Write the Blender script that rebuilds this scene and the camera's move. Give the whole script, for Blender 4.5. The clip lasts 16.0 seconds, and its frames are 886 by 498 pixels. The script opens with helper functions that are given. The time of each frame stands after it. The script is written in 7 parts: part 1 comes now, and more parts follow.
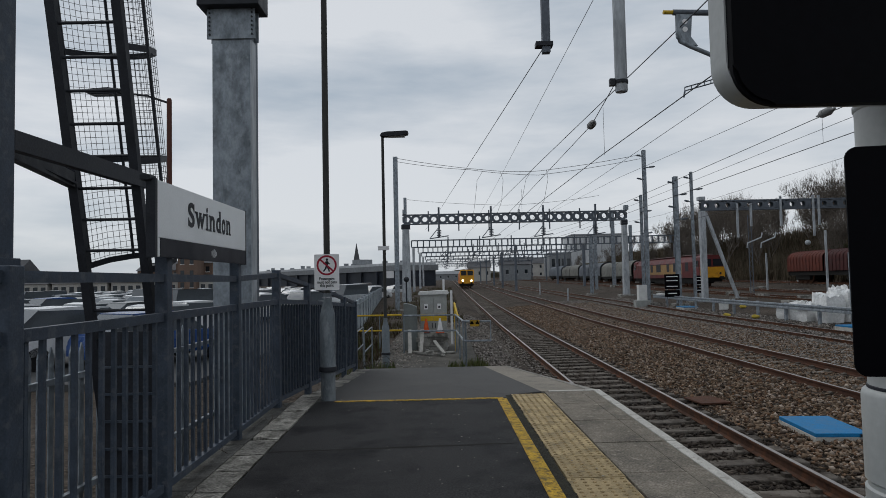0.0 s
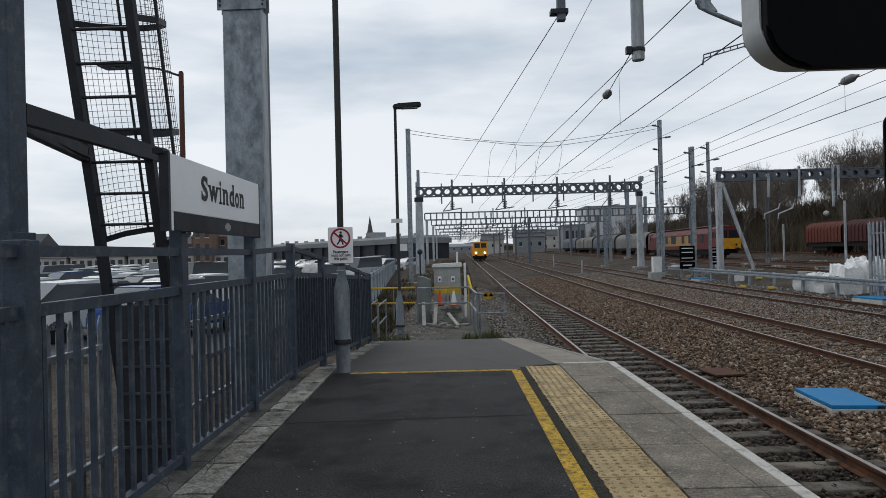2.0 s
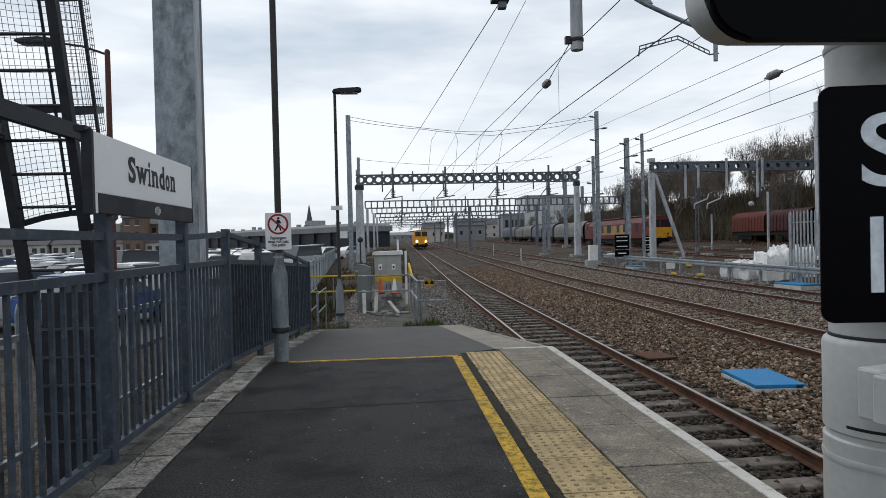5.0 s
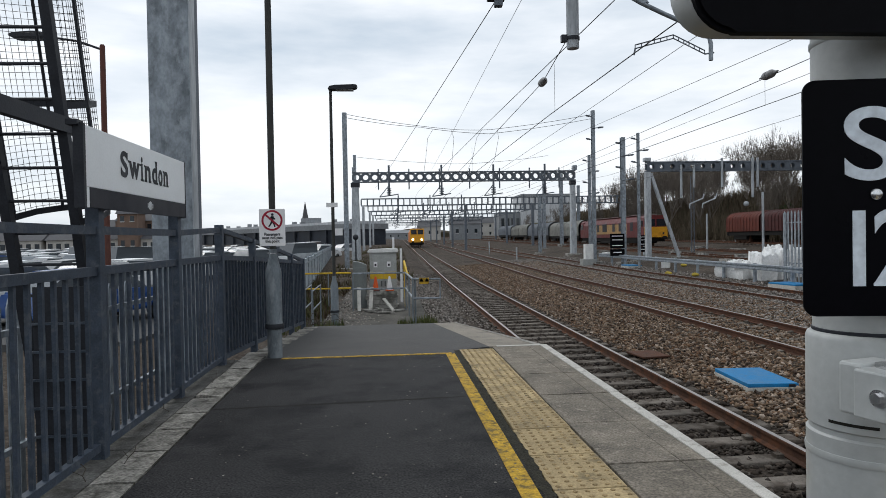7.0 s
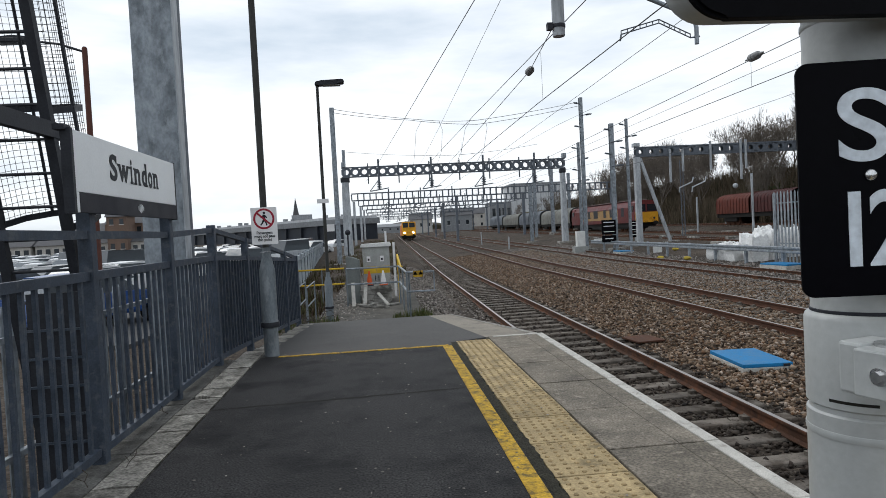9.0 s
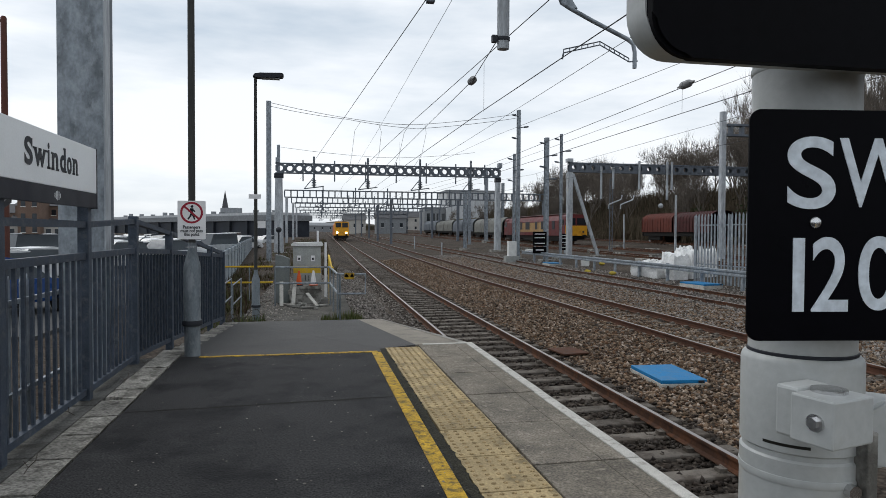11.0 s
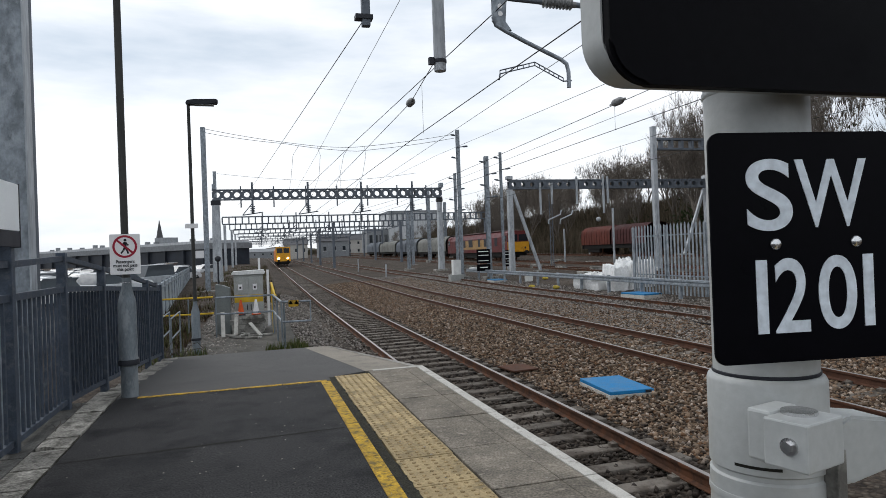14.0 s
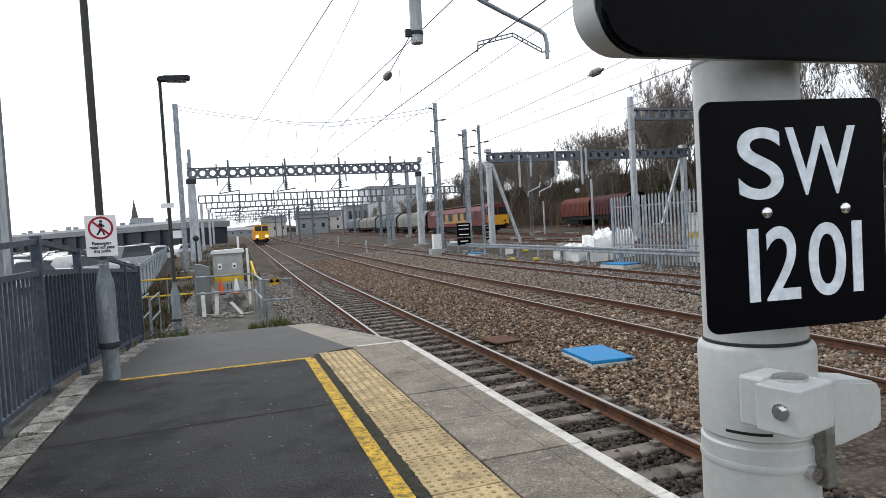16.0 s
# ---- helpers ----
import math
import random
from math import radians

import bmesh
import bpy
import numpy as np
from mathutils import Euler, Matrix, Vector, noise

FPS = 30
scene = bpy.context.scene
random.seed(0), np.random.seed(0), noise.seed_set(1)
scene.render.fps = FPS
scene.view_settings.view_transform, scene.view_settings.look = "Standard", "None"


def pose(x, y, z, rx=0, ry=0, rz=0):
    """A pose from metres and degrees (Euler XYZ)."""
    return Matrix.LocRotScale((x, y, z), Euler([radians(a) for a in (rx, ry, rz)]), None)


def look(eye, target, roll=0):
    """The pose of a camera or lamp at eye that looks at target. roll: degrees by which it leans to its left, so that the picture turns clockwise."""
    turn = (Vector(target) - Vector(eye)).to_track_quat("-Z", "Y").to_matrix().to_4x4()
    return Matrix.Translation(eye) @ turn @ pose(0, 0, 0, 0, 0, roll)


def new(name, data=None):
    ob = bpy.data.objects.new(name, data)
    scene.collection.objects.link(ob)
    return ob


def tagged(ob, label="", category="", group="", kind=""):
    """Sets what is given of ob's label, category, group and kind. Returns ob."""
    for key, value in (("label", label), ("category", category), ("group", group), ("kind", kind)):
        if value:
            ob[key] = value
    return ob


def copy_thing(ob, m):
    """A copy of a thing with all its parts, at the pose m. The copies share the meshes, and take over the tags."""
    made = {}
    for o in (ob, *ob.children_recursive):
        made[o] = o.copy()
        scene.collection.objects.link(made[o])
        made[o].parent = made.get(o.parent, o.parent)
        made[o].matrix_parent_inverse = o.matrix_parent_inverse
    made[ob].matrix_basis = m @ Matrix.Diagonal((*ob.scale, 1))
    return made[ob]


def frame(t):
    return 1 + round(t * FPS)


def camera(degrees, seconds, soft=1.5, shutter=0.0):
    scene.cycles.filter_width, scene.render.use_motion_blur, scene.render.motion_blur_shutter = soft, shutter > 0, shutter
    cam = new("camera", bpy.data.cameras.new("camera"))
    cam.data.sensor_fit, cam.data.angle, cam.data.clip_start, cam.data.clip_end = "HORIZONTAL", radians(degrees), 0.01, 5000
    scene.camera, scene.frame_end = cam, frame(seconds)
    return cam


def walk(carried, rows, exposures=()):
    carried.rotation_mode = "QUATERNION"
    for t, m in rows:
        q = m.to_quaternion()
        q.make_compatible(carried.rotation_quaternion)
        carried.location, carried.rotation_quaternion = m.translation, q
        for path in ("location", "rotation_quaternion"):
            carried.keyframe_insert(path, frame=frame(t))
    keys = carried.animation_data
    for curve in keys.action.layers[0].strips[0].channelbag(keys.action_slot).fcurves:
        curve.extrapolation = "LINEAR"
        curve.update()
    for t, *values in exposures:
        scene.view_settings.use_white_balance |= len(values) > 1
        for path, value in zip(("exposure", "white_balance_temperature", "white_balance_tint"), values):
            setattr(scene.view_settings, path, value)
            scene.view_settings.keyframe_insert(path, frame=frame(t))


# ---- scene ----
cam = camera(68.8, 16.0, soft=0.6)
PATH = [
    (0, (1.089, -0.492, 1.492), (1.081, 1.505, 1.589), -1.2),
    (0.5, (1.082, -0.435, 1.48), (1.183, 1.562, 1.546), -3.1),
    (1, (1.073, -0.41, 1.484), (1.201, 1.585, 1.549), -2.1),
    (1.5, (1.069, -0.413, 1.488), (1.061, 1.587, 1.49), -0.7),
    (2, (1.082, -0.454, 1.494), (1.031, 1.545, 1.507), -1.4),
    (2.5, (1.071, -0.446, 1.472), (1.098, 1.553, 1.52), -1.0),
    (3, (1.085, -0.422, 1.466), (1.115, 1.578, 1.485), -1.6),
    (3.5, (1.076, -0.427, 1.472), (1.134, 1.572, 1.481), -1.5),
    (4, (1.081, -0.416, 1.464), (1.179, 1.582, 1.495), -1.5),
    (4.5, (1.086, -0.408, 1.464), (1.219, 1.587, 1.443), -1.6),
    (4.7, (1.081, -0.409, 1.466), (1.21, 1.587, 1.441), -1.4),
    (6.8, (1.097, -0.424, 1.454), (1.242, 1.571, 1.409), -0.9),
    (7, (1.103, -0.412, 1.453), (1.246, 1.582, 1.421), -1.0),
    (7.5, (1.097, -0.405, 1.452), (1.239, 1.59, 1.447), -1.1),
    (8, (1.096, -0.406, 1.452), (1.219, 1.59, 1.395), -2.1),
    (8.5, (1.1, -0.402, 1.456), (1.258, 1.592, 1.429), -2.5),
    (8.7, (1.09, -0.413, 1.457), (1.253, 1.579, 1.399), -2.9),
    (10.8, (1.086, -0.38, 1.49), (1.333, 1.604, 1.447), -1.0),
    (11, (1.067, -0.355, 1.496), (1.44, 1.609, 1.445), 0.3),
    (11.5, (0.991, -0.38, 1.512), (1.338, 1.589, 1.511), -0.8),
    (12, (0.993, -0.311, 1.517), (1.433, 1.638, 1.418), -5.5),
    (12.5, (1.001, -0.307, 1.511), (1.468, 1.633, 1.378), -4.4),
    (13, (1.013, -0.293, 1.508), (1.491, 1.643, 1.357), -3.3),
    (13.5, (1.018, -0.301, 1.525), (1.531, 1.632, 1.493), -4.1),
    (14, (1.048, -0.296, 1.526), (1.591, 1.629, 1.534), -2.1),
    (14.5, (1.046, -0.304, 1.521), (1.577, 1.624, 1.536), -1.3),
    (15, (1.011, -0.268, 1.528), (1.635, 1.631, 1.47), -3.1),
    (15.5, (1.018, -0.256, 1.525), (1.703, 1.619, 1.398), -3.4),
    (16, (1.03, -0.277, 1.529), (1.628, 1.63, 1.455), -3.3),
]
walk(cam, [(t, look(eye, target, roll)) for t, eye, target, roll in PATH],
     [(0, -0.1, 6180, 9), (0.5, -0.03, 6180, 9), (1.0, 0.1, 6180, 9), (1.5, 0.22, 6180, 9), (3.0, 0.22, 6180, 9), (4.5, 0.38, 6200, 9), (7.0, 0.5, 6250, 9), (8.5, 0.62, 6250, 9), (11.0, 0.46, 6250, 9), (11.5, 0.4, 6200, 9),
      (12.0, 0.6, 6220, 9), (12.5, 1.02, 6220, 9), (13.0, 1.08, 6200, 9), (13.5, 0.66, 6180, 10), (14.0, 0.6, 6280, 10), (14.5, 0.55, 6280, 10), (15.0, 0.54, 6260, 10), (15.5, 1.2, 6300, 10), (16.0, 1.22, 6330, 10)])

# ---- world and light ----
SUN_DIR = Vector((-0.45, 0.55, 0.72)).normalized()
world = bpy.data.worlds.new("overcast_sky")
scene.world = world
world.use_nodes = True
wn, wl = world.node_tree.nodes, world.node_tree.links
wn.clear()
w_out, w_bg = wn.new("ShaderNodeOutputWorld"), wn.new("ShaderNodeBackground")
w_sky = wn.new("ShaderNodeTexSky")
w_sky.sky_type, w_sky.sun_disc = "NISHITA", False
w_sky.sun_elevation, w_sky.sun_rotation = math.asin(SUN_DIR.z), math.atan2(SUN_DIR.x, SUN_DIR.y)
w_co, w_map = wn.new("ShaderNodeTexCoord"), wn.new("ShaderNodeMapping")
w_map.inputs["Scale"].default_value = (1.0, 1.0, 4.5)
w_noise = wn.new("ShaderNodeTexNoise")
w_noise.inputs["Scale"].default_value, w_noise.inputs["Detail"].default_value = 1.7, 7
w_noise.inputs["Roughness"].default_value = 0.55
w_ramp = wn.new("ShaderNodeValToRGB")
w_ramp.color_ramp.elements[0].position, w_ramp.color_ramp.elements[0].color = 0.36, (0.56, 0.63, 0.70, 1)
w_ramp.color_ramp.elements[1].position, w_ramp.color_ramp.elements[1].color = 0.60, (1.0, 1.0, 1.0, 1)
w_mul = wn.new("ShaderNodeMixRGB")
w_mul.blend_type, w_mul.inputs[0].default_value = "MIX", 0.93
w_gain = wn.new("ShaderNodeMixRGB")
w_gain.blend_type, w_gain.inputs[0].default_value = "MULTIPLY", 1.0
w_gain.inputs[2].default_value = (7.5, 7.5, 7.5, 1)
w_bg.inputs["Strength"].default_value = 0.1
wl.new(w_co.outputs["Generated"], w_map.inputs["Vector"])
wl.new(w_map.outputs["Vector"], w_noise.inputs["Vector"])
wl.new(w_noise.outputs["Fac"], w_ramp.inputs["Fac"])
wl.new(w_ramp.outputs["Color"], w_gain.inputs[1])
wl.new(w_sky.outputs["Color"], w_mul.inputs[1])
wl.new(w_gain.outputs["Color"], w_mul.inputs[2])
wl.new(w_mul.outputs["Color"], w_bg.inputs["Color"])
wl.new(w_bg.outputs["Background"], w_out.inputs["Surface"])
sun_data = bpy.data.lights.new("sun", "SUN")
sun_data.energy, sun_data.angle, sun_data.color = 0.75, radians(30), (1.0, 0.97, 0.92)
sun = new("sun", sun_data)
sun.rotation_mode = "QUATERNION"
sun.rotation_quaternion = SUN_DIR.to_track_quat("Z", "Y")


# ---- materials ----
def mat(name, color, rough=0.6, metal=0.0, var=0.25, scale=6.0, grain=60.0, bump=0.15, stain=None, amount=0.4,
        stain_scale=2.5, per_object=0.0, stretch=(1, 1, 1), grain_var=0.15, edge=0.12, spec=None):
    """Base colour with variation at two scales, optional stains with ragged edges, and fine relief."""
    m = bpy.data.materials.new(name)
    m.use_nodes = True
    n, l = m.node_tree.nodes, m.node_tree.links
    p = n["Principled BSDF"]
    co, mp = n.new("ShaderNodeTexCoord"), n.new("ShaderNodeMapping")
    geo = n.new("ShaderNodeNewGeometry")
    mp.inputs["Scale"].default_value = stretch
    l.new(geo.outputs["Position"], mp.inputs["Vector"])
    big, fine = n.new("ShaderNodeTexNoise"), n.new("ShaderNodeTexNoise")
    for tex, s, d in ((big, scale, 5), (fine, grain, 3)):
        tex.inputs["Scale"].default_value, tex.inputs["Detail"].default_value = s, d
        l.new(mp.outputs["Vector"], tex.inputs["Vector"])

    def mixed(kind, fac, a, b):
        x = n.new("ShaderNodeMixRGB")
        x.blend_type = kind
        for k, v in ((0, fac), (1, a), (2, b)):
            if isinstance(v, (int, float)):
                x.inputs[k].default_value = v
            elif isinstance(v, tuple):
                x.inputs[k].default_value = (*v, 1)
            else:
                l.new(v, x.inputs[k])
        return x.outputs["Color"]

    def ranged(src, a, b, lo, hi):
        x = n.new("ShaderNodeMapRange")
        for k, v in zip(("From Min", "From Max", "To Min", "To Max"), (a, b, lo, hi)):
            x.inputs[k].default_value = v
        l.new(src, x.inputs["Value"])
        return x.outputs["Result"]

    c = mixed("MULTIPLY", 1.0, color, ranged(big.outputs["Fac"], 0.3, 0.7, 1 - var, 1 + var))
    c = mixed("MULTIPLY", 1.0, c, ranged(fine.outputs["Fac"], 0.3, 0.7, 1 - grain_var, 1 + grain_var))
    if stain:
        st = n.new("ShaderNodeTexNoise")
        st.inputs["Scale"].default_value, st.inputs["Detail"].default_value = stain_scale, 8
        st.inputs["Roughness"].default_value = 0.65
        l.new(mp.outputs["Vector"], st.inputs["Vector"])
        c = mixed("MIX", ranged(st.outputs["Fac"], 0.66 - amount * 0.4, 0.66 - amount * 0.4 + edge, 0, 0.85), c, stain)
    if per_object:
        info = n.new("ShaderNodeObjectInfo")
        c = mixed("MULTIPLY", 1.0, c, ranged(info.outputs["Random"], 0, 1, 1 - per_object, 1 + per_object))
    l.new(c, p.inputs["Base Color"])
    p.inputs["Metallic"].default_value = metal
    p.inputs["Specular IOR Level"].default_value = spec if spec is not None else (0.5 if rough < 0.45 else 0.18)
    l.new(ranged(big.outputs["Fac"], 0.3, 0.7, max(rough - 0.1, 0.03), min(rough + 0.1, 1)), p.inputs["Roughness"])
    if bump:
        bn = n.new("ShaderNodeBump")
        bn.inputs["Strength"].default_value, bn.inputs["Distance"].default_value = bump, 0.01
        l.new(fine.outputs["Fac"], bn.inputs["Height"])
        l.new(bn.outputs["Normal"], p.inputs["Normal"])
    return m


def island_mat(name, colors, rough=0.9):
    """Colour chosen piece by piece for joined loose pieces."""
    m = bpy.data.materials.new(name)
    m.use_nodes = True
    n, l = m.node_tree.nodes, m.node_tree.links
    geo, ramp = n.new("ShaderNodeNewGeometry"), n.new("ShaderNodeValToRGB")
    for k in range(len(colors) - 2):
        ramp.color_ramp.elements.new(0.5)
    for k, c in enumerate(colors):
        e = ramp.color_ramp.elements[k]
        e.position, e.color = k / (len(colors) - 1), (*c, 1)
    l.new(geo.outputs["Random Per Island"], ramp.inputs["Fac"])
    l.new(ramp.outputs["Color"], n["Principled BSDF"].inputs["Base Color"])
    n["Principled BSDF"].inputs["Roughness"].default_value = rough
    n["Principled BSDF"].inputs["Specular IOR Level"].default_value = 0.15
    return m


def glow(name, color, strength):
    m = bpy.data.materials.new(name)
    m.use_nodes = True
    p = m.node_tree.nodes["Principled BSDF"]
    p.inputs["Base Color"].default_value = (*color, 1)
    p.inputs["Emission Color"].default_value = (*color, 1)
    p.inputs["Emission Strength"].default_value = strength
    return m


M_TARMAC = mat("dark_tarmac", (0.036, 0.035, 0.035), 0.75, var=0.3, scale=1.1, grain=75, bump=0.7, stain=(0.012, 0.012, 0.013), amount=0.46, stain_scale=1.5, edge=0.16, grain_var=0.85, spec=0.1)
M_RAMP = mat("worn_tarmac", (0.085, 0.082, 0.08), 0.85, var=0.2, scale=1.2, grain=150, bump=0.4, stain=(0.055, 0.055, 0.055), amount=0.35, stain_scale=0.9, edge=0.3, grain_var=0.3)
M_COPING = mat("coping_concrete", (0.175, 0.153, 0.124), 0.9, var=0.35, scale=3.0, grain=60, bump=0.6, stain=(0.34, 0.30, 0.245), amount=0.26, stain_scale=14, per_object=0.14, grain_var=0.42)
M_APRON = mat("ramp_concrete", (0.24, 0.215, 0.18), 0.9, var=0.2, scale=1.6, grain=100, bump=0.3, stain=(0.15, 0.14, 0.12), amount=0.35, grain_var=0.2)
M_TACTILE = mat("buff_tactile", (0.36, 0.275, 0.15), 0.85, var=0.25, scale=5, grain=60, bump=0.5, stain=(0.15, 0.12, 0.07), amount=0.34, stain_scale=4, per_object=0.16, grain_var=0.22)
M_DOME = mat("worn_tactile_dome", (0.30, 0.22, 0.115), 0.85, var=0.3, scale=9, grain=60, bump=0.3, grain_var=0.3)
M_YELLOW = mat("yellow_line_paint", (0.46, 0.285, 0.03), 0.75, var=0.3, scale=6, grain=60, bump=0.4, stain=(0.09, 0.07, 0.035), amount=0.42, stain_scale=16, edge=0.12, grain_var=0.3)
M_WHITE = mat("worn_white_paint", (0.48, 0.46, 0.42), 0.8, var=0.12, scale=5, grain=100, bump=0.2, stain=(0.26, 0.24, 0.21), amount=0.33, stain_scale=13)
M_EDGING = mat("cracked_edging_slab", (0.235, 0.222, 0.197), 0.95, var=0.4, scale=3, grain=50, bump=0.7, stain=(0.05, 0.046, 0.038), amount=0.40, stain_scale=7, edge=0.15, per_object=0.25, grain_var=0.5)
M_KERB = mat("edging_concrete", (0.30, 0.29, 0.265), 0.95, var=0.25, scale=3, grain=90, bump=0.5, stain=(0.09, 0.085, 0.075), amount=0.5, stain_scale=4, per_object=0.15)
M_KERBDARK = mat("dirty_edging_kerb", (0.10, 0.097, 0.09), 0.95, var=0.35, scale=3, grain=70, bump=0.6, stain=(0.035, 0.033, 0.028), amount=0.5, stain_scale=5, edge=0.2, per_object=0.2, grain_var=0.35)
M_MOSS = mat("dark_moss", (0.030, 0.028, 0.020), 0.95, var=0.4, scale=14, grain=80, bump=0.8, grain_var=0.5)
M_BRAMBLE = island_mat("bramble_stems", [(0.035, 0.022, 0.015), (0.08, 0.055, 0.035), (0.05, 0.055, 0.02), (0.09, 0.085, 0.035)])
M_JOINT = mat("dark_joint", (0.02, 0.019, 0.016), 0.95, bump=0.2)
M_FENCE = mat("blue_grey_paint", (0.054, 0.067, 0.089), 0.5, var=0.25, scale=9, grain=90, bump=0.15, stain=(0.10, 0.11, 0.125), amount=0.33, stain_scale=14)
M_DARK = mat("dark_grey_steel", (0.028, 0.030, 0.036), 0.5, var=0.2, scale=8, grain=70, bump=0.1)
M_GALV = mat("galvanised_steel", (0.225, 0.25, 0.275), 0.5, metal=0.25, var=0.4, scale=7, grain=35, bump=0.08, stain=(0.37, 0.405, 0.435), amount=0.36, stain_scale=8, edge=0.2, stretch=(1, 1, 0.6))
M_GALV_NEW = mat("pale_galvanised_steel", (0.40, 0.42, 0.44), 0.5, metal=0.25, var=0.25, scale=3, grain=20, bump=0.05, stain=(0.27, 0.285, 0.30), amount=0.4, stain_scale=4, stretch=(1, 1, 0.3))
M_GALV_DULL = mat("dull_galvanised_boom", (0.12, 0.134, 0.155), 0.6, metal=0.2, var=0.2, scale=2, grain=20, bump=0.05)
M_POLE = mat("dull_lamp_column", (0.165, 0.188, 0.205), 0.55, metal=0.2, var=0.25, scale=7, grain=60, bump=0.15, stain=(0.25, 0.27, 0.285), amount=0.4, stain_scale=9, stretch=(1, 1, 0.4))
M_POLE_DARK = mat("dark_lamp_shaft", (0.045, 0.045, 0.042), 0.6, var=0.3, scale=5, grain=60, bump=0.1, stretch=(1, 1, 0.3))
M_SIGNGREY = mat("pale_grey_enamel", (0.80, 0.82, 0.83), 0.4, var=0.05, scale=3, grain=80, bump=0.02, grain_var=0.03)
M_SIGNNAVY = mat("charcoal_enamel", (0.018, 0.019, 0.027), 0.5, var=0.1, scale=3, bump=0.02)
M_LETTER = mat("black_letter_paint", (0.02, 0.022, 0.028), 0.5, var=0.05, bump=0)
M_SIGNWHITE = mat("white_sign_plate", (0.74, 0.73, 0.73), 0.4, var=0.05, scale=5, bump=0.02, grain_var=0.03)
M_RED = mat("prohibition_red", (0.30, 0.02, 0.04), 0.5, var=0.1, bump=0)
M_POSTGREY = mat("pale_grey_signal_paint", (0.41, 0.42, 0.41), 0.42, var=0.07, scale=5, grain=60, bump=0.06, stain=(0.36, 0.36, 0.335), amount=0.2, stain_scale=9, edge=0.2, grain_var=0.05)
M_BLACKGLOSS = mat("black_signal_face", (0.003, 0.003, 0.004), 0.5, var=0.2, bump=0.03, spec=0.04)
M_PLATE = mat("black_plate_enamel", (0.0022, 0.0022, 0.0035), 0.35, var=0.1, bump=0.01, spec=0.04)
M_PLATELET = mat("pale_plate_lettering", (0.60, 0.65, 0.70), 0.45, var=0.06, scale=20, bump=0.02)
M_CHROME = mat("bright_steel", (0.62, 0.62, 0.62), 0.22, metal=1.0, var=0.1, bump=0)
M_RUST = mat("rusty_rail_side", (0.075, 0.038, 0.024), 0.85, var=0.35, scale=6, grain=70, bump=0.4, stain=(0.13, 0.055, 0.028), amount=0.42, stain_scale=3)
M_RUST2 = mat("orange_rusty_rail_side", (0.085, 0.040, 0.025), 0.85, var=0.35, scale=6, grain=70, bump=0.4, stain=(0.07, 0.036, 0.024), amount=0.42, stain_scale=3)
M_RAILTOP = mat("worn_rail_head", (0.30, 0.27, 0.25), 0.4, metal=0.6, var=0.2, scale=4, bump=0.05)
M_SLEEPER = mat("concrete_sleeper", (0.14, 0.122, 0.104), 0.95, var=0.25, scale=5, grain=70, bump=0.4, stain=(0.06, 0.048, 0.038), amount=0.5, stain_scale=4, per_object=0.22)
M_STONES = island_mat("ballast_stones", [(0.016, 0.012, 0.009), (0.19, 0.132, 0.088), (0.055, 0.036, 0.024), (0.29, 0.22, 0.16), (0.145, 0.08, 0.044), (0.03, 0.022, 0.018), (0.42, 0.34, 0.275)])
M_STONESD = island_mat("oily_ballast_stones", [(0.014, 0.012, 0.011), (0.06, 0.047, 0.038), (0.028, 0.022, 0.019), (0.10, 0.085, 0.07), (0.04, 0.03, 0.024)])
M_STONESG = island_mat("grey_ballast_stones", [(0.05, 0.044, 0.04), (0.22, 0.20, 0.18), (0.10, 0.09, 0.08), (0.33, 0.30, 0.27), (0.15, 0.125, 0.11)])
M_BLUE = mat("blue_cover_paint", (0.015, 0.165, 0.37), 0.55, var=0.15, scale=6, grain=60, bump=0.1, stain=(0.08, 0.16, 0.25), amount=0.3, stain_scale=8)
M_CABINET = mat("cabinet_grey_paint", (0.33, 0.34, 0.325), 0.55, var=0.1, scale=4, bump=0.03, stain=(0.24, 0.235, 0.21), amount=0.3)
M_CABINETW = mat("cabinet_white_top", (0.66, 0.66, 0.64), 0.6, var=0.1, scale=4, bump=0.03)
M_CABDARK = mat("grey_green_cabinet", (0.17, 0.185, 0.18), 0.6, var=0.15, scale=4, bump=0.03)
M_SAFETYYELLOW = mat("safety_yellow", (0.55, 0.36, 0.03), 0.55, var=0.15, scale=5, bump=0.03)
M_ORANGE = mat("cone_orange", (0.60, 0.10, 0.025), 0.6, var=0.12, scale=8, bump=0.02)
M_BAG = mat("white_woven_bag", (0.72, 0.72, 0.71), 0.8, var=0.12, scale=9, grain=60, bump=0.4)
M_TRUNK = mat("bare_bark", (0.060, 0.050, 0.040), 0.9, var=0.3, scale=3, grain=20, bump=0.2)
M_TWIG = mat("bare_twigs", (0.15, 0.128, 0.108), 0.9, var=0.3, scale=0.6, grain=10, bump=0)
M_SCRUB = island_mat("brown_scrub", [(0.05, 0.038, 0.026), (0.13, 0.10, 0.068), (0.08, 0.062, 0.043), (0.05, 0.048, 0.028), (0.16, 0.125, 0.09)])
M_IVY = island_mat("ivy_leaves", [(0.012, 0.022, 0.008), (0.03, 0.05, 0.016), (0.02, 0.03, 0.010), (0.045, 0.06, 0.022)])
M_GRASS = island_mat("grass_blades", [(0.035, 0.058, 0.014), (0.07, 0.095, 0.025), (0.12, 0.11, 0.045), (0.05, 0.065, 0.02)])
M_WIRE = mat("dark_wire", (0.035, 0.035, 0.037), 0.6, var=0.1, bump=0)
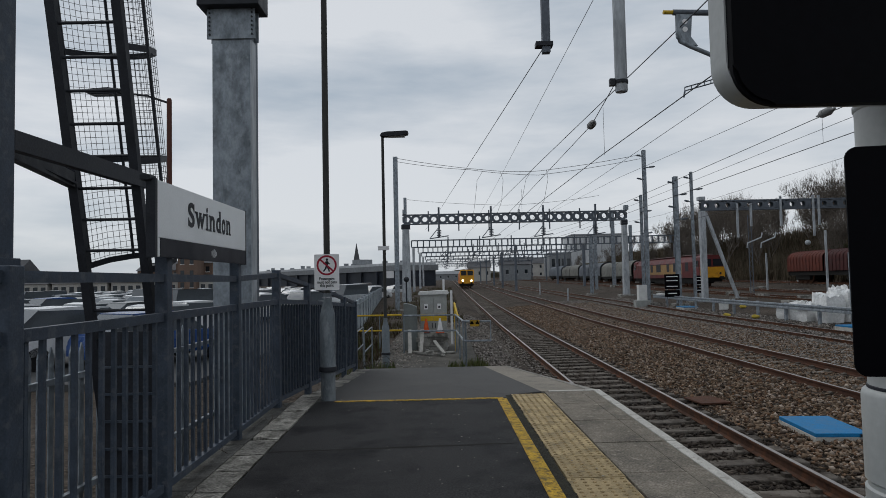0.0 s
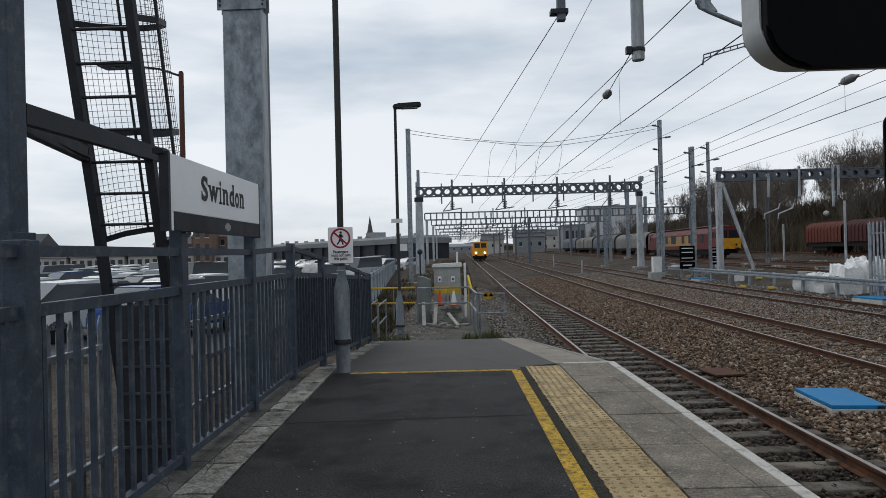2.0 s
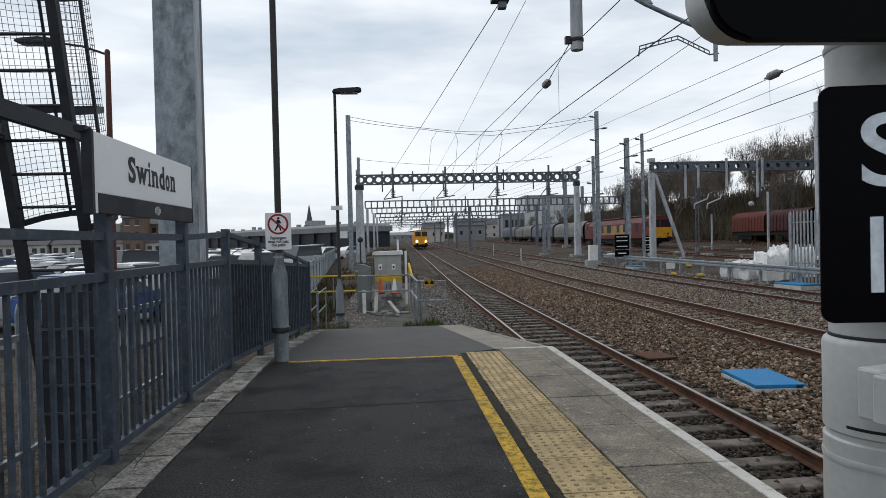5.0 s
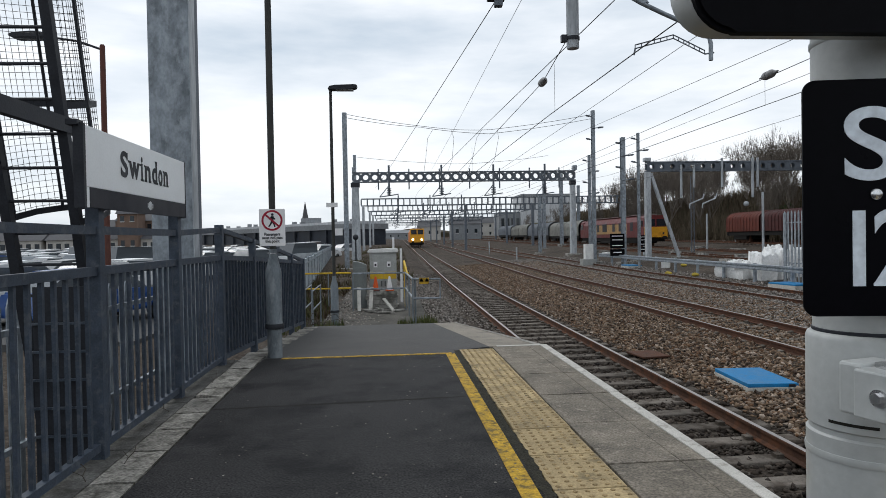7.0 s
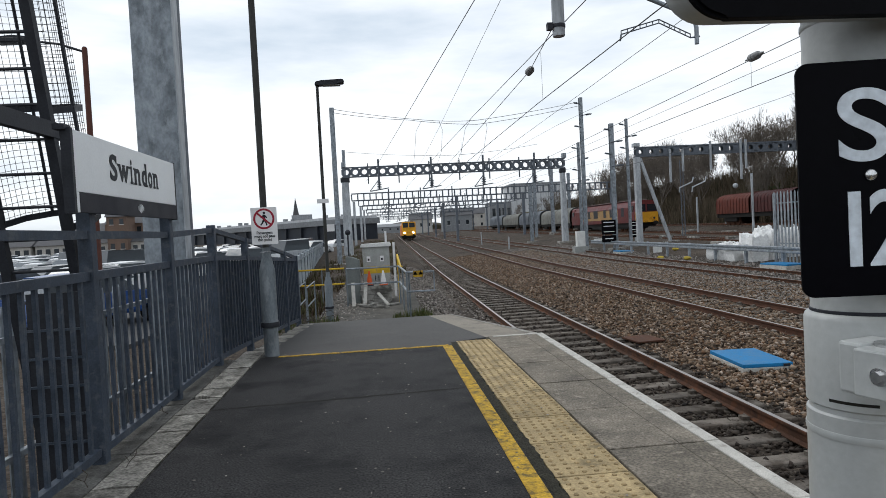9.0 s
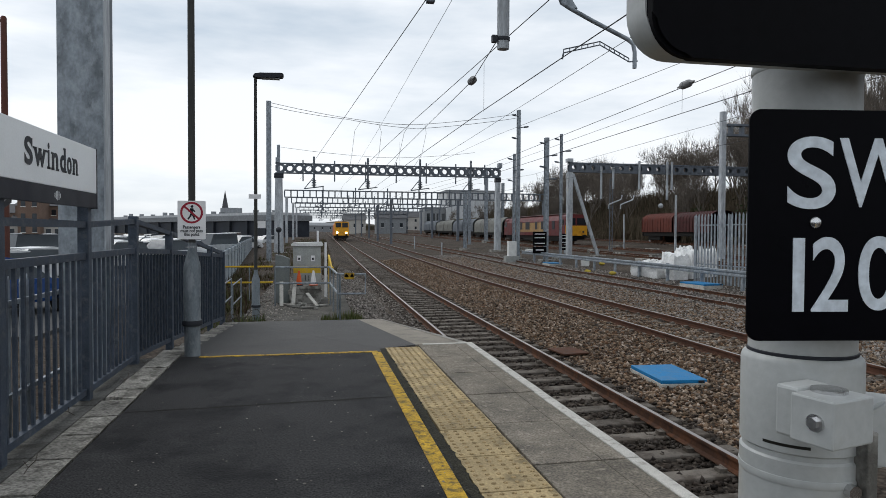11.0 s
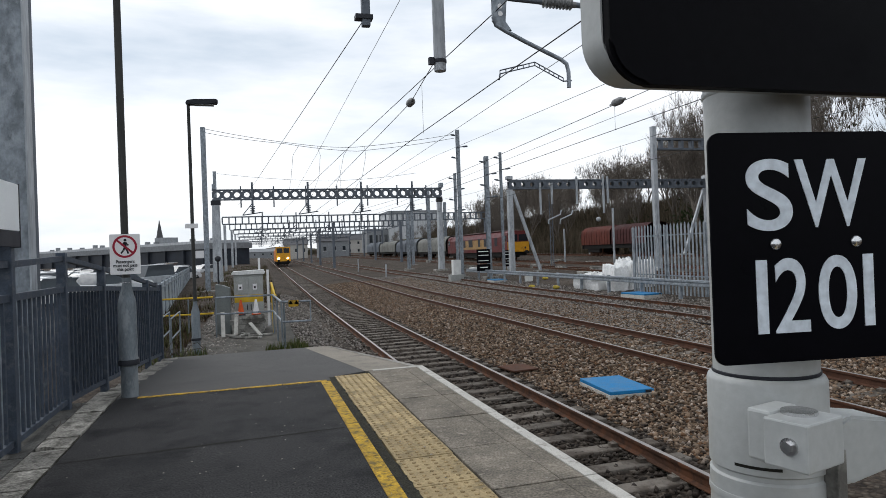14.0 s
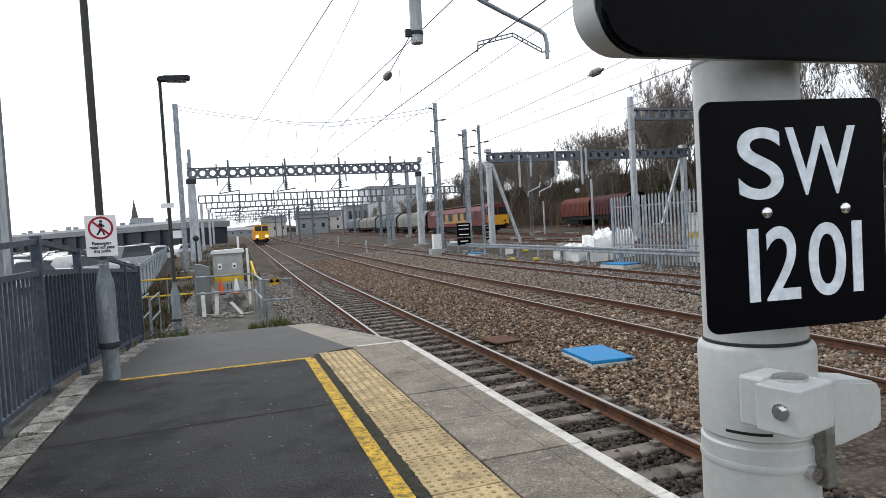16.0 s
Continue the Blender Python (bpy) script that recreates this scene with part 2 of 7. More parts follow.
M_INSUL = mat("grey_insulator", (0.20, 0.20, 0.20), 0.45, var=0.15, scale=10, bump=0.05)
M_TYRE = mat("black_rubber", (0.012, 0.012, 0.013), 0.85, var=0.1, bump=0.1)
M_GLASS = mat("dark_window_glass", (0.015, 0.02, 0.025), 0.08, var=0.05, bump=0)
M_CARGLASS = mat("car_window_glass", (0.07, 0.08, 0.09), 0.07, var=0.05, bump=0, spec=0.8)
M_SACK = mat("dull_yellow_sack", (0.40, 0.30, 0.05), 0.8, var=0.25, scale=6, bump=0.2)
M_BOGIE = mat("dirty_underframe", (0.016, 0.015, 0.014), 0.9, var=0.3, bump=0.2)
M_MAROON = mat("maroon_loco_paint", (0.115, 0.022, 0.022), 0.45, var=0.2, scale=1.2, bump=0.03, stain=(0.06, 0.025, 0.02), amount=0.35)
M_GOLD = mat("gold_loco_band", (0.34, 0.21, 0.085), 0.45, var=0.2, scale=1.2, bump=0.03, stain=(0.2, 0.12, 0.05), amount=0.3)
M_ROOFGREY = mat("dusty_roof_paint", (0.20, 0.15, 0.14), 0.7, var=0.2, scale=1.0, bump=0.03)
M_LOCOYELLOW = mat("warning_yellow_paint", (0.60, 0.29, 0.02), 0.5, var=0.15, scale=1.5, bump=0.03, stain=(0.36, 0.15, 0.02), amount=0.3)
M_LOCOORANGE = mat("orange_loco_paint", (0.56, 0.17, 0.03), 0.5, var=0.15, scale=1.2, bump=0.03)
M_HOODGREY = mat("grey_wagon_hood", (0.165, 0.165, 0.15), 0.8, var=0.2, scale=0.8, bump=0.05, stain=(0.10, 0.10, 0.09), amount=0.4, per_object=0.12)
M_HOODBLUE = mat("slate_wagon_hood", (0.115, 0.13, 0.15), 0.8, var=0.2, scale=0.8, bump=0.05, stain=(0.08, 0.085, 0.09), amount=0.4)
M_HOODRED = mat("rust_red_wagon_hood", (0.105, 0.030, 0.021), 0.75, var=0.2, scale=1.0, bump=0.05, stain=(0.075, 0.026, 0.02), amount=0.4)
M_HOODBROWN = mat("dark_maroon_wagon_hood", (0.060, 0.021, 0.020), 0.75, var=0.2, scale=1.0, bump=0.05, stain=(0.04, 0.017, 0.016), amount=0.4)
M_BRICK = mat("weathered_brick_wall", (0.16, 0.11, 0.085), 0.9, var=0.2, scale=0.5, grain=6, bump=0.1)
M_STONEW = mat("pale_render_wall", (0.42, 0.40, 0.37), 0.9, var=0.15, scale=0.3, grain=4, bump=0.05)
M_CLAD = mat("pale_metal_cladding", (0.46, 0.47, 0.48), 0.7, var=0.08, scale=0.1, grain=2, bump=0.02, stretch=(1, 1, 0.2))
M_CLADDARK = mat("grey_metal_cladding", (0.21, 0.22, 0.23), 0.7, var=0.1, scale=0.1, grain=2, bump=0.02)
M_ROOF = mat("slate_roof", (0.09, 0.09, 0.095), 0.85, var=0.2, scale=0.4, grain=5, bump=0.05)
M_FASCIA = mat("white_fascia", (0.68, 0.68, 0.66), 0.7, var=0.12, scale=0.5, bump=0.03)
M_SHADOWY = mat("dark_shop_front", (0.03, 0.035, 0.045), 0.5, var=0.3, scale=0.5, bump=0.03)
M_PANELWALL = mat("blue_grey_fence_panel", (0.36, 0.405, 0.435), 0.7, var=0.15, scale=0.9, grain=14, bump=0.1, stain=(0.20, 0.215, 0.21), amount=0.36, stain_scale=1.4, stretch=(1, 1, 0.4))
M_REDPOLE = mat("brown_red_pole", (0.085, 0.034, 0.025), 0.7, var=0.2, bump=0.05)
M_LIGHTON = glow("headlight_glow", (1.0, 0.93, 0.75), 9.0)


def ground_mat():
    m = bpy.data.materials.new("trackside_ground")
    m.use_nodes = True
    n, l = m.node_tree.nodes, m.node_tree.links
    p = n["Principled BSDF"]
    geo = n.new("ShaderNodeNewGeometry")
    vo, v2 = n.new("ShaderNodeTexVoronoi"), n.new("ShaderNodeTexNoise")
    vo.inputs["Scale"].default_value = 17.0
    v2.inputs["Scale"].default_value, v2.inputs["Detail"].default_value = 0.35, 6
    big = n.new("ShaderNodeTexNoise")
    big.inputs["Scale"].default_value, big.inputs["Detail"].default_value = 1.6, 7
    for x in (vo, v2, big):
        l.new(geo.outputs["Position"], x.inputs["Vector"])
    ramp = n.new("ShaderNodeValToRGB")
    cols = [(0.0, (0.030, 0.024, 0.020)), (0.3, (0.105, 0.082, 0.064)), (0.55, (0.062, 0.046, 0.036)), (0.8, (0.15, 0.125, 0.10)), (1.0, (0.09, 0.066, 0.05))]
    for k in range(3):
        ramp.color_ramp.elements.new(0.5)
    for k, (a, c) in enumerate(cols):
        ramp.color_ramp.elements[k].position, ramp.color_ramp.elements[k].color = a, (*c, 1)
    sep = n.new("ShaderNodeSeparateColor")
    l.new(vo.outputs["Color"], sep.inputs["Color"])
    l.new(sep.outputs["Red"], ramp.inputs["Fac"])
    # shade between the stones is painted in: cells darken away from their centres
    gap_shade = n.new("ShaderNodeMapRange")
    gap_shade.inputs["From Min"].default_value, gap_shade.inputs["From Max"].default_value = 0.15, 0.75
    gap_shade.inputs["To Min"].default_value, gap_shade.inputs["To Max"].default_value = 1.1, 0.35
    l.new(vo.outputs["Distance"], gap_shade.inputs["Value"])
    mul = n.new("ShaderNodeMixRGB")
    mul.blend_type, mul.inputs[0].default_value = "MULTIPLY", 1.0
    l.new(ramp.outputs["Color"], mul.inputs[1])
    l.new(gap_shade.outputs["Result"], mul.inputs[2])
    dirt, fac = n.new("ShaderNodeMixRGB"), n.new("ShaderNodeMapRange")
    fac.inputs["From Min"].default_value, fac.inputs["From Max"].default_value = 0.45, 0.70
    fac.inputs["To Max"].default_value = 0.8
    l.new(big.outputs["Fac"], fac.inputs["Value"])
    l.new(fac.outputs["Result"], dirt.inputs[0])
    l.new(mul.outputs["Color"], dirt.inputs[1])
    dirt.inputs[2].default_value = (0.088, 0.072, 0.058, 1)
    tone = n.new("ShaderNodeMapRange")
    tone.inputs["From Min"].default_value, tone.inputs["From Max"].default_value = 0.3, 0.7
    tone.inputs["To Min"].default_value, tone.inputs["To Max"].default_value = 0.62, 1.15
    l.new(v2.outputs["Fac"], tone.inputs["Value"])
    end = n.new("ShaderNodeMixRGB")
    end.blend_type, end.inputs[0].default_value = "MULTIPLY", 1.0
    l.new(dirt.outputs["Color"], end.inputs[1])
    l.new(tone.outputs["Result"], end.inputs[2])
    l.new(end.outputs["Color"], p.inputs["Base Color"])
    p.inputs["Roughness"].default_value = 0.95
    p.inputs["Specular IOR Level"].default_value = 0.12
    b = n.new("ShaderNodeBump")
    b.inputs["Strength"].default_value, b.inputs["Distance"].default_value = 0.9, 0.03
    b.invert = True
    l.new(vo.outputs["Distance"], b.inputs["Height"])
    l.new(b.outputs["Normal"], p.inputs["Normal"])
    return m


M_GROUND = ground_mat()
M_CARPARK = mat("car_park_tarmac", (0.075, 0.075, 0.075), 0.85, var=0.2, scale=0.4, grain=20, bump=0.1)
M_PATH = mat("cinder_path", (0.085, 0.079, 0.07), 0.95, var=0.35, scale=1.5, grain=45, bump=0.6, stain=(0.05, 0.048, 0.04), amount=0.45, stain_scale=2.0, grain_var=0.4)
M_BANK = mat("scrubby_bank", (0.055, 0.042, 0.028), 0.95, var=0.35, scale=0.5, grain=6, bump=0.5, stain=(0.03, 0.036, 0.016), amount=0.45, stain_scale=0.4)


# ---- building helpers ----
def box(bm, x0, x1, y0, y1, z0, z1, bevel=0.0):
    r = bmesh.ops.create_cube(bm, size=1.0)
    vs = r["verts"]
    for v in vs:
        v.co = Vector((x0 + (v.co.x + 0.5) * (x1 - x0), y0 + (v.co.y + 0.5) * (y1 - y0), z0 + (v.co.z + 0.5) * (z1 - z0)))
    if bevel:
        es = list({e for v in vs for e in v.link_edges})
        bmesh.ops.bevel(bm, geom=es, offset=bevel, segments=2, affect="EDGES", profile=0.5)
    return vs


def rod(bm, a, b, r, n=8, r2=None, caps=True):
    a, b = Vector(a), Vector(b)
    q = (b - a).to_track_quat("Z", "Y")
    r2 = r if r2 is None else r2
    rings = []
    for c, rr in ((a, r), (b, r2)):
        rings.append([bm.verts.new(c + q @ Vector((rr * math.cos(2 * math.pi * (k + 0.5) / n), rr * math.sin(2 * math.pi * (k + 0.5) / n), 0))) for k in range(n)])
    for k in range(n):
        bm.faces.new((rings[0][k], rings[0][(k + 1) % n], rings[1][(k + 1) % n], rings[1][k]))
    if caps:
        bm.faces.new(rings[0][::-1])
        bm.faces.new(rings[1])


def chain(bm, pts, r, n=6, closed_ends=True):
    """One continuous tube along the points."""
    pts = [Vector(p) for p in pts]
    rings, up = [], None
    for k, p in enumerate(pts):
        a, b = pts[max(k - 1, 0)], pts[min(k + 1, len(pts) - 1)]
        d = (b - a).normalized()
        if up is None:
            up = d.orthogonal().normalized()
        up = (up - d * up.dot(d)).normalized()
        side = d.cross(up)
        rings.append([bm.verts.new(p + r * (math.cos(2 * math.pi * j / n) * up + math.sin(2 * math.pi * j / n) * side)) for j in range(n)])
    for a, b in zip(rings, rings[1:]):
        for j in range(n):
            bm.faces.new((a[j], a[(j + 1) % n], b[(j + 1) % n], b[j]))
    if closed_ends:
        bm.faces.new(rings[0][::-1])
        bm.faces.new(rings[-1])


def lathe(bm, profile, n=20, at=(0, 0, 0)):
    """Turned about the z axis; profile is a list of (radius, height)."""
    rings = [[bm.verts.new((at[0] + r * math.cos(2 * math.pi * k / n), at[1] + r * math.sin(2 * math.pi * k / n), at[2] + z)) for k in range(n)] for r, z in profile]
    for a, b in zip(rings, rings[1:]):
        for k in range(n):
            bm.faces.new((a[k], a[(k + 1) % n], b[(k + 1) % n], b[k]))
    bm.faces.new(rings[0][::-1])
    bm.faces.new(rings[-1])


def prism(bm, outline, m):
    """A closed outline of (u, v) pushed along w from 0 to 1 of the matrix m."""
    a = [bm.verts.new(m @ Vector((u, v, 0))) for u, v in outline]
    b = [bm.verts.new(m @ Vector((u, v, 1))) for u, v in outline]
    bm.faces.new(a[::-1])
    bm.faces.new(b)
    for k in range(len(a)):
        bm.faces.new((a[k], a[(k + 1) % len(a)], b[(k + 1) % len(a)], b[k]))


def rounded(w, h, r, n=6):
    pts = []
    for cx, cy, a0 in ((w / 2 - r, h / 2 - r, 0), (-w / 2 + r, h / 2 - r, 90), (-w / 2 + r, -h / 2 + r, 180), (w / 2 - r, -h / 2 + r, 270)):
        for k in range(n + 1):
            a = radians(a0 + 90 * k / n)
            pts.append((cx + r * math.cos(a), cy + r * math.sin(a)))
    return pts


def part(name, bm, material, parent=None, label="", smooth=False):
    me = bpy.data.meshes.new(name)
    bmesh.ops.recalc_face_normals(bm, faces=bm.faces)
    bm.to_mesh(me)
    bm.free()
    for m in material if isinstance(material, (list, tuple)) else [material]:
        me.materials.append(m)
    if smooth:
        me.polygons.foreach_set("use_smooth", [True] * len(me.polygons))
        me.set_sharp_from_angle(angle=radians(40))
    ob = new(name, me)
    if parent:
        ob.parent = parent
    if label:
        tagged(ob, label)
    return ob


def thing(name, label, category, at=(0, 0, 0), rz=0.0, group="", kind=""):
    ob = new(name)
    ob.matrix_basis = pose(*at, 0, 0, rz)
    return tagged(ob, label, category, group, kind)


def boxpart(name, material, parent, *dims, bevel=0.0, label=""):
    bm = bmesh.new()
    box(bm, *dims, bevel=bevel)
    return part(name, bm, material, parent, label)


def rodpart(name, material, parent, a, b, r, n=10, r2=None, label=""):
    bm = bmesh.new()
    rod(bm, a, b, r, n, r2)
    return part(name, bm, material, parent, label, smooth=True)


def text_part(name, body, size, depth, material, parent, m, squeeze=1.0, bold=0.0):
    cu = bpy.data.curves.new(name, "FONT")
    cu.body, cu.size, cu.extrude, cu.align_x, cu.offset = body, size, depth, "CENTER", bold
    tmp = bpy.data.objects.new(name, cu)
    scene.collection.objects.link(tmp)
    me = bpy.data.meshes.new_from_object(tmp.evaluated_get(bpy.context.evaluated_depsgraph_get()))
    bpy.data.objects.remove(tmp)
    me.transform(m @ Matrix.Diagonal((squeeze, 1, 1, 1)))
    me.materials.clear()
    me.materials.append(material)
    ob = new(name, me)
    ob.parent = parent
    return ob


def raw_mesh(name, verts, faces, material):
    me = bpy.data.meshes.new(name)
    me.from_pydata(verts, [], faces)
    me.materials.append(material)
    me.update()
    return new(name, me)


# ---- ground ----
PROFILE = [(-900, -0.6), (-30, -0.8), (-7, -0.8), (-3.9, -0.72), (-1.2, -0.72), (2.4, -0.80), (3.3, -1.105), (6.0, -1.105), (8.0, -0.99), (11.6, -0.90), (13.0, -0.86),
           (16.0, -0.76), (17.5, -0.62), (22, -0.42), (27, -0.29), (31.5, -0.27), (35, 0.2), (40, 0.35), (900, 3.0)]


def ground_z(x):
    for (x0, z0), (x1, z1) in zip(PROFILE, PROFILE[1:]):
        if x <= x1:
            return z0 + (z1 - z0) * (x - x0) / (x1 - x0)
    return PROFILE[-1][1]


def rise(y):
    """The line climbs gently beyond the first gantries."""
    return max(0.0, min(y, 320) - 35) * 0.0085


def build_ground():
    xs = [-900, -300, -120, -60, -30, -15, -7, -5.5, -3.9, -2.6] + [k * 0.5 for k in range(-3, 45)] + [23, 25, 27, 29, 31, 33, 35, 40, 60, 120, 300, 900]
    ys = [-60, -20] + [k * 1.0 for k in range(-8, 50)] + [52, 56, 60, 70, 80, 100, 130, 170, 250, 400, 800, 2500]
    rnd = random.Random(4)
    verts = []
    for y in ys:
        for x in xs:
            j = 0.02 if -3 < x < 22 else 0.0
            verts.append((x, y, ground_z(x) + rise(y) + rnd.uniform(-j, j)))
    w = len(xs)
    faces = [(a * w + b, a * w + b + 1, (a + 1) * w + b + 1, (a + 1) * w + b) for a in range(len(ys) - 1) for b in range(w - 1)]
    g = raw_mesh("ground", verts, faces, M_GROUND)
    tagged(g, "stony ballast and dirt ground around the railway tracks", "ground", kind="structure")
    bm = bmesh.new()
    box(bm, -75, -4.6, 14, 135, -1.3, -0.65)
    tagged(part("car_park_surface", bm, M_CARPARK), "grey tarmac surface of the station car park", "car park", kind="structure")
    bm = bmesh.new()
    box(bm, -0.9, 1.9, 12.6, 30, -0.95, -0.715)
    tagged(part("cinder_path", bm, M_PATH), "grey cinder path beyond the platform ramp", "path", kind="structure")


build_ground()


# ---- platform ----
EDGE, Y_END, R_END, R_Z = 3.145, 8.20, 12.6, -0.25
SKEW = Matrix.Translation((0, 5.3, 0)) @ Matrix.Rotation(radians(0.95), 4, "Z") @ Matrix.Translation((0, -5.3, 0))


def skewed(ob):
    """The platform and what stands along it run slightly askew to the tracks."""
    ob.matrix_basis = SKEW @ ob.matrix_basis
    return ob


def build_platform():
    root = thing("platform", "station platform with dark tarmac, buff tactile tiles and concrete edge", "platform", kind="structure")
    bm = bmesh.new()
    box(bm, -0.53, 1.93, -8, 7.74, -0.9, 0.0)
    part("tarmac_surface", bm, M_TARMAC, root, "dark patched tarmac with a thin cross joint")
    bm = bmesh.new()
    box(bm, 1.93, EDGE - 0.06, -8, 8.16, -1.1, -0.036)
    part("edge_wall", bm, M_KERB, root)
    boxpart("joint_bed", M_JOINT, root, 1.932, EDGE - 0.02, -8, 8.16, -0.035, -0.028)
    # ramp at the end of the platform
    bm = bmesh.new()
    top = [(-0.62, 7.74, 0.0), (1.93, 7.74, 0.0), (1.932, 7.96, -0.004), (2.37, 8.16, -0.008), (1.93, R_END, R_Z), (-0.42, R_END, R_Z)]
    a = [bm.verts.new(p) for p in top]
    b = [bm.verts.new((p[0], p[1], -1.0)) for p in top]
    bm.faces.new(a)
    for k in range(6):
        bm.faces.new((a[k], a[(k + 1) % 6], b[(k + 1) % 6], b[k]))
    part("ramp_surface", bm, M_RAMP, root, "worn grey tarmac ramp")
    bm = bmesh.new()
    top = [(2.372, 8.16, -0.008), (EDGE - 0.02, 8.165, 0.0), (EDGE - 0.04, Y_END, -0.012), (2.39, R_END, R_Z), (1.932, R_END, R_Z)]
    a = [bm.verts.new(p) for p in top]
    b = [bm.verts.new((p[0], p[1], -1.1)) for p in top]
    bm.faces.new(a)
    for k in range(5):
        bm.faces.new((a[k], a[(k + 1) % 5], b[(k + 1) % 5], b[k]))
    part("ramp_apron", bm, M_APRON, root, "pale concrete apron on the ramp")
    # white edge line down the skewed ramp edge
    bm = bmesh.new()
    p, q = Vector((EDGE - 0.06, Y_END, -0.008)), Vector((2.39, R_END, R_Z + 0.004))
    side = Vector((0.06, 0.01, 0))
    vs = [bm.verts.new(v) for v in (p - side, p + side * 0.5, q + side * 0.1, q - side * 0.6)]
    bm.faces.new(vs)
    bmesh.ops.solidify(bm, geom=list(bm.faces), thickness=0.01)
    part("ramp_edge_line", bm, M_WHITE, root, "worn white line along the ramp edge")
    # cross joint and painted lines, laid as thin coats
    bm = bmesh.new()
    rnd = random.Random(3)
    pts = [(-0.525 + k * 0.118, 5.33 + 0.05 * k / 8 + rnd.uniform(-0.008, 0.008)) for k in range(20)]
    for (x0, y0), (x1, y1) in zip(pts, pts[1:]):
        h = rnd.uniform(0.010, 0.020)
        vs = [bm.verts.new(v) for v in ((x0, y0 - h, 0.002), (x1, y1 - h, 0.002), (x1, y1 + h, 0.002), (x0, y0 + h, 0.002))]
        bm.faces.new(vs)
    part("tarmac_joint", bm, M_JOINT, root, "thin dark cross joint")
    # ragged moss between the yellow line and the tactile tiles, and along the slabs
    for xm, wide, ya, yb, seed in ((1.892, 0.044, -6.0, 7.9, 21), (-0.545, 0.016, -3.0, 7.70, 22)):
        rg = random.Random(seed)
        verts, y = [], ya
        while y < yb:
            verts += [(xm - wide * rg.uniform(0.35, 1.0), y, 0.0035), (xm + wide * rg.uniform(0.5, 1.25), y + rg.uniform(-0.01, 0.01), 0.0065)]
            y += rg.uniform(0.025, 0.07)
        n = len(verts) // 2 - 1
        strip = raw_mesh("moss_strip", verts, [(2 * k, 2 * k + 1, 2 * k + 3, 2 * k + 2) for k in range(n)], M_MOSS)
        strip.parent = root
        tagged(strip, "ragged dark moss in the joint")
    # small debris trodden into the surface
    rg = random.Random(23)
    verts, faces = [], []
    for k in range(420):
        x, y, q = rg.uniform(-0.55, 3.0), 7.8 - 7.5 * rg.random() ** 1.2, rg.uniform(0.003, 0.011)
        a = rg.uniform(0, 6.28)
        base = len(verts)
        for j in range(4):
            t = a + j * 1.57 + rg.uniform(-0.4, 0.4)
            verts.append((x + q * math.cos(t), y + q * 1.3 * math.sin(t), 0.0075))
        verts.append((x, y, 0.0075 + q * 0.4))
        faces += [(base + j, base + (j + 1) % 4, base + 4) for j in range(4)]
    bits = raw_mesh("grit", verts, faces, M_STONESG)
    bits.parent = root
    bits["kind"] = "stuff"
    for k in range(9):
        y0 = -7.5 + k * 1.72
        boxpart("yellow_line_stripe", M_YELLOW, root, 1.738, 1.85, y0, min(y0 + 1.712, 7.655), 0.0, 0.005)
    for k in range(4):
        x0 = -0.30 + k * 0.53
        boxpart("yellow_cross_line", M_YELLOW, root, x0, min(x0 + 0.524, 1.85), 7.66, 7.735, -0.004, 0.006)
    boxpart("white_cross_line", M_WHITE, root, 2.46, EDGE - 0.09, 8.07, 8.14, -0.02, 0.007)
    # edging slabs beside the fence, split by ragged cracks; one piece has broken away at its outer corner
    rnd = random.Random(8)
    y = -3.0
    while y < 12.2:
        ln = rnd.uniform(0.36, 0.62)
        if 5.0 < y < 5.7:
            ln = 5.74 - y
        shift = 0.0 if y < 7.6 else (y - 7.6) * 0.045
        dz = 0.0 if y < 7.74 else -(y + ln - 7.74) * 0.051
        broken = 5.7 < y < 5.8
        xr = -0.536 + shift
        bm = bmesh.new()
        near = [(-0.80 + shift, y + 0.004), (-0.71 + shift, y + rnd.uniform(0, 0.03)), (-0.62 + shift, y + rnd.uniform(-0.01, 0.03)), (xr, y + rnd.uniform(0.0, 0.02))]
        if broken:
            near = [(-0.80 + shift, y + 0.10), (-0.74 + shift, y + 0.13), (-0.66 + shift, y + 0.07), (xr, y + 0.02)]
        far = [(xr + rnd.uniform(-0.008, 0.004), y + ln - 0.01), (-0.64 + shift, y + ln - rnd.uniform(0.004, 0.02)), (-0.80 + shift, y + ln - 0.006)]
        mid = [(xr + rnd.uniform(-0.012, 0.006), y + ln * 0.5)]
        prism(bm, near + mid + far, Matrix(((1, 0, 0, 0), (0, 1, 0, 0), (0, 0, 0.3, -0.288 + dz + rnd.uniform(-0.006, 0.006)), (0, 0, 0, 1))))
        part("edging_slab", bm, M_EDGING, root)
        y += ln
    bm = bmesh.new()
    box(bm, -1.10, -0.50, -3.0, 7.7, -0.4, -0.035)
    part("slab_bed", bm, M_PATH, root, "dirt bed under the edging slabs")
    y = -3.0
    while y < 7.6:
        ln = rnd.uniform(1.2, 1.7)
        boxpart("edging_kerb", M_KERBDARK, root, -1.03, -0.812, y, min(y + ln - 0.012, 7.7), -0.3, 0.012 + rnd.uniform(-0.006, 0.004), bevel=0.008)
        y += ln
    # tactile tiles: one mesh shared by all
    bm = bmesh.new()
    box(bm, 0.006, 0.446, 0.006, 0.589, -0.03, 0.0, bevel=0.004)
    for i in range(6):
        for j in range(8):
            lathe(bm, [(0.017, 0.0), (0.014, 0.006), (0.006, 0.008)], 6, (0.045 + i * 0.0735, 0.045 + j * 0.0725, -0.0005))
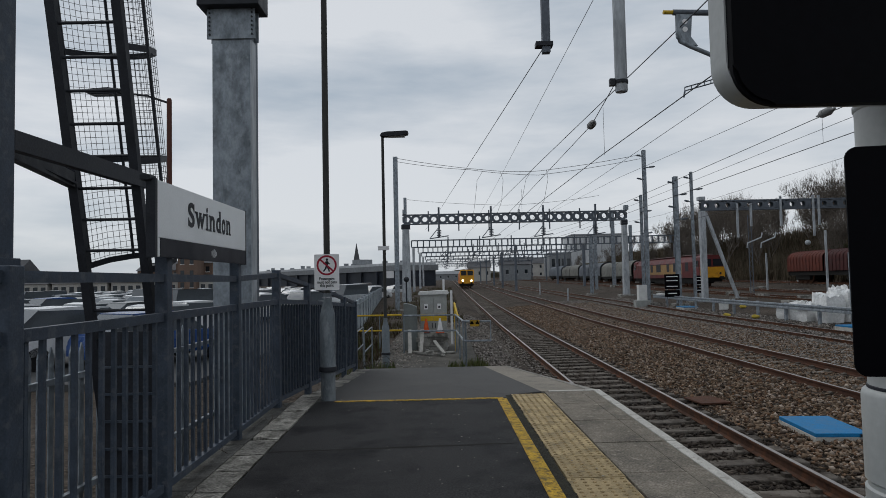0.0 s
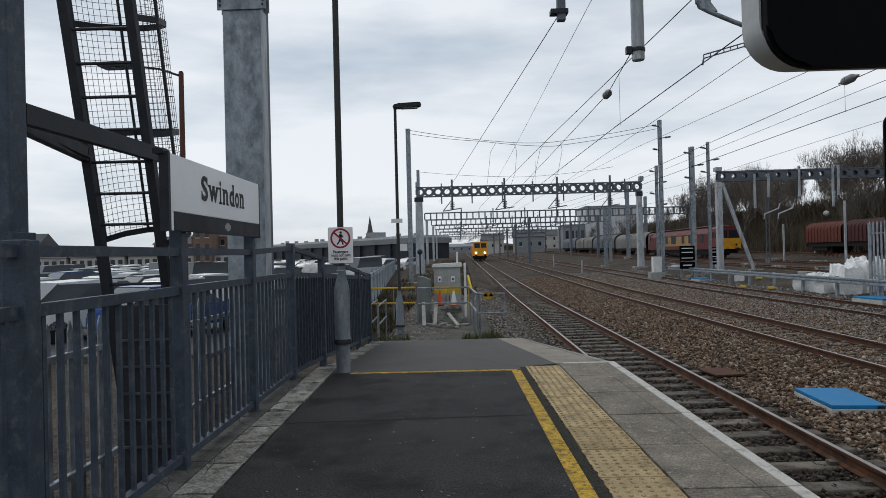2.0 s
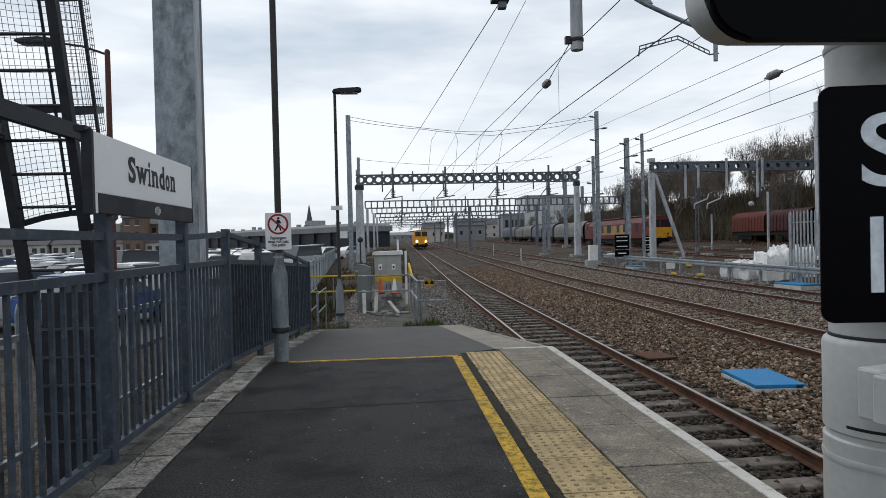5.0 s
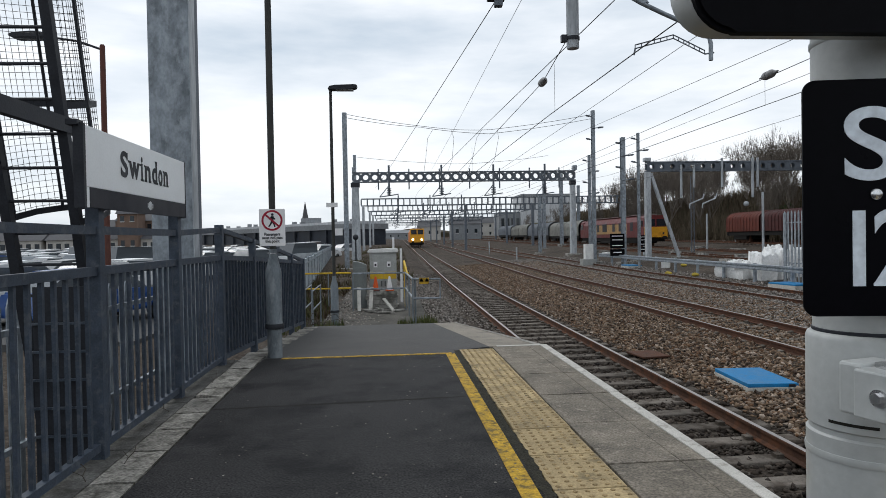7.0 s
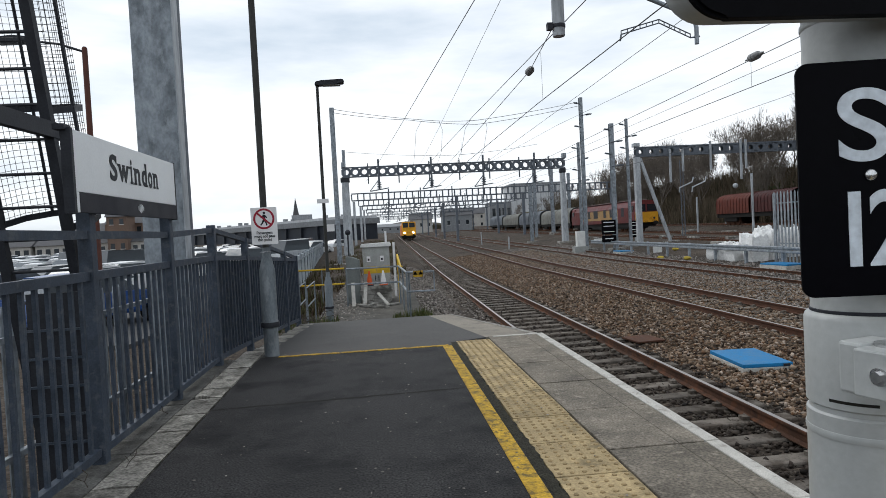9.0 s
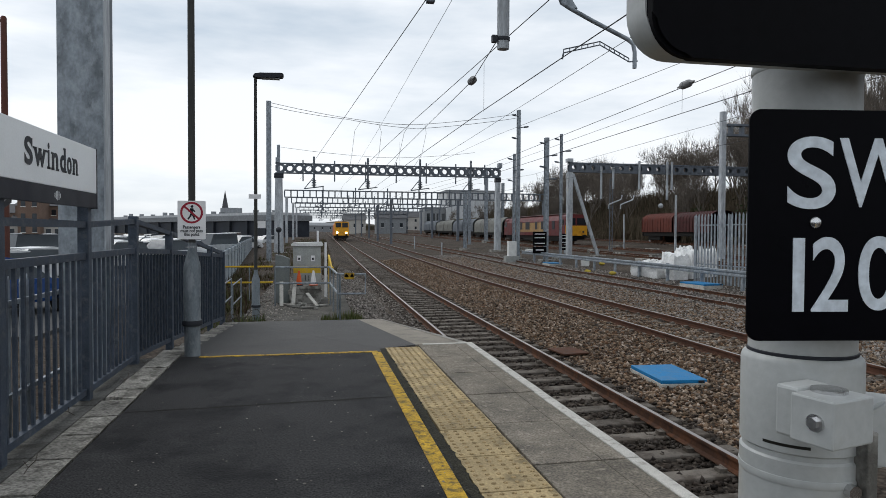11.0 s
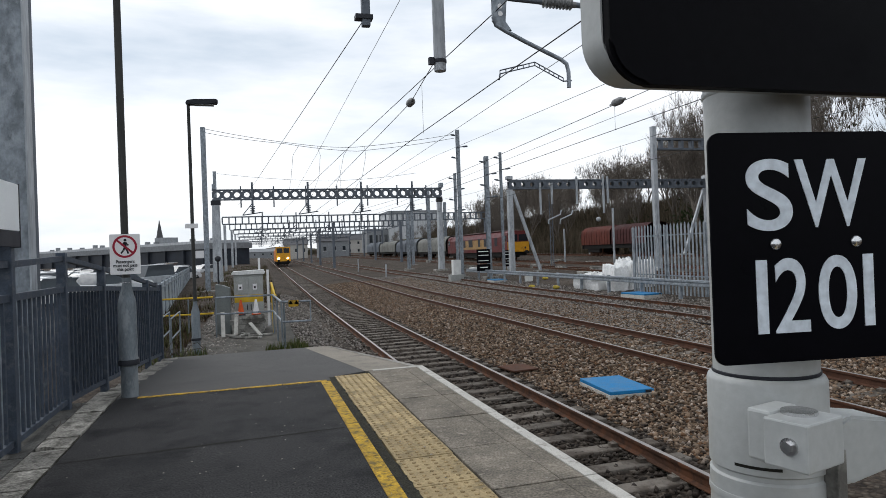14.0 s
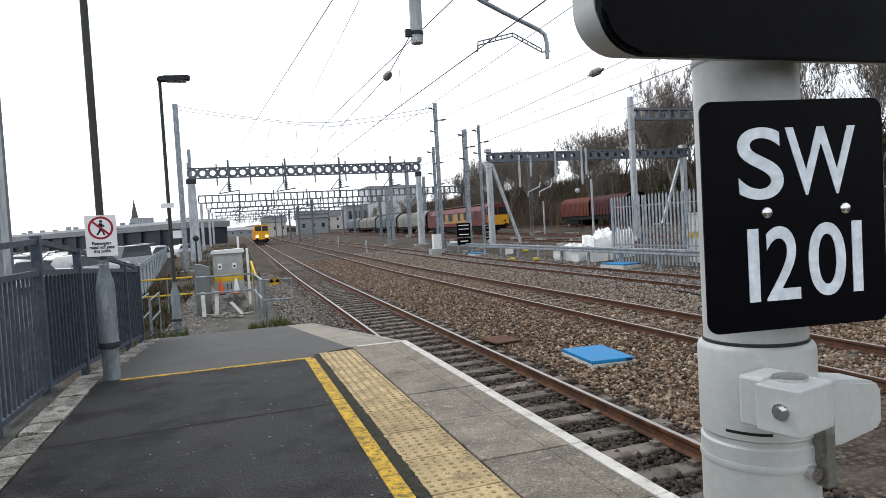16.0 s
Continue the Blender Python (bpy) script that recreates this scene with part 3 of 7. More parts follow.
    tile = part("tactile_tile", bm, [M_TACTILE, M_DOME], root)
    for f in tile.data.polygons:
        f.material_index = 1 if f.center.z > 0.0006 else 0
    first = True
    for k in range(22):
        y = 7.95 - 0.595 * (k + 1)
        ob = tile if first else new("tactile_tile", tile.data)
        first = False
        ob.parent = root
        ob.location = (1.934 + rnd.uniform(-0.004, 0.004), y, 0.002 + rnd.uniform(-0.002, 0.002))
    # coping slabs: shared mesh with two grooves and a white painted nose
    bm = bmesh.new()
    box(bm, 0.010, 0.482, 0.008, 0.909, -0.03, 0.0, bevel=0.005)
    box(bm, 0.486, 0.655, 0.008, 0.909, -0.03, 0.0, bevel=0.004)
    slab = part("coping_slab", bm, M_COPING, root)
    bm = bmesh.new()
    box(bm, 0.660, 0.755, 0.004, 0.913, -0.12, 0.003, bevel=0.006)
    nose = part("white_edge_strip", bm, M_WHITE, root)
    for k in range(14):
        y = 8.155 - 0.917 * (k + 1)
        a = slab if k == 0 else new("coping_slab", slab.data)
        b = nose if k == 0 else new("white_edge_strip", nose.data)
        dz = rnd.uniform(-0.004, 0.004)
        for ob in (a, b):
            ob.parent = root
            ob.location = (2.39, y, dz)
    skewed(root)


build_platform()


# ---- tracks ----
RAIL = [(-0.070, -0.159), (0.070, -0.159), (0.070, -0.148), (0.014, -0.130), (0.010, -0.05), (0.034, -0.038), (0.036, -0.010), (0.030, 0.0), (-0.030, 0.0), (-0.036, -0.010), (-0.034, -0.038), (-0.010, -0.05), (-0.014, -0.130), (-0.070, -0.148)]


def build_rail(x, z, parent, side):
    bm = bmesh.new()
    for y0, y1 in ((-12, 35), (35, 320)):
        m = Matrix(((1, 0, 0, x), (0, 0, y1 - y0, y0), (0, 1, rise(y1) - rise(y0), z + rise(y0)), (0, 0, 0, 1)))
        prism(bm, RAIL, m)
    ob = part("rail", bm, [side, M_RAILTOP], parent)
    for f in ob.data.polygons:
        if f.normal.z > 0.9 and f.center.z - rise(f.center.y) > z - 0.02:
            f.material_index = 1


def sleeper_mesh():
    bm = bmesh.new()
    vs = box(bm, -1.25, 1.25, -0.13, 0.13, -0.12, 0.0, bevel=0.02)
    for s in (-0.7525, 0.7525):
        for d in (-0.13, 0.13):
            box(bm, s + d - 0.045, s + d + 0.045, -0.05, 0.05, -0.005, 0.045)
        for d in (-0.10, 0.10):
            rod(bm, (s + d, -0.06, 0.04), (s + d, 0.06, 0.05), 0.011, 5)
    me = bpy.data.meshes.new("sleeper")
    bmesh.ops.recalc_face_normals(bm, faces=bm.faces)
    bm.to_mesh(me)
    bm.free()
    me.materials.append(M_SLEEPER)
    return me


SLEEPER = sleeper_mesh()


def build_track(xa, za, xb, zb, label, y_near, y_mid, side, group="tracks"):
    root = thing("railway_track", label, "track", group=group, kind="structure")
    build_rail(xa, za, root, side)
    build_rail(xb, zb, root, side)
    cx, cz, lean = (xa + xb) / 2, (za + zb) / 2 - 0.160, math.degrees(math.atan2(zb - za, xb - xa))
    y = y_near
    rnd = random.Random(int(xa * 10))
    while y < y_mid:
        ob = new("sleeper", SLEEPER)
        ob.parent = root
        ob.matrix_basis = pose(cx + rnd.uniform(-0.02, 0.02), y + rnd.uniform(-0.02, 0.02), cz + rise(y), 0, -lean, rnd.uniform(-0.6, 0.6))
        y += 0.65
    bm = bmesh.new()
    while y < 190:
        vs = box(bm, -1.25, 1.25, y - 0.13, y + 0.13, -0.12, 0.0)
        bmesh.ops.transform(bm, matrix=pose(cx, 0, cz + rise(y), 0, -lean, 0), verts=vs)
        y += 0.65
    far = part("far_sleepers", bm, M_SLEEPER, root)
    far["kind"] = "stuff"


build_track(3.93, -0.915, 5.45, -0.895, "main line track with rusty rails on concrete sleepers", 0.0, 60, M_RUST)
build_track(8.90, -0.80, 10.40, -0.73, "second track with orange rusty rails in brown ballast", 3.0, 50, M_RUST2)
build_track(13.88, -0.69, 15.40, -0.63, "third track with dark rusty rails beside the crash barrier", 6.0, 60, M_RUST)
build_track(28.85, -0.08, 30.35, -0.08, "siding track under the freight train", 60.0, 62, M_RUST)
build_track(35.1, 0.42, 36.6, 0.42, "siding track under the covered wagon", 40.0, 42, M_RUST)
build_track(24.0, -0.20, 25.5, -0.20, "weedy siding track behind the barrier", 34.0, 60, M_RUST)


def build_stones(name, count, x0, x1, y0, y1, size, material, seed, power, label):
    """Loose stones strewn over the ground, thinning out with distance."""
    rng = np.random.default_rng(seed)
    x = rng.uniform(x0, x1, count)
    y = y0 + (y1 - y0) * rng.random(count) ** power
    px, pz = np.array([p[0] for p in PROFILE], float), np.array([p[1] for p in PROFILE], float)
    z = np.interp(x, px, pz) + np.maximum(y - 35, 0) * 0.0085 + rng.uniform(-0.012, 0.030, count)
    s = size * rng.uniform(0.55, 1.35, count)
    base = np.array([(1, 0, 0), (-1, 0, 0), (0, 1, 0), (0, -1, 0), (0, 0, 0.7), (0, 0, -0.7)], float)
    v = base[None] * rng.uniform(0.6, 1.25, (count, 6, 1)) + rng.uniform(-0.35, 0.35, (count, 6, 3))
    a = rng.uniform(0, 2 * np.pi, count)
    ca, sa = np.cos(a)[:, None], np.sin(a)[:, None]
    vx, vy = v[..., 0] * ca - v[..., 1] * sa, v[..., 0] * sa + v[..., 1] * ca
    t = rng.uniform(-0.7, 0.7, count)
    ct, st = np.cos(t)[:, None], np.sin(t)[:, None]
    vy, vz = vy * ct - v[..., 2] * st, vy * st + v[..., 2] * ct
    out = np.stack([vx * s[:, None] + x[:, None], vy * s[:, None] + y[:, None], vz * s[:, None] + z[:, None]], -1).reshape(-1, 3)
    f = np.array([(0, 2, 4), (2, 1, 4), (1, 3, 4), (3, 0, 4), (2, 0, 5), (1, 2, 5), (3, 1, 5), (0, 3, 5)])
    faces = (np.arange(count)[:, None, None] * 6 + f[None]).reshape(-1, 3)
    me = bpy.data.meshes.new(name)
    me.vertices.add(len(out))
    me.vertices.foreach_set("co", out.ravel())
    me.loops.add(faces.size)
    me.loops.foreach_set("vertex_index", faces.ravel())
    me.polygons.add(len(faces))
    me.polygons.foreach_set("loop_start", np.arange(0, faces.size, 3))
    me.update()
    me.validate()
    me.materials.append(material)
    return tagged(new(name, me), label, "ballast", kind="stuff")


build_stones("track_ballast", 21000, 3.3, 6.1, 4.0, 45, 0.040, M_STONESD, 1, 1.3, "dark oily ballast stones between the sleepers")
build_stones("brown_ballast", 95000, 6.0, 13.4, 6.0, 55, 0.042, M_STONES, 2, 1.6, "brown ballast stones heaped between the tracks")
build_stones("grey_ballast", 34000, 10.6, 17.2, 10.0, 60, 0.046, M_STONESG, 3, 1.4, "grey ballast stones beside the third track")
build_stones("near_ballast", 17000, -0.9, 3.9, 12.7, 40, 0.040, M_STONESG, 5, 1.4, "grey ballast stones beyond the platform ramp")


def glyphs(name, body, x0, x1, z0, z1, y, material, parent, turn=None, bold=0.0, depth=0.0008):
    """Lettering whose outline just fills the given box on a face that looks along -y."""
    face = Matrix(((1, 0, 0, 0), (0, 0, -1, 0), (0, 1, 0, 0), (0, 0, 0, 1)))
    ob = text_part(name, body, 0.2, depth, material, parent, face, 1.0, bold)
    co = np.empty(len(ob.data.vertices) * 3)
    ob.data.vertices.foreach_get("co", co)
    co = co.reshape(-1, 3)
    lo, hi = co.min(0), co.max(0)
    co[:, 0] = x0 + (co[:, 0] - lo[0]) / (hi[0] - lo[0]) * (x1 - x0)
    co[:, 2] = z0 + (co[:, 2] - lo[2]) / (hi[2] - lo[2]) * (z1 - z0)
    co[:, 1] += y
    ob.data.vertices.foreach_set("co", co.ravel())
    if turn:
        ob.data.transform(turn)
    ob.data.update()
    return ob



# ---- fence, station sign and lamp columns on the platform ----
FX, FH = -0.945, 1.275


def build_fence():
    root = thing("platform_fence", "blue-grey painted steel railing along the platform with a raised handrail", "fence")
    line = [(FX, -2.2, 0), (FX, -0.6, 0), (FX, 1.0, 0), (FX, 2.43, 0), (FX, 4.13, 0), (FX, 5.79, 0), (FX, 7.40, 0), (-0.87, 8.9, -0.06), (-0.79, 10.3, -0.13), (-0.72, 11.5, -0.19), (-0.65, 12.6, -0.25)]
    tops = {4: 2.0, 5: 2.0}
    for k, (x, y, z) in enumerate(line):
        w = 0.055 if k == 3 else 0.045
        top = z + tops.get(k, 1.66 if k == 6 else 1.60 - 0.06 * max(0, k - 6))
        boxpart("fence_post", M_FENCE, root, x - w, x + w, y - w, y + w, z - 0.3, top, bevel=0.006)
    for k, (a, b) in enumerate(zip(line, line[1:])):
        a, b = Vector(a), Vector(b)
        d = (b - a).normalized()
        hi = 1.55 - 0.06 * max(0, k - 6), 1.55 - 0.06 * max(0, k - 5)
        if k == 5:
            hi = 1.55, 1.60
        if k >= 6:
            hi = 1.60 - 0.07 * (k - 6), 1.60 - 0.07 * (k - 5)
        a2, b2 = a + d * 0.05, b - d * 0.05
        for nm, za, zb, r in (("handrail", *hi, 0.028), ("top_rail", FH, FH, 0.030), ("bottom_rail", 0.09, 0.09, 0.026)):
            bm = bmesh.new()
            side = Vector((d.y, -d.x, 0)) * 0.02
            pa, pb = a2 + Vector((0, 0, za)), b2 + Vector((0, 0, zb))
            vs = []
            for p in (pa, pb):
                vs.append([bm.verts.new(p + s * side * 1.3 + Vector((0, 0, h * r))) for s, h in ((-1, -1), (1, -1), (1, 1), (-1, 1))])
            for j in range(4):
                bm.faces.new((vs[0][j], vs[0][(j + 1) % 4], vs[1][(j + 1) % 4], vs[1][j]))
            bm.faces.new(vs[0])
            bm.faces.new(vs[1][::-1])
            part(nm, bm, M_FENCE, root)
        n = max(3, int((b - a).length / 0.132))
        for j in range(1, n):
            p = a.lerp(b, j / n)
            bm = bmesh.new()
            vs = box(bm, -0.012, 0.012, -0.014, 0.014, 0.06, FH - 0.02)
            bmesh.ops.transform(bm, matrix=Matrix.Translation(p) @ Matrix.Rotation(math.atan2(d.y, d.x) - math.pi / 2, 4, "Z"), verts=vs)
            part("fence_bar", bm, M_FENCE, root)
    # close mesh infill of the lower ramp stretch
    for a, b in zip(line[6:], line[7:]):
        bm = bmesh.new()
        a, b = Vector(a), Vector(b)
        off = Vector((-0.035, 0, 0))
        vs = [bm.verts.new(v + off) for v in (a + Vector((0, 0, 0.12)), b + Vector((0, 0, 0.12)), b + Vector((0, 0, FH - 0.04)), a + Vector((0, 0, FH - 0.04)))]
        bm.faces.new(vs)
        bmesh.ops.solidify(bm, geom=list(bm.faces), thickness=0.006)
        part("infill_panel", bm, M_FENCE, root, "plain grey infill panel")
    skewed(root)
    # small dark gate panel behind the bars
    panel = thing("back_fence_panel", "dark steel slatted panel standing behind the platform railing", "fence panel")
    for j in range(5):
        boxpart("slat", M_DARK, panel, -1.47 + 0.075 * j, -1.405 + 0.075 * j, 4.35, 4.37, -0.7, 1.16)
    for z in (0.1, 0.3, 0.5, 0.7, 0.9):
        boxpart("cross_bar", M_FENCE, panel, -1.48, -1.09, 4.325, 4.345, z - 0.008, z + 0.008)
    boxpart("backing_sheet", M_DARK, panel, -1.46, -1.11, 4.38, 4.39, -0.7, 1.1)


build_fence()


def build_back_palisade():
    root = thing("back_palisade", "galvanised palisade fence just behind the platform railing", "fence")
    bm = bmesh.new()
    w = 0.034
    prism(bm, [(-w, 0), (-w, 1.66), (0, 1.74), (w, 1.66), (w, 0)], Matrix(((0, 0, 0.012, 0), (1, 0, 0, 0), (0, 1, 0, 0), (0, 0, 0, 1))))
    pale = part("pale", bm, M_GALV, root)
    y, n = 0.4, 0
    while y < 10.5:
        if not 7.7 < y < 8.9 and not 3.5 < y < 4.4:
            ob = pale if n == 0 else new("pale", pale.data)
            ob.parent = root
            ob.matrix_basis = pose(-2.12, y, -0.72, 0, 0, 1.2 * math.sin(n * 1.9))
            n += 1
        y += 0.145
    for z in (-0.25, 0.72):
        boxpart("rail", M_GALV, root, -2.105, -2.06, 0.3, 10.6, z, z + 0.05)


build_back_palisade()


def build_name_sign():
    root = thing("station_sign", "pale grey station name board with charcoal band fixed to fence posts", "sign", (FX + 0.08, 4.845, 1.691), 0)
    L, H, B = 2.02, 0.521, 0.131
    boxpart("board", M_SIGNGREY, root, -0.018, 0.0, -L / 2, L / 2, B + 0.001, H, bevel=0.003)
    boxpart("band", M_SIGNNAVY, root, -0.018, 0.001, -L / 2 + 0.05, L / 2, 0.0, B, bevel=0.003, label="charcoal band")
    boxpart("end_strip", M_SIGNGREY, root, -0.018, 0.0, -L / 2, -L / 2 + 0.048, 0.0, B, bevel=0.003)
    for y0 in (-L / 2 - 0.034, L / 2 + 0.002):
        boxpart("edge_trim", M_DARK, root, -0.06, 0.004, y0, y0 + 0.032 if y0 < 0 else y0 + 0.012, -0.004, H + 0.006)
    boxpart("top_bracket", M_DARK, root, -0.09, -0.02, -L / 2 - 0.06, -L / 2 + 0.03, H - 0.01, H + 0.025)
    # slab-serif lettering: a plain letter in its own cell, and the serifs on its stems
    turn = Matrix.Rotation(radians(90), 4, "Z")
    lo, hi, xh, st = 0.248, 0.435, 0.378, 0.030
    cells = (("S", -0.467, -0.338, hi), ("w", -0.318, -0.112, xh), ("i", -0.077, -0.047, hi), ("n", 0.000, 0.118, xh), ("d", 0.158, 0.272, hi), ("o", 0.300, 0.398, xh), ("n", 0.428, 0.532, xh))
    for ch, y0, y1, top in cells:
        glyphs("lettering", ch, y0, y1, lo - (0.004 if ch in "So" else 0), top, -0.002, M_LETTER, root, turn, 0.006)
        feet, heads = [], []
        if ch == "n":
            feet, heads = [(y0 - 0.014, y0 + st + 0.012), (y1 - st - 0.012, y1 + 0.014)], [(y0 - 0.020, y0 + 0.004)]
        elif ch == "i":
            feet, heads = [(y0 - 0.016, y1 + 0.016)], [(y0 - 0.020, y0 + 0.004)]
        elif ch == "d":
            feet, heads = [(y1 - st, y1 + 0.016)], [(y1 - st - 0.020, y1 - 0.006)]
        elif ch == "w":
            heads = [(y0 - 0.016, y0 + 0.046), ((y0 + y1) / 2 - 0.026, (y0 + y1) / 2 + 0.026), (y1 - 0.046, y1 + 0.016)]
        elif ch == "S":
            boxpart("serif", M_LETTER, root, 0.0022, 0.0028, y1 - 0.022, y1 - 0.004, hi - 0.062, hi - 0.006)
            boxpart("serif", M_LETTER, root, 0.0022, 0.0028, y0 + 0.002, y0 + 0.020, lo + 0.004, lo + 0.060)
        line = hi if ch == "d" else xh
        for a, b in feet:
            boxpart("serif", M_LETTER, root, 0.0022, 0.0028, a, b, lo, lo + 0.016)
        for a, b in heads:
            boxpart("serif", M_LETTER, root, 0.0022, 0.0028, a, b, line - 0.016, line)
    bm = bmesh.new()
    for k, h in enumerate((0.035, 0.06, 0.072, 0.06, 0.035)):
        y = 0.10 + (k - 2) * 0.026
        box(bm, 0.0015, 0.0035, y - 0.005, y + 0.005, 0.066 - h / 2, 0.066 + h / 2)
    part("company_mark", bm, M_SIGNGREY, root, "small pale bars standing for the operator's mark")
    skewed(root)


build_name_sign()


def build_lamp(at, lean=0.0, head=True, sleeve=1.0, wide=0.105, height=6.0, shaft=0.042, rz=0.0):
    root = thing("lamp_column", "grey stepped steel lamp column with dark slim shaft", "street lamp", at, rz, "platform lamp columns")
    bm = bmesh.new()
    lathe(bm, [(wide * 0.93, 0.0), (wide * 0.93, 0.34 * sleeve), (wide * 1.12, 0.36 * sleeve), (wide * 1.12, 0.40 * sleeve), (wide, 0.43 * sleeve), (wide, 1.02 * sleeve), (wide * 0.92, 1.06 * sleeve), (shaft * 1.15, 1.22 * sleeve), (shaft * 1.15, 1.30 * sleeve)], 20)
    part("base_column", bm, M_POLE, root, "dented grey base column", smooth=True)
    bm = bmesh.new()
    lathe(bm, [(wide * 1.16, 0.352 * sleeve), (wide * 1.19, 0.36 * sleeve), (wide * 1.19, 0.385 * sleeve), (wide * 1.13, 0.41 * sleeve)], 20)
    part("collar_band", bm, M_DARK, root, "dark band round the base", smooth=True)
    bm = bmesh.new()
    lathe(bm, [(shaft, 1.28 * sleeve), (shaft, height * 0.5), (shaft * 0.86, height)], 14)
    part("shaft", bm, M_POLE_DARK, root, smooth=True)
    if head:
        bm = bmesh.new()
        outline = [(-0.06, -0.05), (-0.02, 0.03), (0.12, 0.055), (0.62, 0.075), (0.68, 0.05), (0.66, -0.02), (0.45, -0.055), (0.02, -0.06)]
        m = Matrix(((1, 0, 0, 0), (0, 0, 0.24, -0.12), (0, 1, 0, height + 0.02), (0, 0, 0, 1)))
        prism(bm, outline, m)
        bmesh.ops.bevel(bm, geom=list(bm.edges), offset=0.012, segments=2, affect="EDGES")
        part("lantern", bm, M_DARK, root, "flat dark lantern head", smooth=True)
        boxpart("diffuser", M_CABINET, root, 0.15, 0.58, -0.09, 0.09, height - 0.052, height - 0.038)
    return root


build_lamp((-0.445, 7.84, -0.005), wide=0.098, sleeve=1.05, height=7.2, shaft=0.041)
lamp = build_lamp((-0.495, 16.2, -0.72), wide=0.10, sleeve=0.98, height=6.02, shaft=0.042)
boxpart("number_tag", M_SIGNWHITE, lamp, -0.16, 0.13, -0.06, -0.045, 3.02, 3.13, label="small white plate on the shaft")
boxpart("notice_tag", M_SIGNWHITE, lamp, 0.05, 0.24, -0.06, -0.045, 2.30, 2.48, label="small white plate on the shaft")


def build_warning_sign():
    root = thing("warning_sign", "white plate warning passengers not to pass, strapped to the lamp column", "sign", (-0.425, 7.715, 1.40))
    bm = bmesh.new()
    prism(bm, rounded(0.315, 0.455, 0.012, 3), Matrix(((1, 0, 0, 0), (0, 0, 0.008, 0), (0, 1, 0, 0.2275), (0, 0, 0, 1))))
    part("plate", bm, M_SIGNWHITE, root)
    bm = bmesh.new()
    n, cz = 40, 0.315
    ring = [[bm.verts.new((r * math.cos(2 * math.pi * k / n), y, cz + r * math.sin(2 * math.pi * k / n))) for k in range(n)] for r, y in ((0.128, -0.002), (0.104, -0.002), (0.104, 0.002), (0.128, 0.002))]
    for a, b in zip(ring, ring[1:] + ring[:1]):
        for k in range(n):
            bm.faces.new((a[k], a[(k + 1) % n], b[(k + 1) % n], b[k]))
    part("red_ring", bm, M_RED, root)
    bm = bmesh.new()
    vs = box(bm, -0.112, 0.112, -0.0045, -0.0025, -0.011, 0.011)
    bmesh.ops.transform(bm, matrix=Matrix.Translation((0, 0, cz)) @ Matrix.Rotation(radians(42), 4, "Y"), verts=vs)
    part("red_bar", bm, M_RED, root)
    # plain walking pictogram: head and limbs as simple bars
    bm = bmesh.new()
    prism(bm, [(0.016 * math.cos(2 * math.pi * k / 12), 0.016 * math.sin(2 * math.pi * k / 12)) for k in range(12)], Matrix(((1, 0, 0, 0.005), (0, 0, 0.002, -0.002), (0, 1, 0, cz + 0.072), (0, 0, 0, 1))))
    for a, b, w in (((0.004, 0.052), (0.0, -0.005), 0.018), ((0.0, -0.005), (0.024, -0.045), 0.011), ((0.024, -0.045), (0.034, -0.082), 0.009), ((0.0, -0.005), (-0.016, -0.045), 0.011), ((-0.016, -0.045), (-0.042, -0.078), 0.009), ((0.006, 0.045), (0.038, 0.012), 0.008), ((0.0, 0.045), (-0.036, 0.014), 0.008)):
        p, q = Vector((a[0], 0, a[1])), Vector((b[0], 0, b[1]))
        s = (q - p).normalized().cross(Vector((0, 1, 0))) * w
        vs = [bm.verts.new(v + Vector((0, -0.0015, cz))) for v in (p - s, p + s, q + s, q - s)]
        bm.faces.new(vs)
    part("pictogram", bm, M_LETTER, root)
    face = Matrix(((1, 0, 0, 0), (0, 0, -1, 0), (0, 1, 0, 0), (0, 0, 0, 1)))
    for k, line in enumerate(("Passengers", "must not pass", "this point")):
        text_part("lettering", line, 0.052, 0.001, M_LETTER, root, Matrix.Translation((0, -0.002, 0.128 - k * 0.043)) @ face, 0.86, 0.0012)
    boxpart("strap", M_CHROME, root, -0.07, 0.05, 0.009, 0.03, -0.10, -0.085)


build_warning_sign()


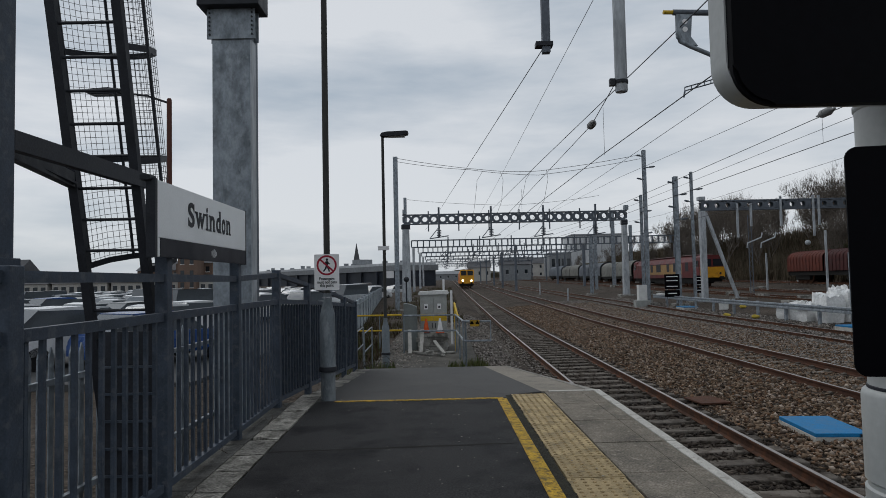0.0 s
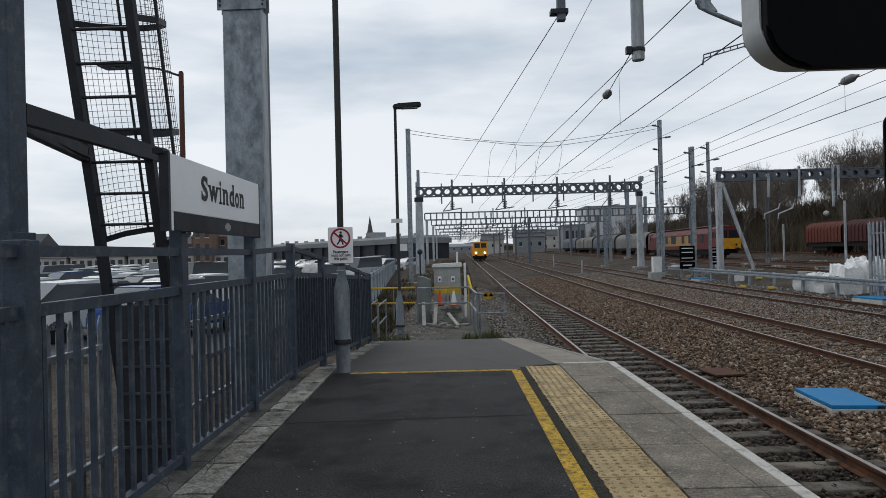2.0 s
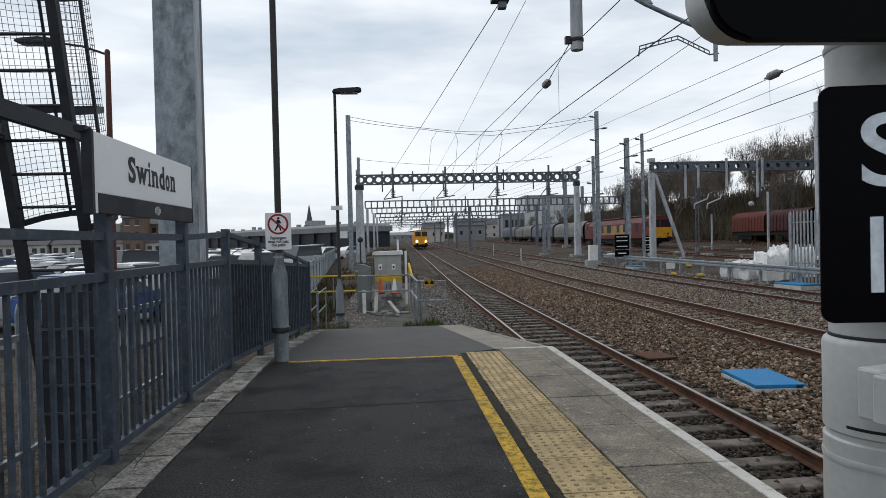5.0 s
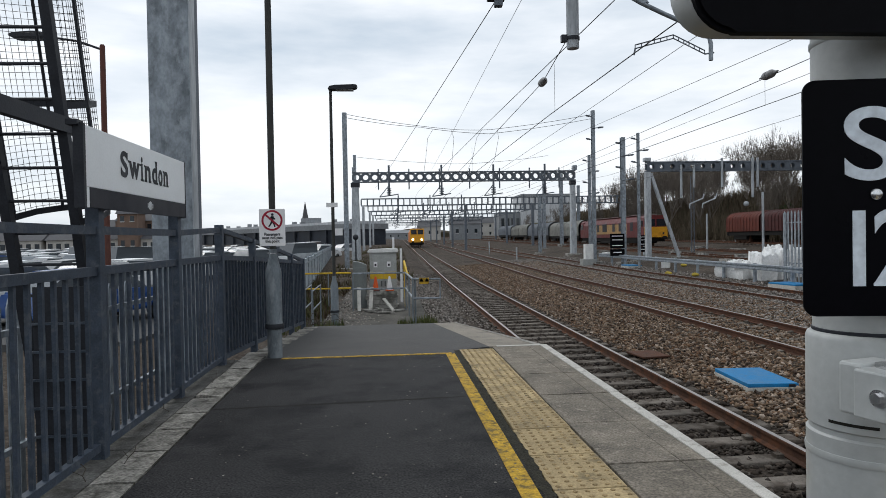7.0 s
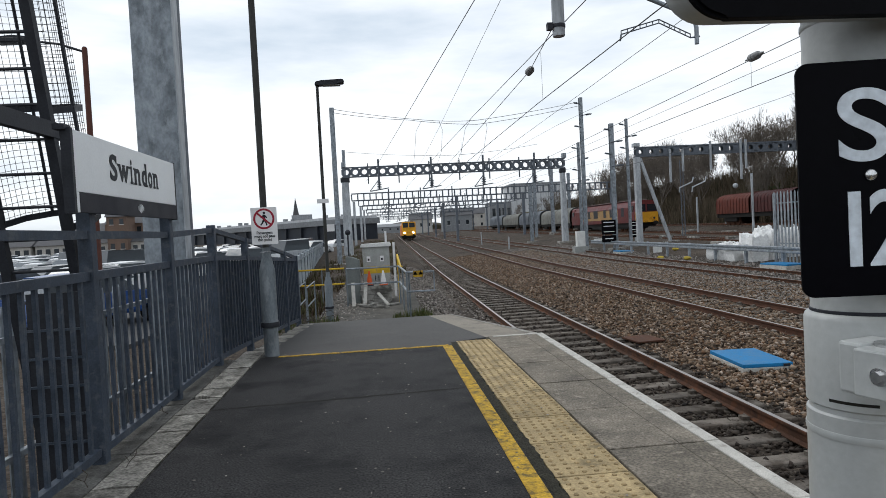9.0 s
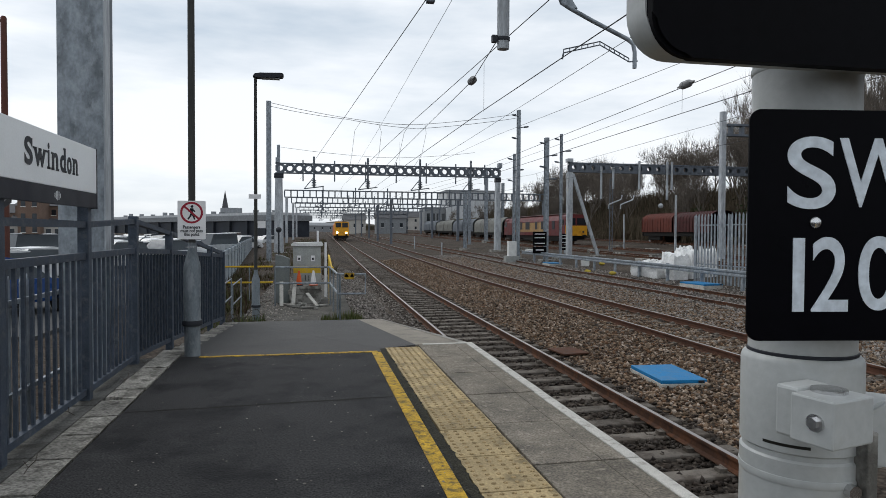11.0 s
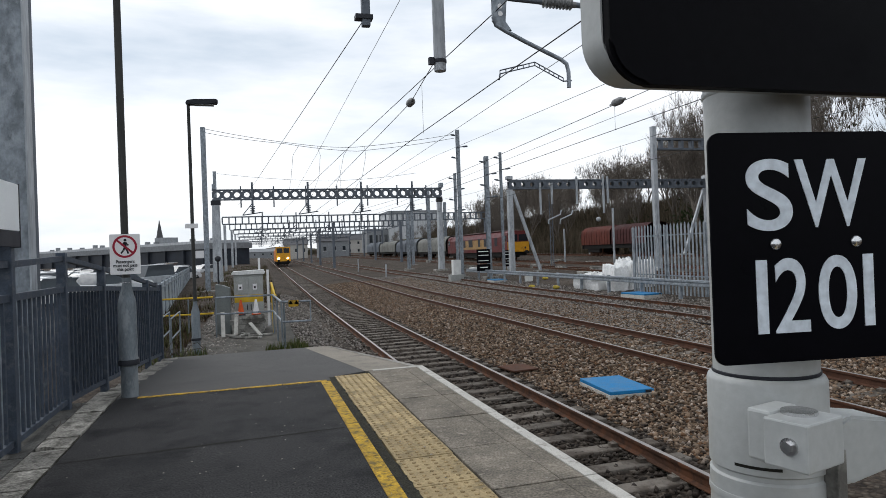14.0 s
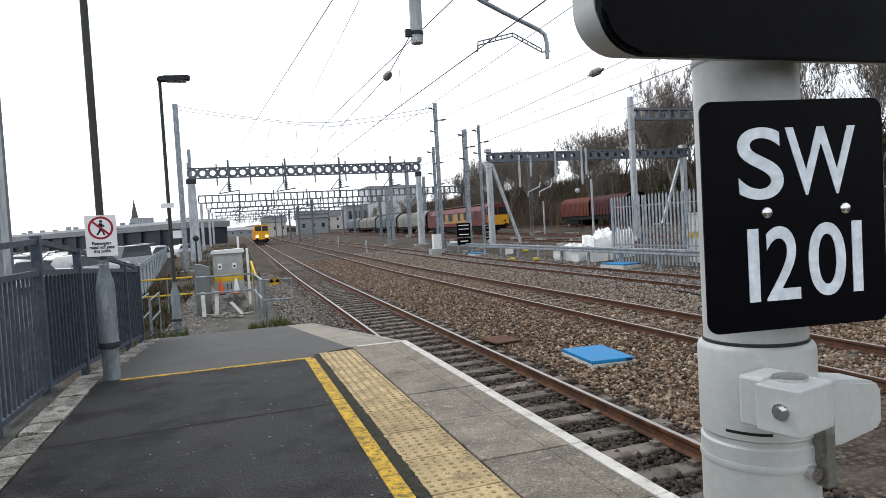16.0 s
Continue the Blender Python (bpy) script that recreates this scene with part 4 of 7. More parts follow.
# ---- caged ladder, bracket post and tall column behind the fence ----
def build_ladder():
    root = thing("caged_ladder", "dark steel access ladder leaning forward with curved wire mesh cage", "ladder")

    def at(x, z, back=0.0):
        return Vector((-1.735 + (x + 1.765) * 1.06, 4.95 - 0.24 * z + back, z + back * 0.24))

    for x in (-1.31, -1.765):
        bm = bmesh.new()
        a, b = at(x, -0.45), at(x, 6.2)
        vs = []
        for p in (a, b):
            vs.append([bm.verts.new(p + Vector((dx, dy, 0))) for dx, dy in ((-0.034, -0.03), (0.034, -0.03), (0.034, 0.03), (-0.034, 0.03))])
        for j in range(4):
            bm.faces.new((vs[0][j], vs[0][(j + 1) % 4], vs[1][(j + 1) % 4], vs[1][j]))
        bm.faces.new(vs[0])
        bm.faces.new(vs[1])
        part("stringer", bm, M_DARK, root)
    z = -0.1
    while z < 6.1:
        rodpart("rung", M_DARK, root, at(-1.74, z), at(-1.335, z), 0.012, 8)
        z += 0.235
    arc = [(-1.80 + 0.02, 0.03), (-1.84, 0.22), (-1.80, 0.45), (-1.68, 0.60), (-1.53, 0.66), (-1.39, 0.60), (-1.27, 0.45), (-1.23, 0.22), (-1.29, 0.03)]
    for k in range(6):
        z = 1.62 + k * 0.82
        bm = bmesh.new()
        pts = [at(x, z, b) for x, b in arc]
        for p, q in zip(pts, pts[1:]):
            vs = [bm.verts.new(v) for v in (p - Vector((0, 0, 0.025)), q - Vector((0, 0, 0.025)), q + Vector((0, 0, 0.025)), p + Vector((0, 0, 0.025)))]
            bm.faces.new(vs)
        bmesh.ops.remove_doubles(bm, verts=bm.verts, dist=0.001)
        bmesh.ops.solidify(bm, geom=list(bm.faces), thickness=0.008)
        part("cage_hoop", bm, M_DARK, root)
    for x, b in (arc[1], arc[3], arc[5], arc[7]):
        rodpart("cage_strap", M_DARK, root, at(x, 1.62, b), at(x, 5.75, b), 0.012, 6)
    bm = bmesh.new()
    fine = []
    for (x0, b0), (x1, b1) in zip(arc, arc[1:]):
        for j in range(4):
            fine.append((x0 + (x1 - x0) * j / 4, b0 + (b1 - b0) * j / 4))
    for x, b in fine:
        rod(bm, at(x, 1.62, b), at(x, 5.75, b), 0.0022, 3, caps=False)
    z = 1.66
    while z < 5.75:
        for (x0, b0), (x1, b1) in zip(arc, arc[1:]):
            rod(bm, at(x0, z, b0), at(x1, z, b1), 0.0022, 3, caps=False)
        z += 0.048
    mesh = part("cage_mesh", bm, M_WIRE, root, "fine welded wire mesh")
    mesh["kind"] = "stuff"
    post = thing("bracket_post", "square blue-grey steel post with dark bracket beams to the ladder", "post")
    boxpart("column", M_FENCE, post, -1.40, -1.25, 2.85, 3.00, -0.6, 6.0, bevel=0.008)
    boxpart("splice_plate", M_FENCE, post, -1.248, -1.225, 2.83, 3.02, 1.02, 1.66, bevel=0.004)
    for x0, y0, x1, y1, z in ((-1.28, 3.00, -1.24, 4.50, 2.31), (-1.38, 3.00, -1.74, 4.38, 2.31)):
        bm = bmesh.new()
        d = Vector((x1 - x0, y1 - y0, 0))
        s = Vector((d.y, -d.x, 0)).normalized() * 0.03
        vs = []
        for p in (Vector((x0, y0, z)), Vector((x1, y1, z))):
            vs.append([bm.verts.new(p + k * s + Vector((0, 0, h))) for k, h in ((-1, -0.055), (1, -0.055), (1, 0.055), (-1, 0.055))])
        for j in range(4):
            bm.faces.new((vs[0][j], vs[0][(j + 1) % 4], vs[1][(j + 1) % 4], vs[1][j]))
        bm.faces.new(vs[0])
        bm.faces.new(vs[1])
        part("bracket_beam", bm, M_DARK, post, "dark bracket beam")
    rodpart("tie_rod", M_DARK, post, (-1.39, 2.98, 2.30), (-1.68, 4.33, 2.28), 0.014, 6)


build_ladder()


def build_column():
    root = thing("gantry_column", "tall mottled galvanised box column behind the platform railing", "column", (-1.79, 8.3, 0))
    bm = bmesh.new()
    box(bm, -0.27, 0.27, -0.07, 0.07, -0.75, 8.0, bevel=0.015)
    part("shaft", bm, M_GALV, root, "mottled galvanised steel shaft")
    bm = bmesh.new()
    box(bm, -0.33, 0.33, -0.095, -0.073, 4.86, 6.6, bevel=0.004)
    box(bm, -0.33, 0.33, 0.073, 0.095, 4.86, 6.6, bevel=0.004)
    part("splice_plate", bm, M_GALV, root)
    for s in (-0.29, 0.29):
        for k in range(9):
            rodpart("bolt", M_DARK, root, (s, -0.096, 4.92 + k * 0.06), (s, -0.112, 4.92 + k * 0.06), 0.014, 6)
    boxpart("head_frame", M_DARK, root, -0.42, 0.42, -0.24, 0.24, 5.28, 5.75, bevel=0.01, label="dark head frame")
    bm = bmesh.new()
    box(bm, 0.262, 0.282, -0.10, 0.10, -0.75, 4.84, bevel=0.004)
    part("side_channel", bm, M_GALV_NEW, root)
    pole = thing("red_pole", "brown-red steel lamp pole with long arm at the car park edge", "street lamp", (-7.43, 19.4, -0.76))
    bm = bmesh.new()
    lathe(bm, [(0.13, 0), (0.13, 0.9), (0.09, 1.0), (0.075, 8.05), (0.05, 8.1)], 14)
    part("shaft", bm, M_REDPOLE, pole, smooth=True)
    bm = bmesh.new()
    chain(bm, [(0, 0, 7.95), (-0.7, 0, 8.2), (-1.6, 0, 8.33)], 0.035, 8)
    part("arm", bm, M_DARK, pole)
    bm = bmesh.new()
    prism(bm, [(-0.05, -0.08), (0.0, 0.08), (0.4, 0.13), (1.0, 0.08), (1.1, 0.0), (0.9, -0.09)], Matrix(((-1, 0, 0, -1.5), (0, 0, 0.36, -0.18), (0, 1, 0, 8.33), (0, 0, 0, 1))))
    bmesh.ops.bevel(bm, geom=list(bm.edges), offset=0.03, segments=2, affect="EDGES")
    part("lantern", bm, M_DARK, pole, "dark flat lantern head", smooth=True)


build_column()


# ---- signal beside the platform edge ----
def build_signal():
    PX, PY, PZ = 2.042, 0.813, 0.024
    root = thing("railway_signal", "pale grey tubular signal post with black signal head and number plate", "signal", (PX, PY, PZ))
    bm = bmesh.new()
    lathe(bm, [(0.100, 1.0), (0.100, 1.866)], 40)
    part("upper_post", bm, M_POSTGREY, root, smooth=True)
    bm = bmesh.new()
    lathe(bm, [(0.113, -0.03), (0.113, 1.030), (0.108, 1.034), (0.108, 1.044), (0.113, 1.048), (0.113, 1.218), (0.110, 1.226), (0.104, 1.231), (0.101, 1.231)], 40)
    part("lower_sleeve", bm, M_POSTGREY, root, "grey sleeve with cast rings", smooth=True)
    bm = bmesh.new()
    lathe(bm, [(0.1145, 0.985), (0.1155, 0.989), (0.1155, 0.996), (0.1145, 1.0)], 40)
    part("ring", bm, M_POSTGREY, root, smooth=True)
    bm = bmesh.new()
    lathe(bm, [(0.1015, 1.231), (0.1025, 1.232), (0.1025, 1.237), (0.1015, 1.238)], 40)
    part("seal_ring", bm, M_DARK, root, "dark rubber seal", smooth=True)
    bm = bmesh.new()
    lathe(bm, [(0.1005, 1.80), (0.103, 1.803), (0.103, 1.812), (0.1005, 1.815)], 40)
    part("neck_collar", bm, M_POSTGREY, root, smooth=True)
    bm = bmesh.new()
    arc = [(0.1138 * math.cos(radians(a)), 0.1138 * math.sin(radians(a))) for a in range(196, 244, 4)]
    for (x0, y0), (x1, y1) in zip(arc, arc[1:]):
        bm.faces.new([bm.verts.new(v) for v in ((x0, y0, 1.060), (x1, y1, 1.060), (x1, y1, 1.066), (x0, y0, 1.066))])
    bmesh.ops.remove_doubles(bm, verts=bm.verts, dist=0.0005)
    part("slot", bm, M_JOINT, root, "narrow dark slot")
    # clamp with its bolts and side arm
    m = pose(-0.099, -0.19, 1.151, 0, 0, -75)
    bm = bmesh.new()
    box(bm, -0.040, 0.040, -0.05, 0.06, -0.042, 0.042, bevel=0.004)
    bmesh.ops.transform(bm, matrix=m, verts=bm.verts)
    clamp = part("clamp_block", bm, M_POSTGREY, root, "pale grey clamp block welded to the sleeve")
    bm = bmesh.new()
    box(bm, -0.085, -0.038, -0.030, 0.058, -0.047, 0.047, bevel=0.006)
    bmesh.ops.transform(bm, matrix=m, verts=bm.verts)
    part("weld_pad", bm, M_POSTGREY, root)
    bm = bmesh.new()
    rod(bm, (0.008, -0.05, 0.0), (0.008, -0.054, 0.0), 0.015, 16)
    rod(bm, (0.008, -0.054, 0.0), (0.008, -0.061, 0.0), 0.010, 6)
    bmesh.ops.transform(bm, matrix=m, verts=bm.verts)
    part("bolt", bm, M_CHROME, clamp, "bright steel bolt")
    bm = bmesh.new()
    rod(bm, (-0.012, 0.015, 0.042), (-0.012, 0.015, 0.048), 0.030, 20)
    bmesh.ops.transform(bm, matrix=m, verts=bm.verts)
    part("cap", bm, M_CHROME, clamp)
    bm = bmesh.new()
    prism(bm, [(0.0, 0.0), (0.0, 0.11), (0.05, 0.13), (0.15, 0.115), (0.165, 0.10), (0.165, 0.03), (0.15, 0.015), (0.05, -0.005)], Matrix(((1, 0, 0, 0.060), (0, 0, 0.09, -0.10), (0, 1, 0, 1.02), (0, 0, 0, 1))))
    bmesh.ops.bevel(bm, geom=list(bm.edges), offset=0.006, segments=2, affect="EDGES")
    part("side_arm", bm, M_POSTGREY, root, smooth=True)
    boxpart("strap_plate", M_KERB, root, 0.035, 0.058, -0.135, -0.10, 0.955, 1.10, bevel=0.003)
    rodpart("lower_bolt", M_CHROME, root, (0.015, -0.112, 0.985), (0.015, -0.130, 0.985), 0.014, 8)
    # number plate
    plate = new("number_plate")
    plate.parent = root
    plate.matrix_basis = pose(1.984 - PX, 0.660 - PY, 1.5116 - PZ, 0, 0, -8)
    W, H = 0.368, 0.416
    bm = bmesh.new()
    prism(bm, rounded(W, H, 0.022, 6), Matrix(((1, 0, 0, W / 2 - 0.165), (0, 0, 0.004, 0), (0, 1, 0, 0), (0, 0, 0, 1))))
    bmesh.ops.bevel(bm, geom=[e for e in bm.edges if e.calc_length() > 0.05], offset=0.0008, segments=1, affect="EDGES")
    part("plate", bm, M_PLATE, plate, "black enamelled plate")
    for ch, x0, x1, z0, z1 in (("S", -0.097, -0.010, 0.030, 0.160), ("W", -0.004, 0.135, 0.034, 0.158), ("I", -0.084, -0.063, -0.155, -0.022), ("2", -0.050, 0.016, -0.155, -0.020), ("0", 0.034, 0.108, -0.153, -0.018), ("I", 0.122, 0.142, -0.150, -0.018)):
        glyphs("lettering", ch, x0 * 1.035 + 0.005, x1 * 1.035 + 0.005, z0, z1, -0.0008, M_PLATELET, plate, bold=0.002)
    for x in (-0.0416, 0.119):
        bm = bmesh.new()
        lathe(bm, [(0.011, 0.0), (0.0105, 0.003), (0.007, 0.006), (0.002, 0.0068)], 16)
        bmesh.ops.transform(bm, matrix=pose(x, -0.0005, 0.006, 90, 0, 0), verts=bm.verts)
        part("screw", bm, M_CHROME, plate, smooth=True)
    # unseen block behind the head, oversized to keep sky light off the post top
    boxpart("mount_block", M_BLACKGLOSS, root, -0.16, 0.42, 0.717 - PY, 0.14, 1.87, 2.7, bevel=0.01)
    # signal head: rounded housing, black face
    bm = bmesh.new()
    W, H, z0 = 0.88, 1.28, 1.760
    cx = 1.597 + W / 2 - PX
    prism(bm, rounded(W, H, 0.075, 8), Matrix(((1, 0, 0, cx), (0, 0, 0.066, 0.649 - PY), (0, 1, 0, z0 + 0.018 + H / 2), (0, 0, 0, 1))))
    part("housing", bm, M_POSTGREY, root, "pale grey rounded signal housing", smooth=True)
    bm = bmesh.new()
    prism(bm, rounded(W - 0.006, H - 0.006, 0.072, 8), Matrix(((1, 0, 0, cx), (0, 0, 0.022, 0.626 - PY), (0, 1, 0, z0 + H / 2), (0, 0, 0, 1))))
    bmesh.ops.bevel(bm, geom=[e for e in bm.edges if abs(e.verts[0].co.y - e.verts[1].co.y) < 1e-4], offset=0.006, segments=2, affect="EDGES")
    part("face_panel", bm, M_BLACKGLOSS, root, "black face panel", smooth=True)


build_signal()


# ---- items beyond the ramp ----
def build_cabinets():
    root = thing("equipment_cabinet", "grey two-door trackside cabinet with yellow stripe and white lid", "cabinet", (0.22, 20.7, -0.72))
    boxpart("body", M_CABINET, root, 0, 0.87, 0.012, 0.62, 0.05, 1.76, bevel=0.01)
    bm = bmesh.new()
    prism(bm, [(-0.05, 1.76), (0.92, 1.76), (0.94, 1.82), (0.90, 1.89), (-0.02, 1.86), (-0.06, 1.81)], Matrix(((1, 0, 0, 0), (0, 0, 0.76, -0.06), (0, 1, 0, 0), (0, 0, 0, 1))))
    part("lid", bm, M_CABINETW, root, "white sloping lid")
    for x in (0.01, 0.44):
        d = boxpart("door", M_CABINET, root, x, x + 0.42, -0.012, 0.01, 0.12, 1.66, bevel=0.004)
        boxpart("label_plate", M_SIGNWHITE, d, x + 0.12, x + 0.24, -0.018, -0.013, 1.28, 1.46)
        boxpart("label_bar", M_LETTER, d, x + 0.15, x + 0.21, -0.021, -0.0185, 1.32, 1.39)
        boxpart("handle", M_DARK, d, x + (0.36 if x < 0.1 else 0.04), x + (0.385 if x < 0.1 else 0.065), -0.03, -0.013, 0.66, 0.83)
        boxpart("yellow_stripe", M_SAFETYYELLOW, d, x, x + 0.42, -0.0165, -0.0125, 0.90, 1.13)
    boxpart("plinth", M_KERB, root, -0.05, 0.92, -0.05, 0.66, -0.05, 0.05)
    r2 = thing("relay_cabinet", "slim grey-green metal cabinet with sloped top", "cabinet", (-0.30, 20.3, -0.72))
    bm = bmesh.new()
    prism(bm, [(0, 0), (0.42, 0), (0.42, 1.38), (0.2, 1.47), (0, 1.50)], Matrix(((1, 0, 0, 0), (0, 0, 0.4, 0), (0, 1, 0, 0), (0, 0, 0, 1))))
    bmesh.ops.bevel(bm, geom=list(bm.edges), offset=0.01, segments=2, affect="EDGES")
    part("body", bm, M_CABDARK, r2)
    boxpart("door", M_CABDARK, r2, 0.04, 0.38, -0.01, -0.001, 0.12, 1.3, bevel=0.003)
    st = thing("trough_stack", "stack of pale concrete cable troughs in front of the cabinet", "concrete troughs", (0.15, 20.0, -0.72))
    for k, (x0, x1, z) in enumerate(((0.0, 0.95, 0.0), (0.05, 0.9, 0.14), (-0.05, 0.98, 0.28), (0.1, 0.95, 0.42))):
        bm = bmesh.new()
        box(bm, x0, x1, 0.0 + 0.03 * k, 0.34 + 0.02 * k, z, z + 0.13, bevel=0.01)
        part("trough", bm, M_KERB, st)
    for x, m, lab in ((0.42, M_ORANGE, "faded orange traffic cone on the trough stack"), (0.86, M_SIGNWHITE, "white traffic cone with orange band on the trough stack")):
        c = thing("traffic_cone", lab, "traffic cone", (x, 20.2, -0.17), group="traffic cones")
        boxpart("base", M_DARK if m is M_ORANGE else M_ORANGE, c, -0.13, 0.13, -0.13, 0.13, 0, 0.03, bevel=0.008)
        bm = bmesh.new()
        lathe(bm, [(0.10, 0.03), (0.085, 0.12), (0.03, 0.44), (0.024, 0.46)], 18)
        part("cone", bm, m, c, smooth=True)
    for k, (x, y, rx, rz) in enumerate(((-0.05, 19.2, 62, 4), (0.28, 19.25, 60, -6), (0.98, 19.0, 35, 38))):
        p = thing("plank", "whitewashed timber plank leaning on the trough stack", "plank", (x, y, -0.70), group="leaning planks")
        bm = bmesh.new()
        vs = box(bm, -0.055, 0.055, 0, 0.78 if k < 2 else 0.6, 0, 0.035, bevel=0.004)
        bmesh.ops.transform(bm, matrix=pose(0, 0, 0, rx, 0, rz), verts=bm.verts)
        part("board", bm, M_WHITE, p)
    for k in range(7):
        rnd = random.Random(40 + k)
        p = thing("timber_offcut", "weathered grey timber offcut lying on the cinder path", "timber", (rnd.uniform(0.0, 1.1), rnd.uniform(18.6, 19.8), -0.70), rnd.uniform(-80, 80), "timber offcuts")
        boxpart("board", M_KERB, p, -0.35, 0.35, -0.05, 0.05, 0, 0.05, bevel=0.004)


build_cabinets()


def build_handrails():
    root = thing("tubular_handrail", "grey tubular handrail with yellow end section round the path", "handrail")
    hi, lo, zb = 0.43, -0.05, -0.74
    for name, pts in (("top_tube", [(-0.25, 19.5, hi), (1.36, 19.5, hi), (1.50, 16.2, hi)]), ("middle_tube", [(-0.25, 19.5, lo), (1.36, 19.5, lo), (1.50, 16.2, lo)]),
                      ("return_loop", [(1.50, 16.2, hi), (2.20, 16.2, hi - 0.01), (2.20, 16.2, -0.07), (1.50, 16.2, -0.07)])):
        bm = bmesh.new()
        chain(bm, pts, 0.028, 8)
        part(name, bm, M_GALV, root)
    for x, y in ((-0.25, 19.5), (1.36, 19.5), (1.43, 17.8), (1.50, 16.2), (1.56, 16.25)):
        rodpart("post", M_POLE, root, (x, y, zb), (x, y, hi), 0.024, 8)
    bm = bmesh.new()
    chain(bm, [(1.36, 19.8, zb), (1.33, 19.9, 0.78), (1.40, 18.9, hi + 0.03), (1.43, 18.6, hi + 0.03)], 0.028, 8)
    part("yellow_rail", bm, M_SAFETYYELLOW, root, "yellow painted end rail")
    sg = boxpart("warning_plate", M_YELLOW, root, 1.67, 1.92, 16.165, 16.175, 0.30, 0.46)
    bm = bmesh.new()
    for x in (1.725, 1.865):
        vs = [bm.verts.new(v) for v in ((x - 0.055, 16.162, 0.36), (x + 0.055, 16.162, 0.36), (x, 16.162, 0.455))]
        bm.faces.new(vs)
    bmesh.ops.solidify(bm, geom=list(bm.faces), thickness=0.002)
    part("warning_triangle", bm, M_LETTER, sg)
    r2 = thing("yellow_barrier", "yellow tubular barrier rails beside the panel fence", "barrier")
    for z in (0.45, -0.02):
        rodpart("rail", M_SAFETYYELLOW, r2, (-1.7, 19.6, z), (-0.32, 19.6, z), 0.028, 8)
    for x in (-1.7, -1.0):
        rodpart("post", M_POLE, r2, (x, 19.6, -0.72), (x, 19.6, 0.45), 0.020, 8)
    r3 = thing("stair_handrail", "small grey tubular handrail frames beside the ramp end", "handrail")
    for x in (-1.15, -0.92):
        bm = bmesh.new()
        chain(bm, [(x, 15.2, -0.72), (x, 15.2, 0.25), (x + 0.05, 16.4, 0.32), (x + 0.05, 16.4, -0.72)], 0.018, 8)
        chain(bm, [(x, 15.2, -0.2), (x + 0.05, 16.4, -0.12)], 0.018, 8)
        part("frame", bm, M_POLE, r3)
    for x, y, h in ((0.98, 24.5, 2.3), (1.25, 22.0, 1.9)):
        p = thing("marker_post", "slim white trackside marker post", "post", (x, y, -0.76), group="marker posts")
        boxpart("stake", M_SIGNWHITE, p, -0.04, 0.04, -0.03, 0.03, 0, h, bevel=0.004)
    s = thing("trackside_post", "thin black post with round head behind the cabinet", "post", (-0.42, 24.0, -0.72))
    rodpart("stake", M_DARK, s, (0, 0, 0), (0, 0, 2.2), 0.03, 8)
    bm = bmesh.new()
    bmesh.ops.create_icosphere(bm, subdivisions=2, radius=0.11, matrix=Matrix.Translation((0, 0, 2.28)))
    part("head", bm, M_DARK, s, smooth=True)


build_handrails()


def build_panel_fence():
    root = thing("panel_fence", "weathered blue-grey panel fence between car park and railway", "fence", (-2.04, 17.5, 0), 4.43)
    y = 0.0
    while y < 72:
        top = 0.68 + 0.0015 * y
        boxpart("panel", M_PANELWALL, root, -0.03, 0.03, y + 0.03, y + 2.95, -0.8, top, bevel=0.008)
        boxpart("post", M_GALV, root, -0.07, 0.07, y - 0.05, y + 0.03, -0.8, top + 0.06, bevel=0.006)
        boxpart("top_rail", M_GALV, root, 0.035, 0.075, y + 0.03, y + 2.95, top - 0.22, top - 0.17)
        y += 3.0


build_panel_fence()


def build_covers():
    def cover(at, rz, w, l, h=0.10):
        root = thing("cable_pit_cover", "blue plastic pit cover with white sides on the ballast", "pit cover", at, rz, "blue pit covers")
        boxpart("lid", M_BLUE, root, -w / 2, w / 2, -l / 2, l / 2, h - 0.06, h, bevel=0.008)
        boxpart("curb", M_WHITE, root, -w / 2 - 0.008, w / 2 + 0.008, -l / 2 - 0.008, l / 2 + 0.008, -0.12, h - 0.062, bevel=0.006, label="off-white side curb")
        boxpart("latch", M_DARK, root, w / 2 - 0.16, w / 2 - 0.06, -l / 2 - 0.02, -l / 2 - 0.009, h - 0.05, h - 0.01)
    cover((7.04, 9.99, -1.00), -4, 0.80, 1.25, 0.075)
    cover((16.35, 23.6, -0.72), 6, 0.9, 1.5, 0.22)
    cover((16.6, 41.5, -0.70), 0, 0.9, 1.4, 0.2)
    p = thing("rusty_plate", "flat rusty steel plate lying in the ballast", "plate", (6.25, 12.6, -1.03), 8)
    boxpart("sheet", M_RUST2, p, -0.3, 0.3, -0.35, 0.35, 0, 0.035, bevel=0.006)


build_covers()


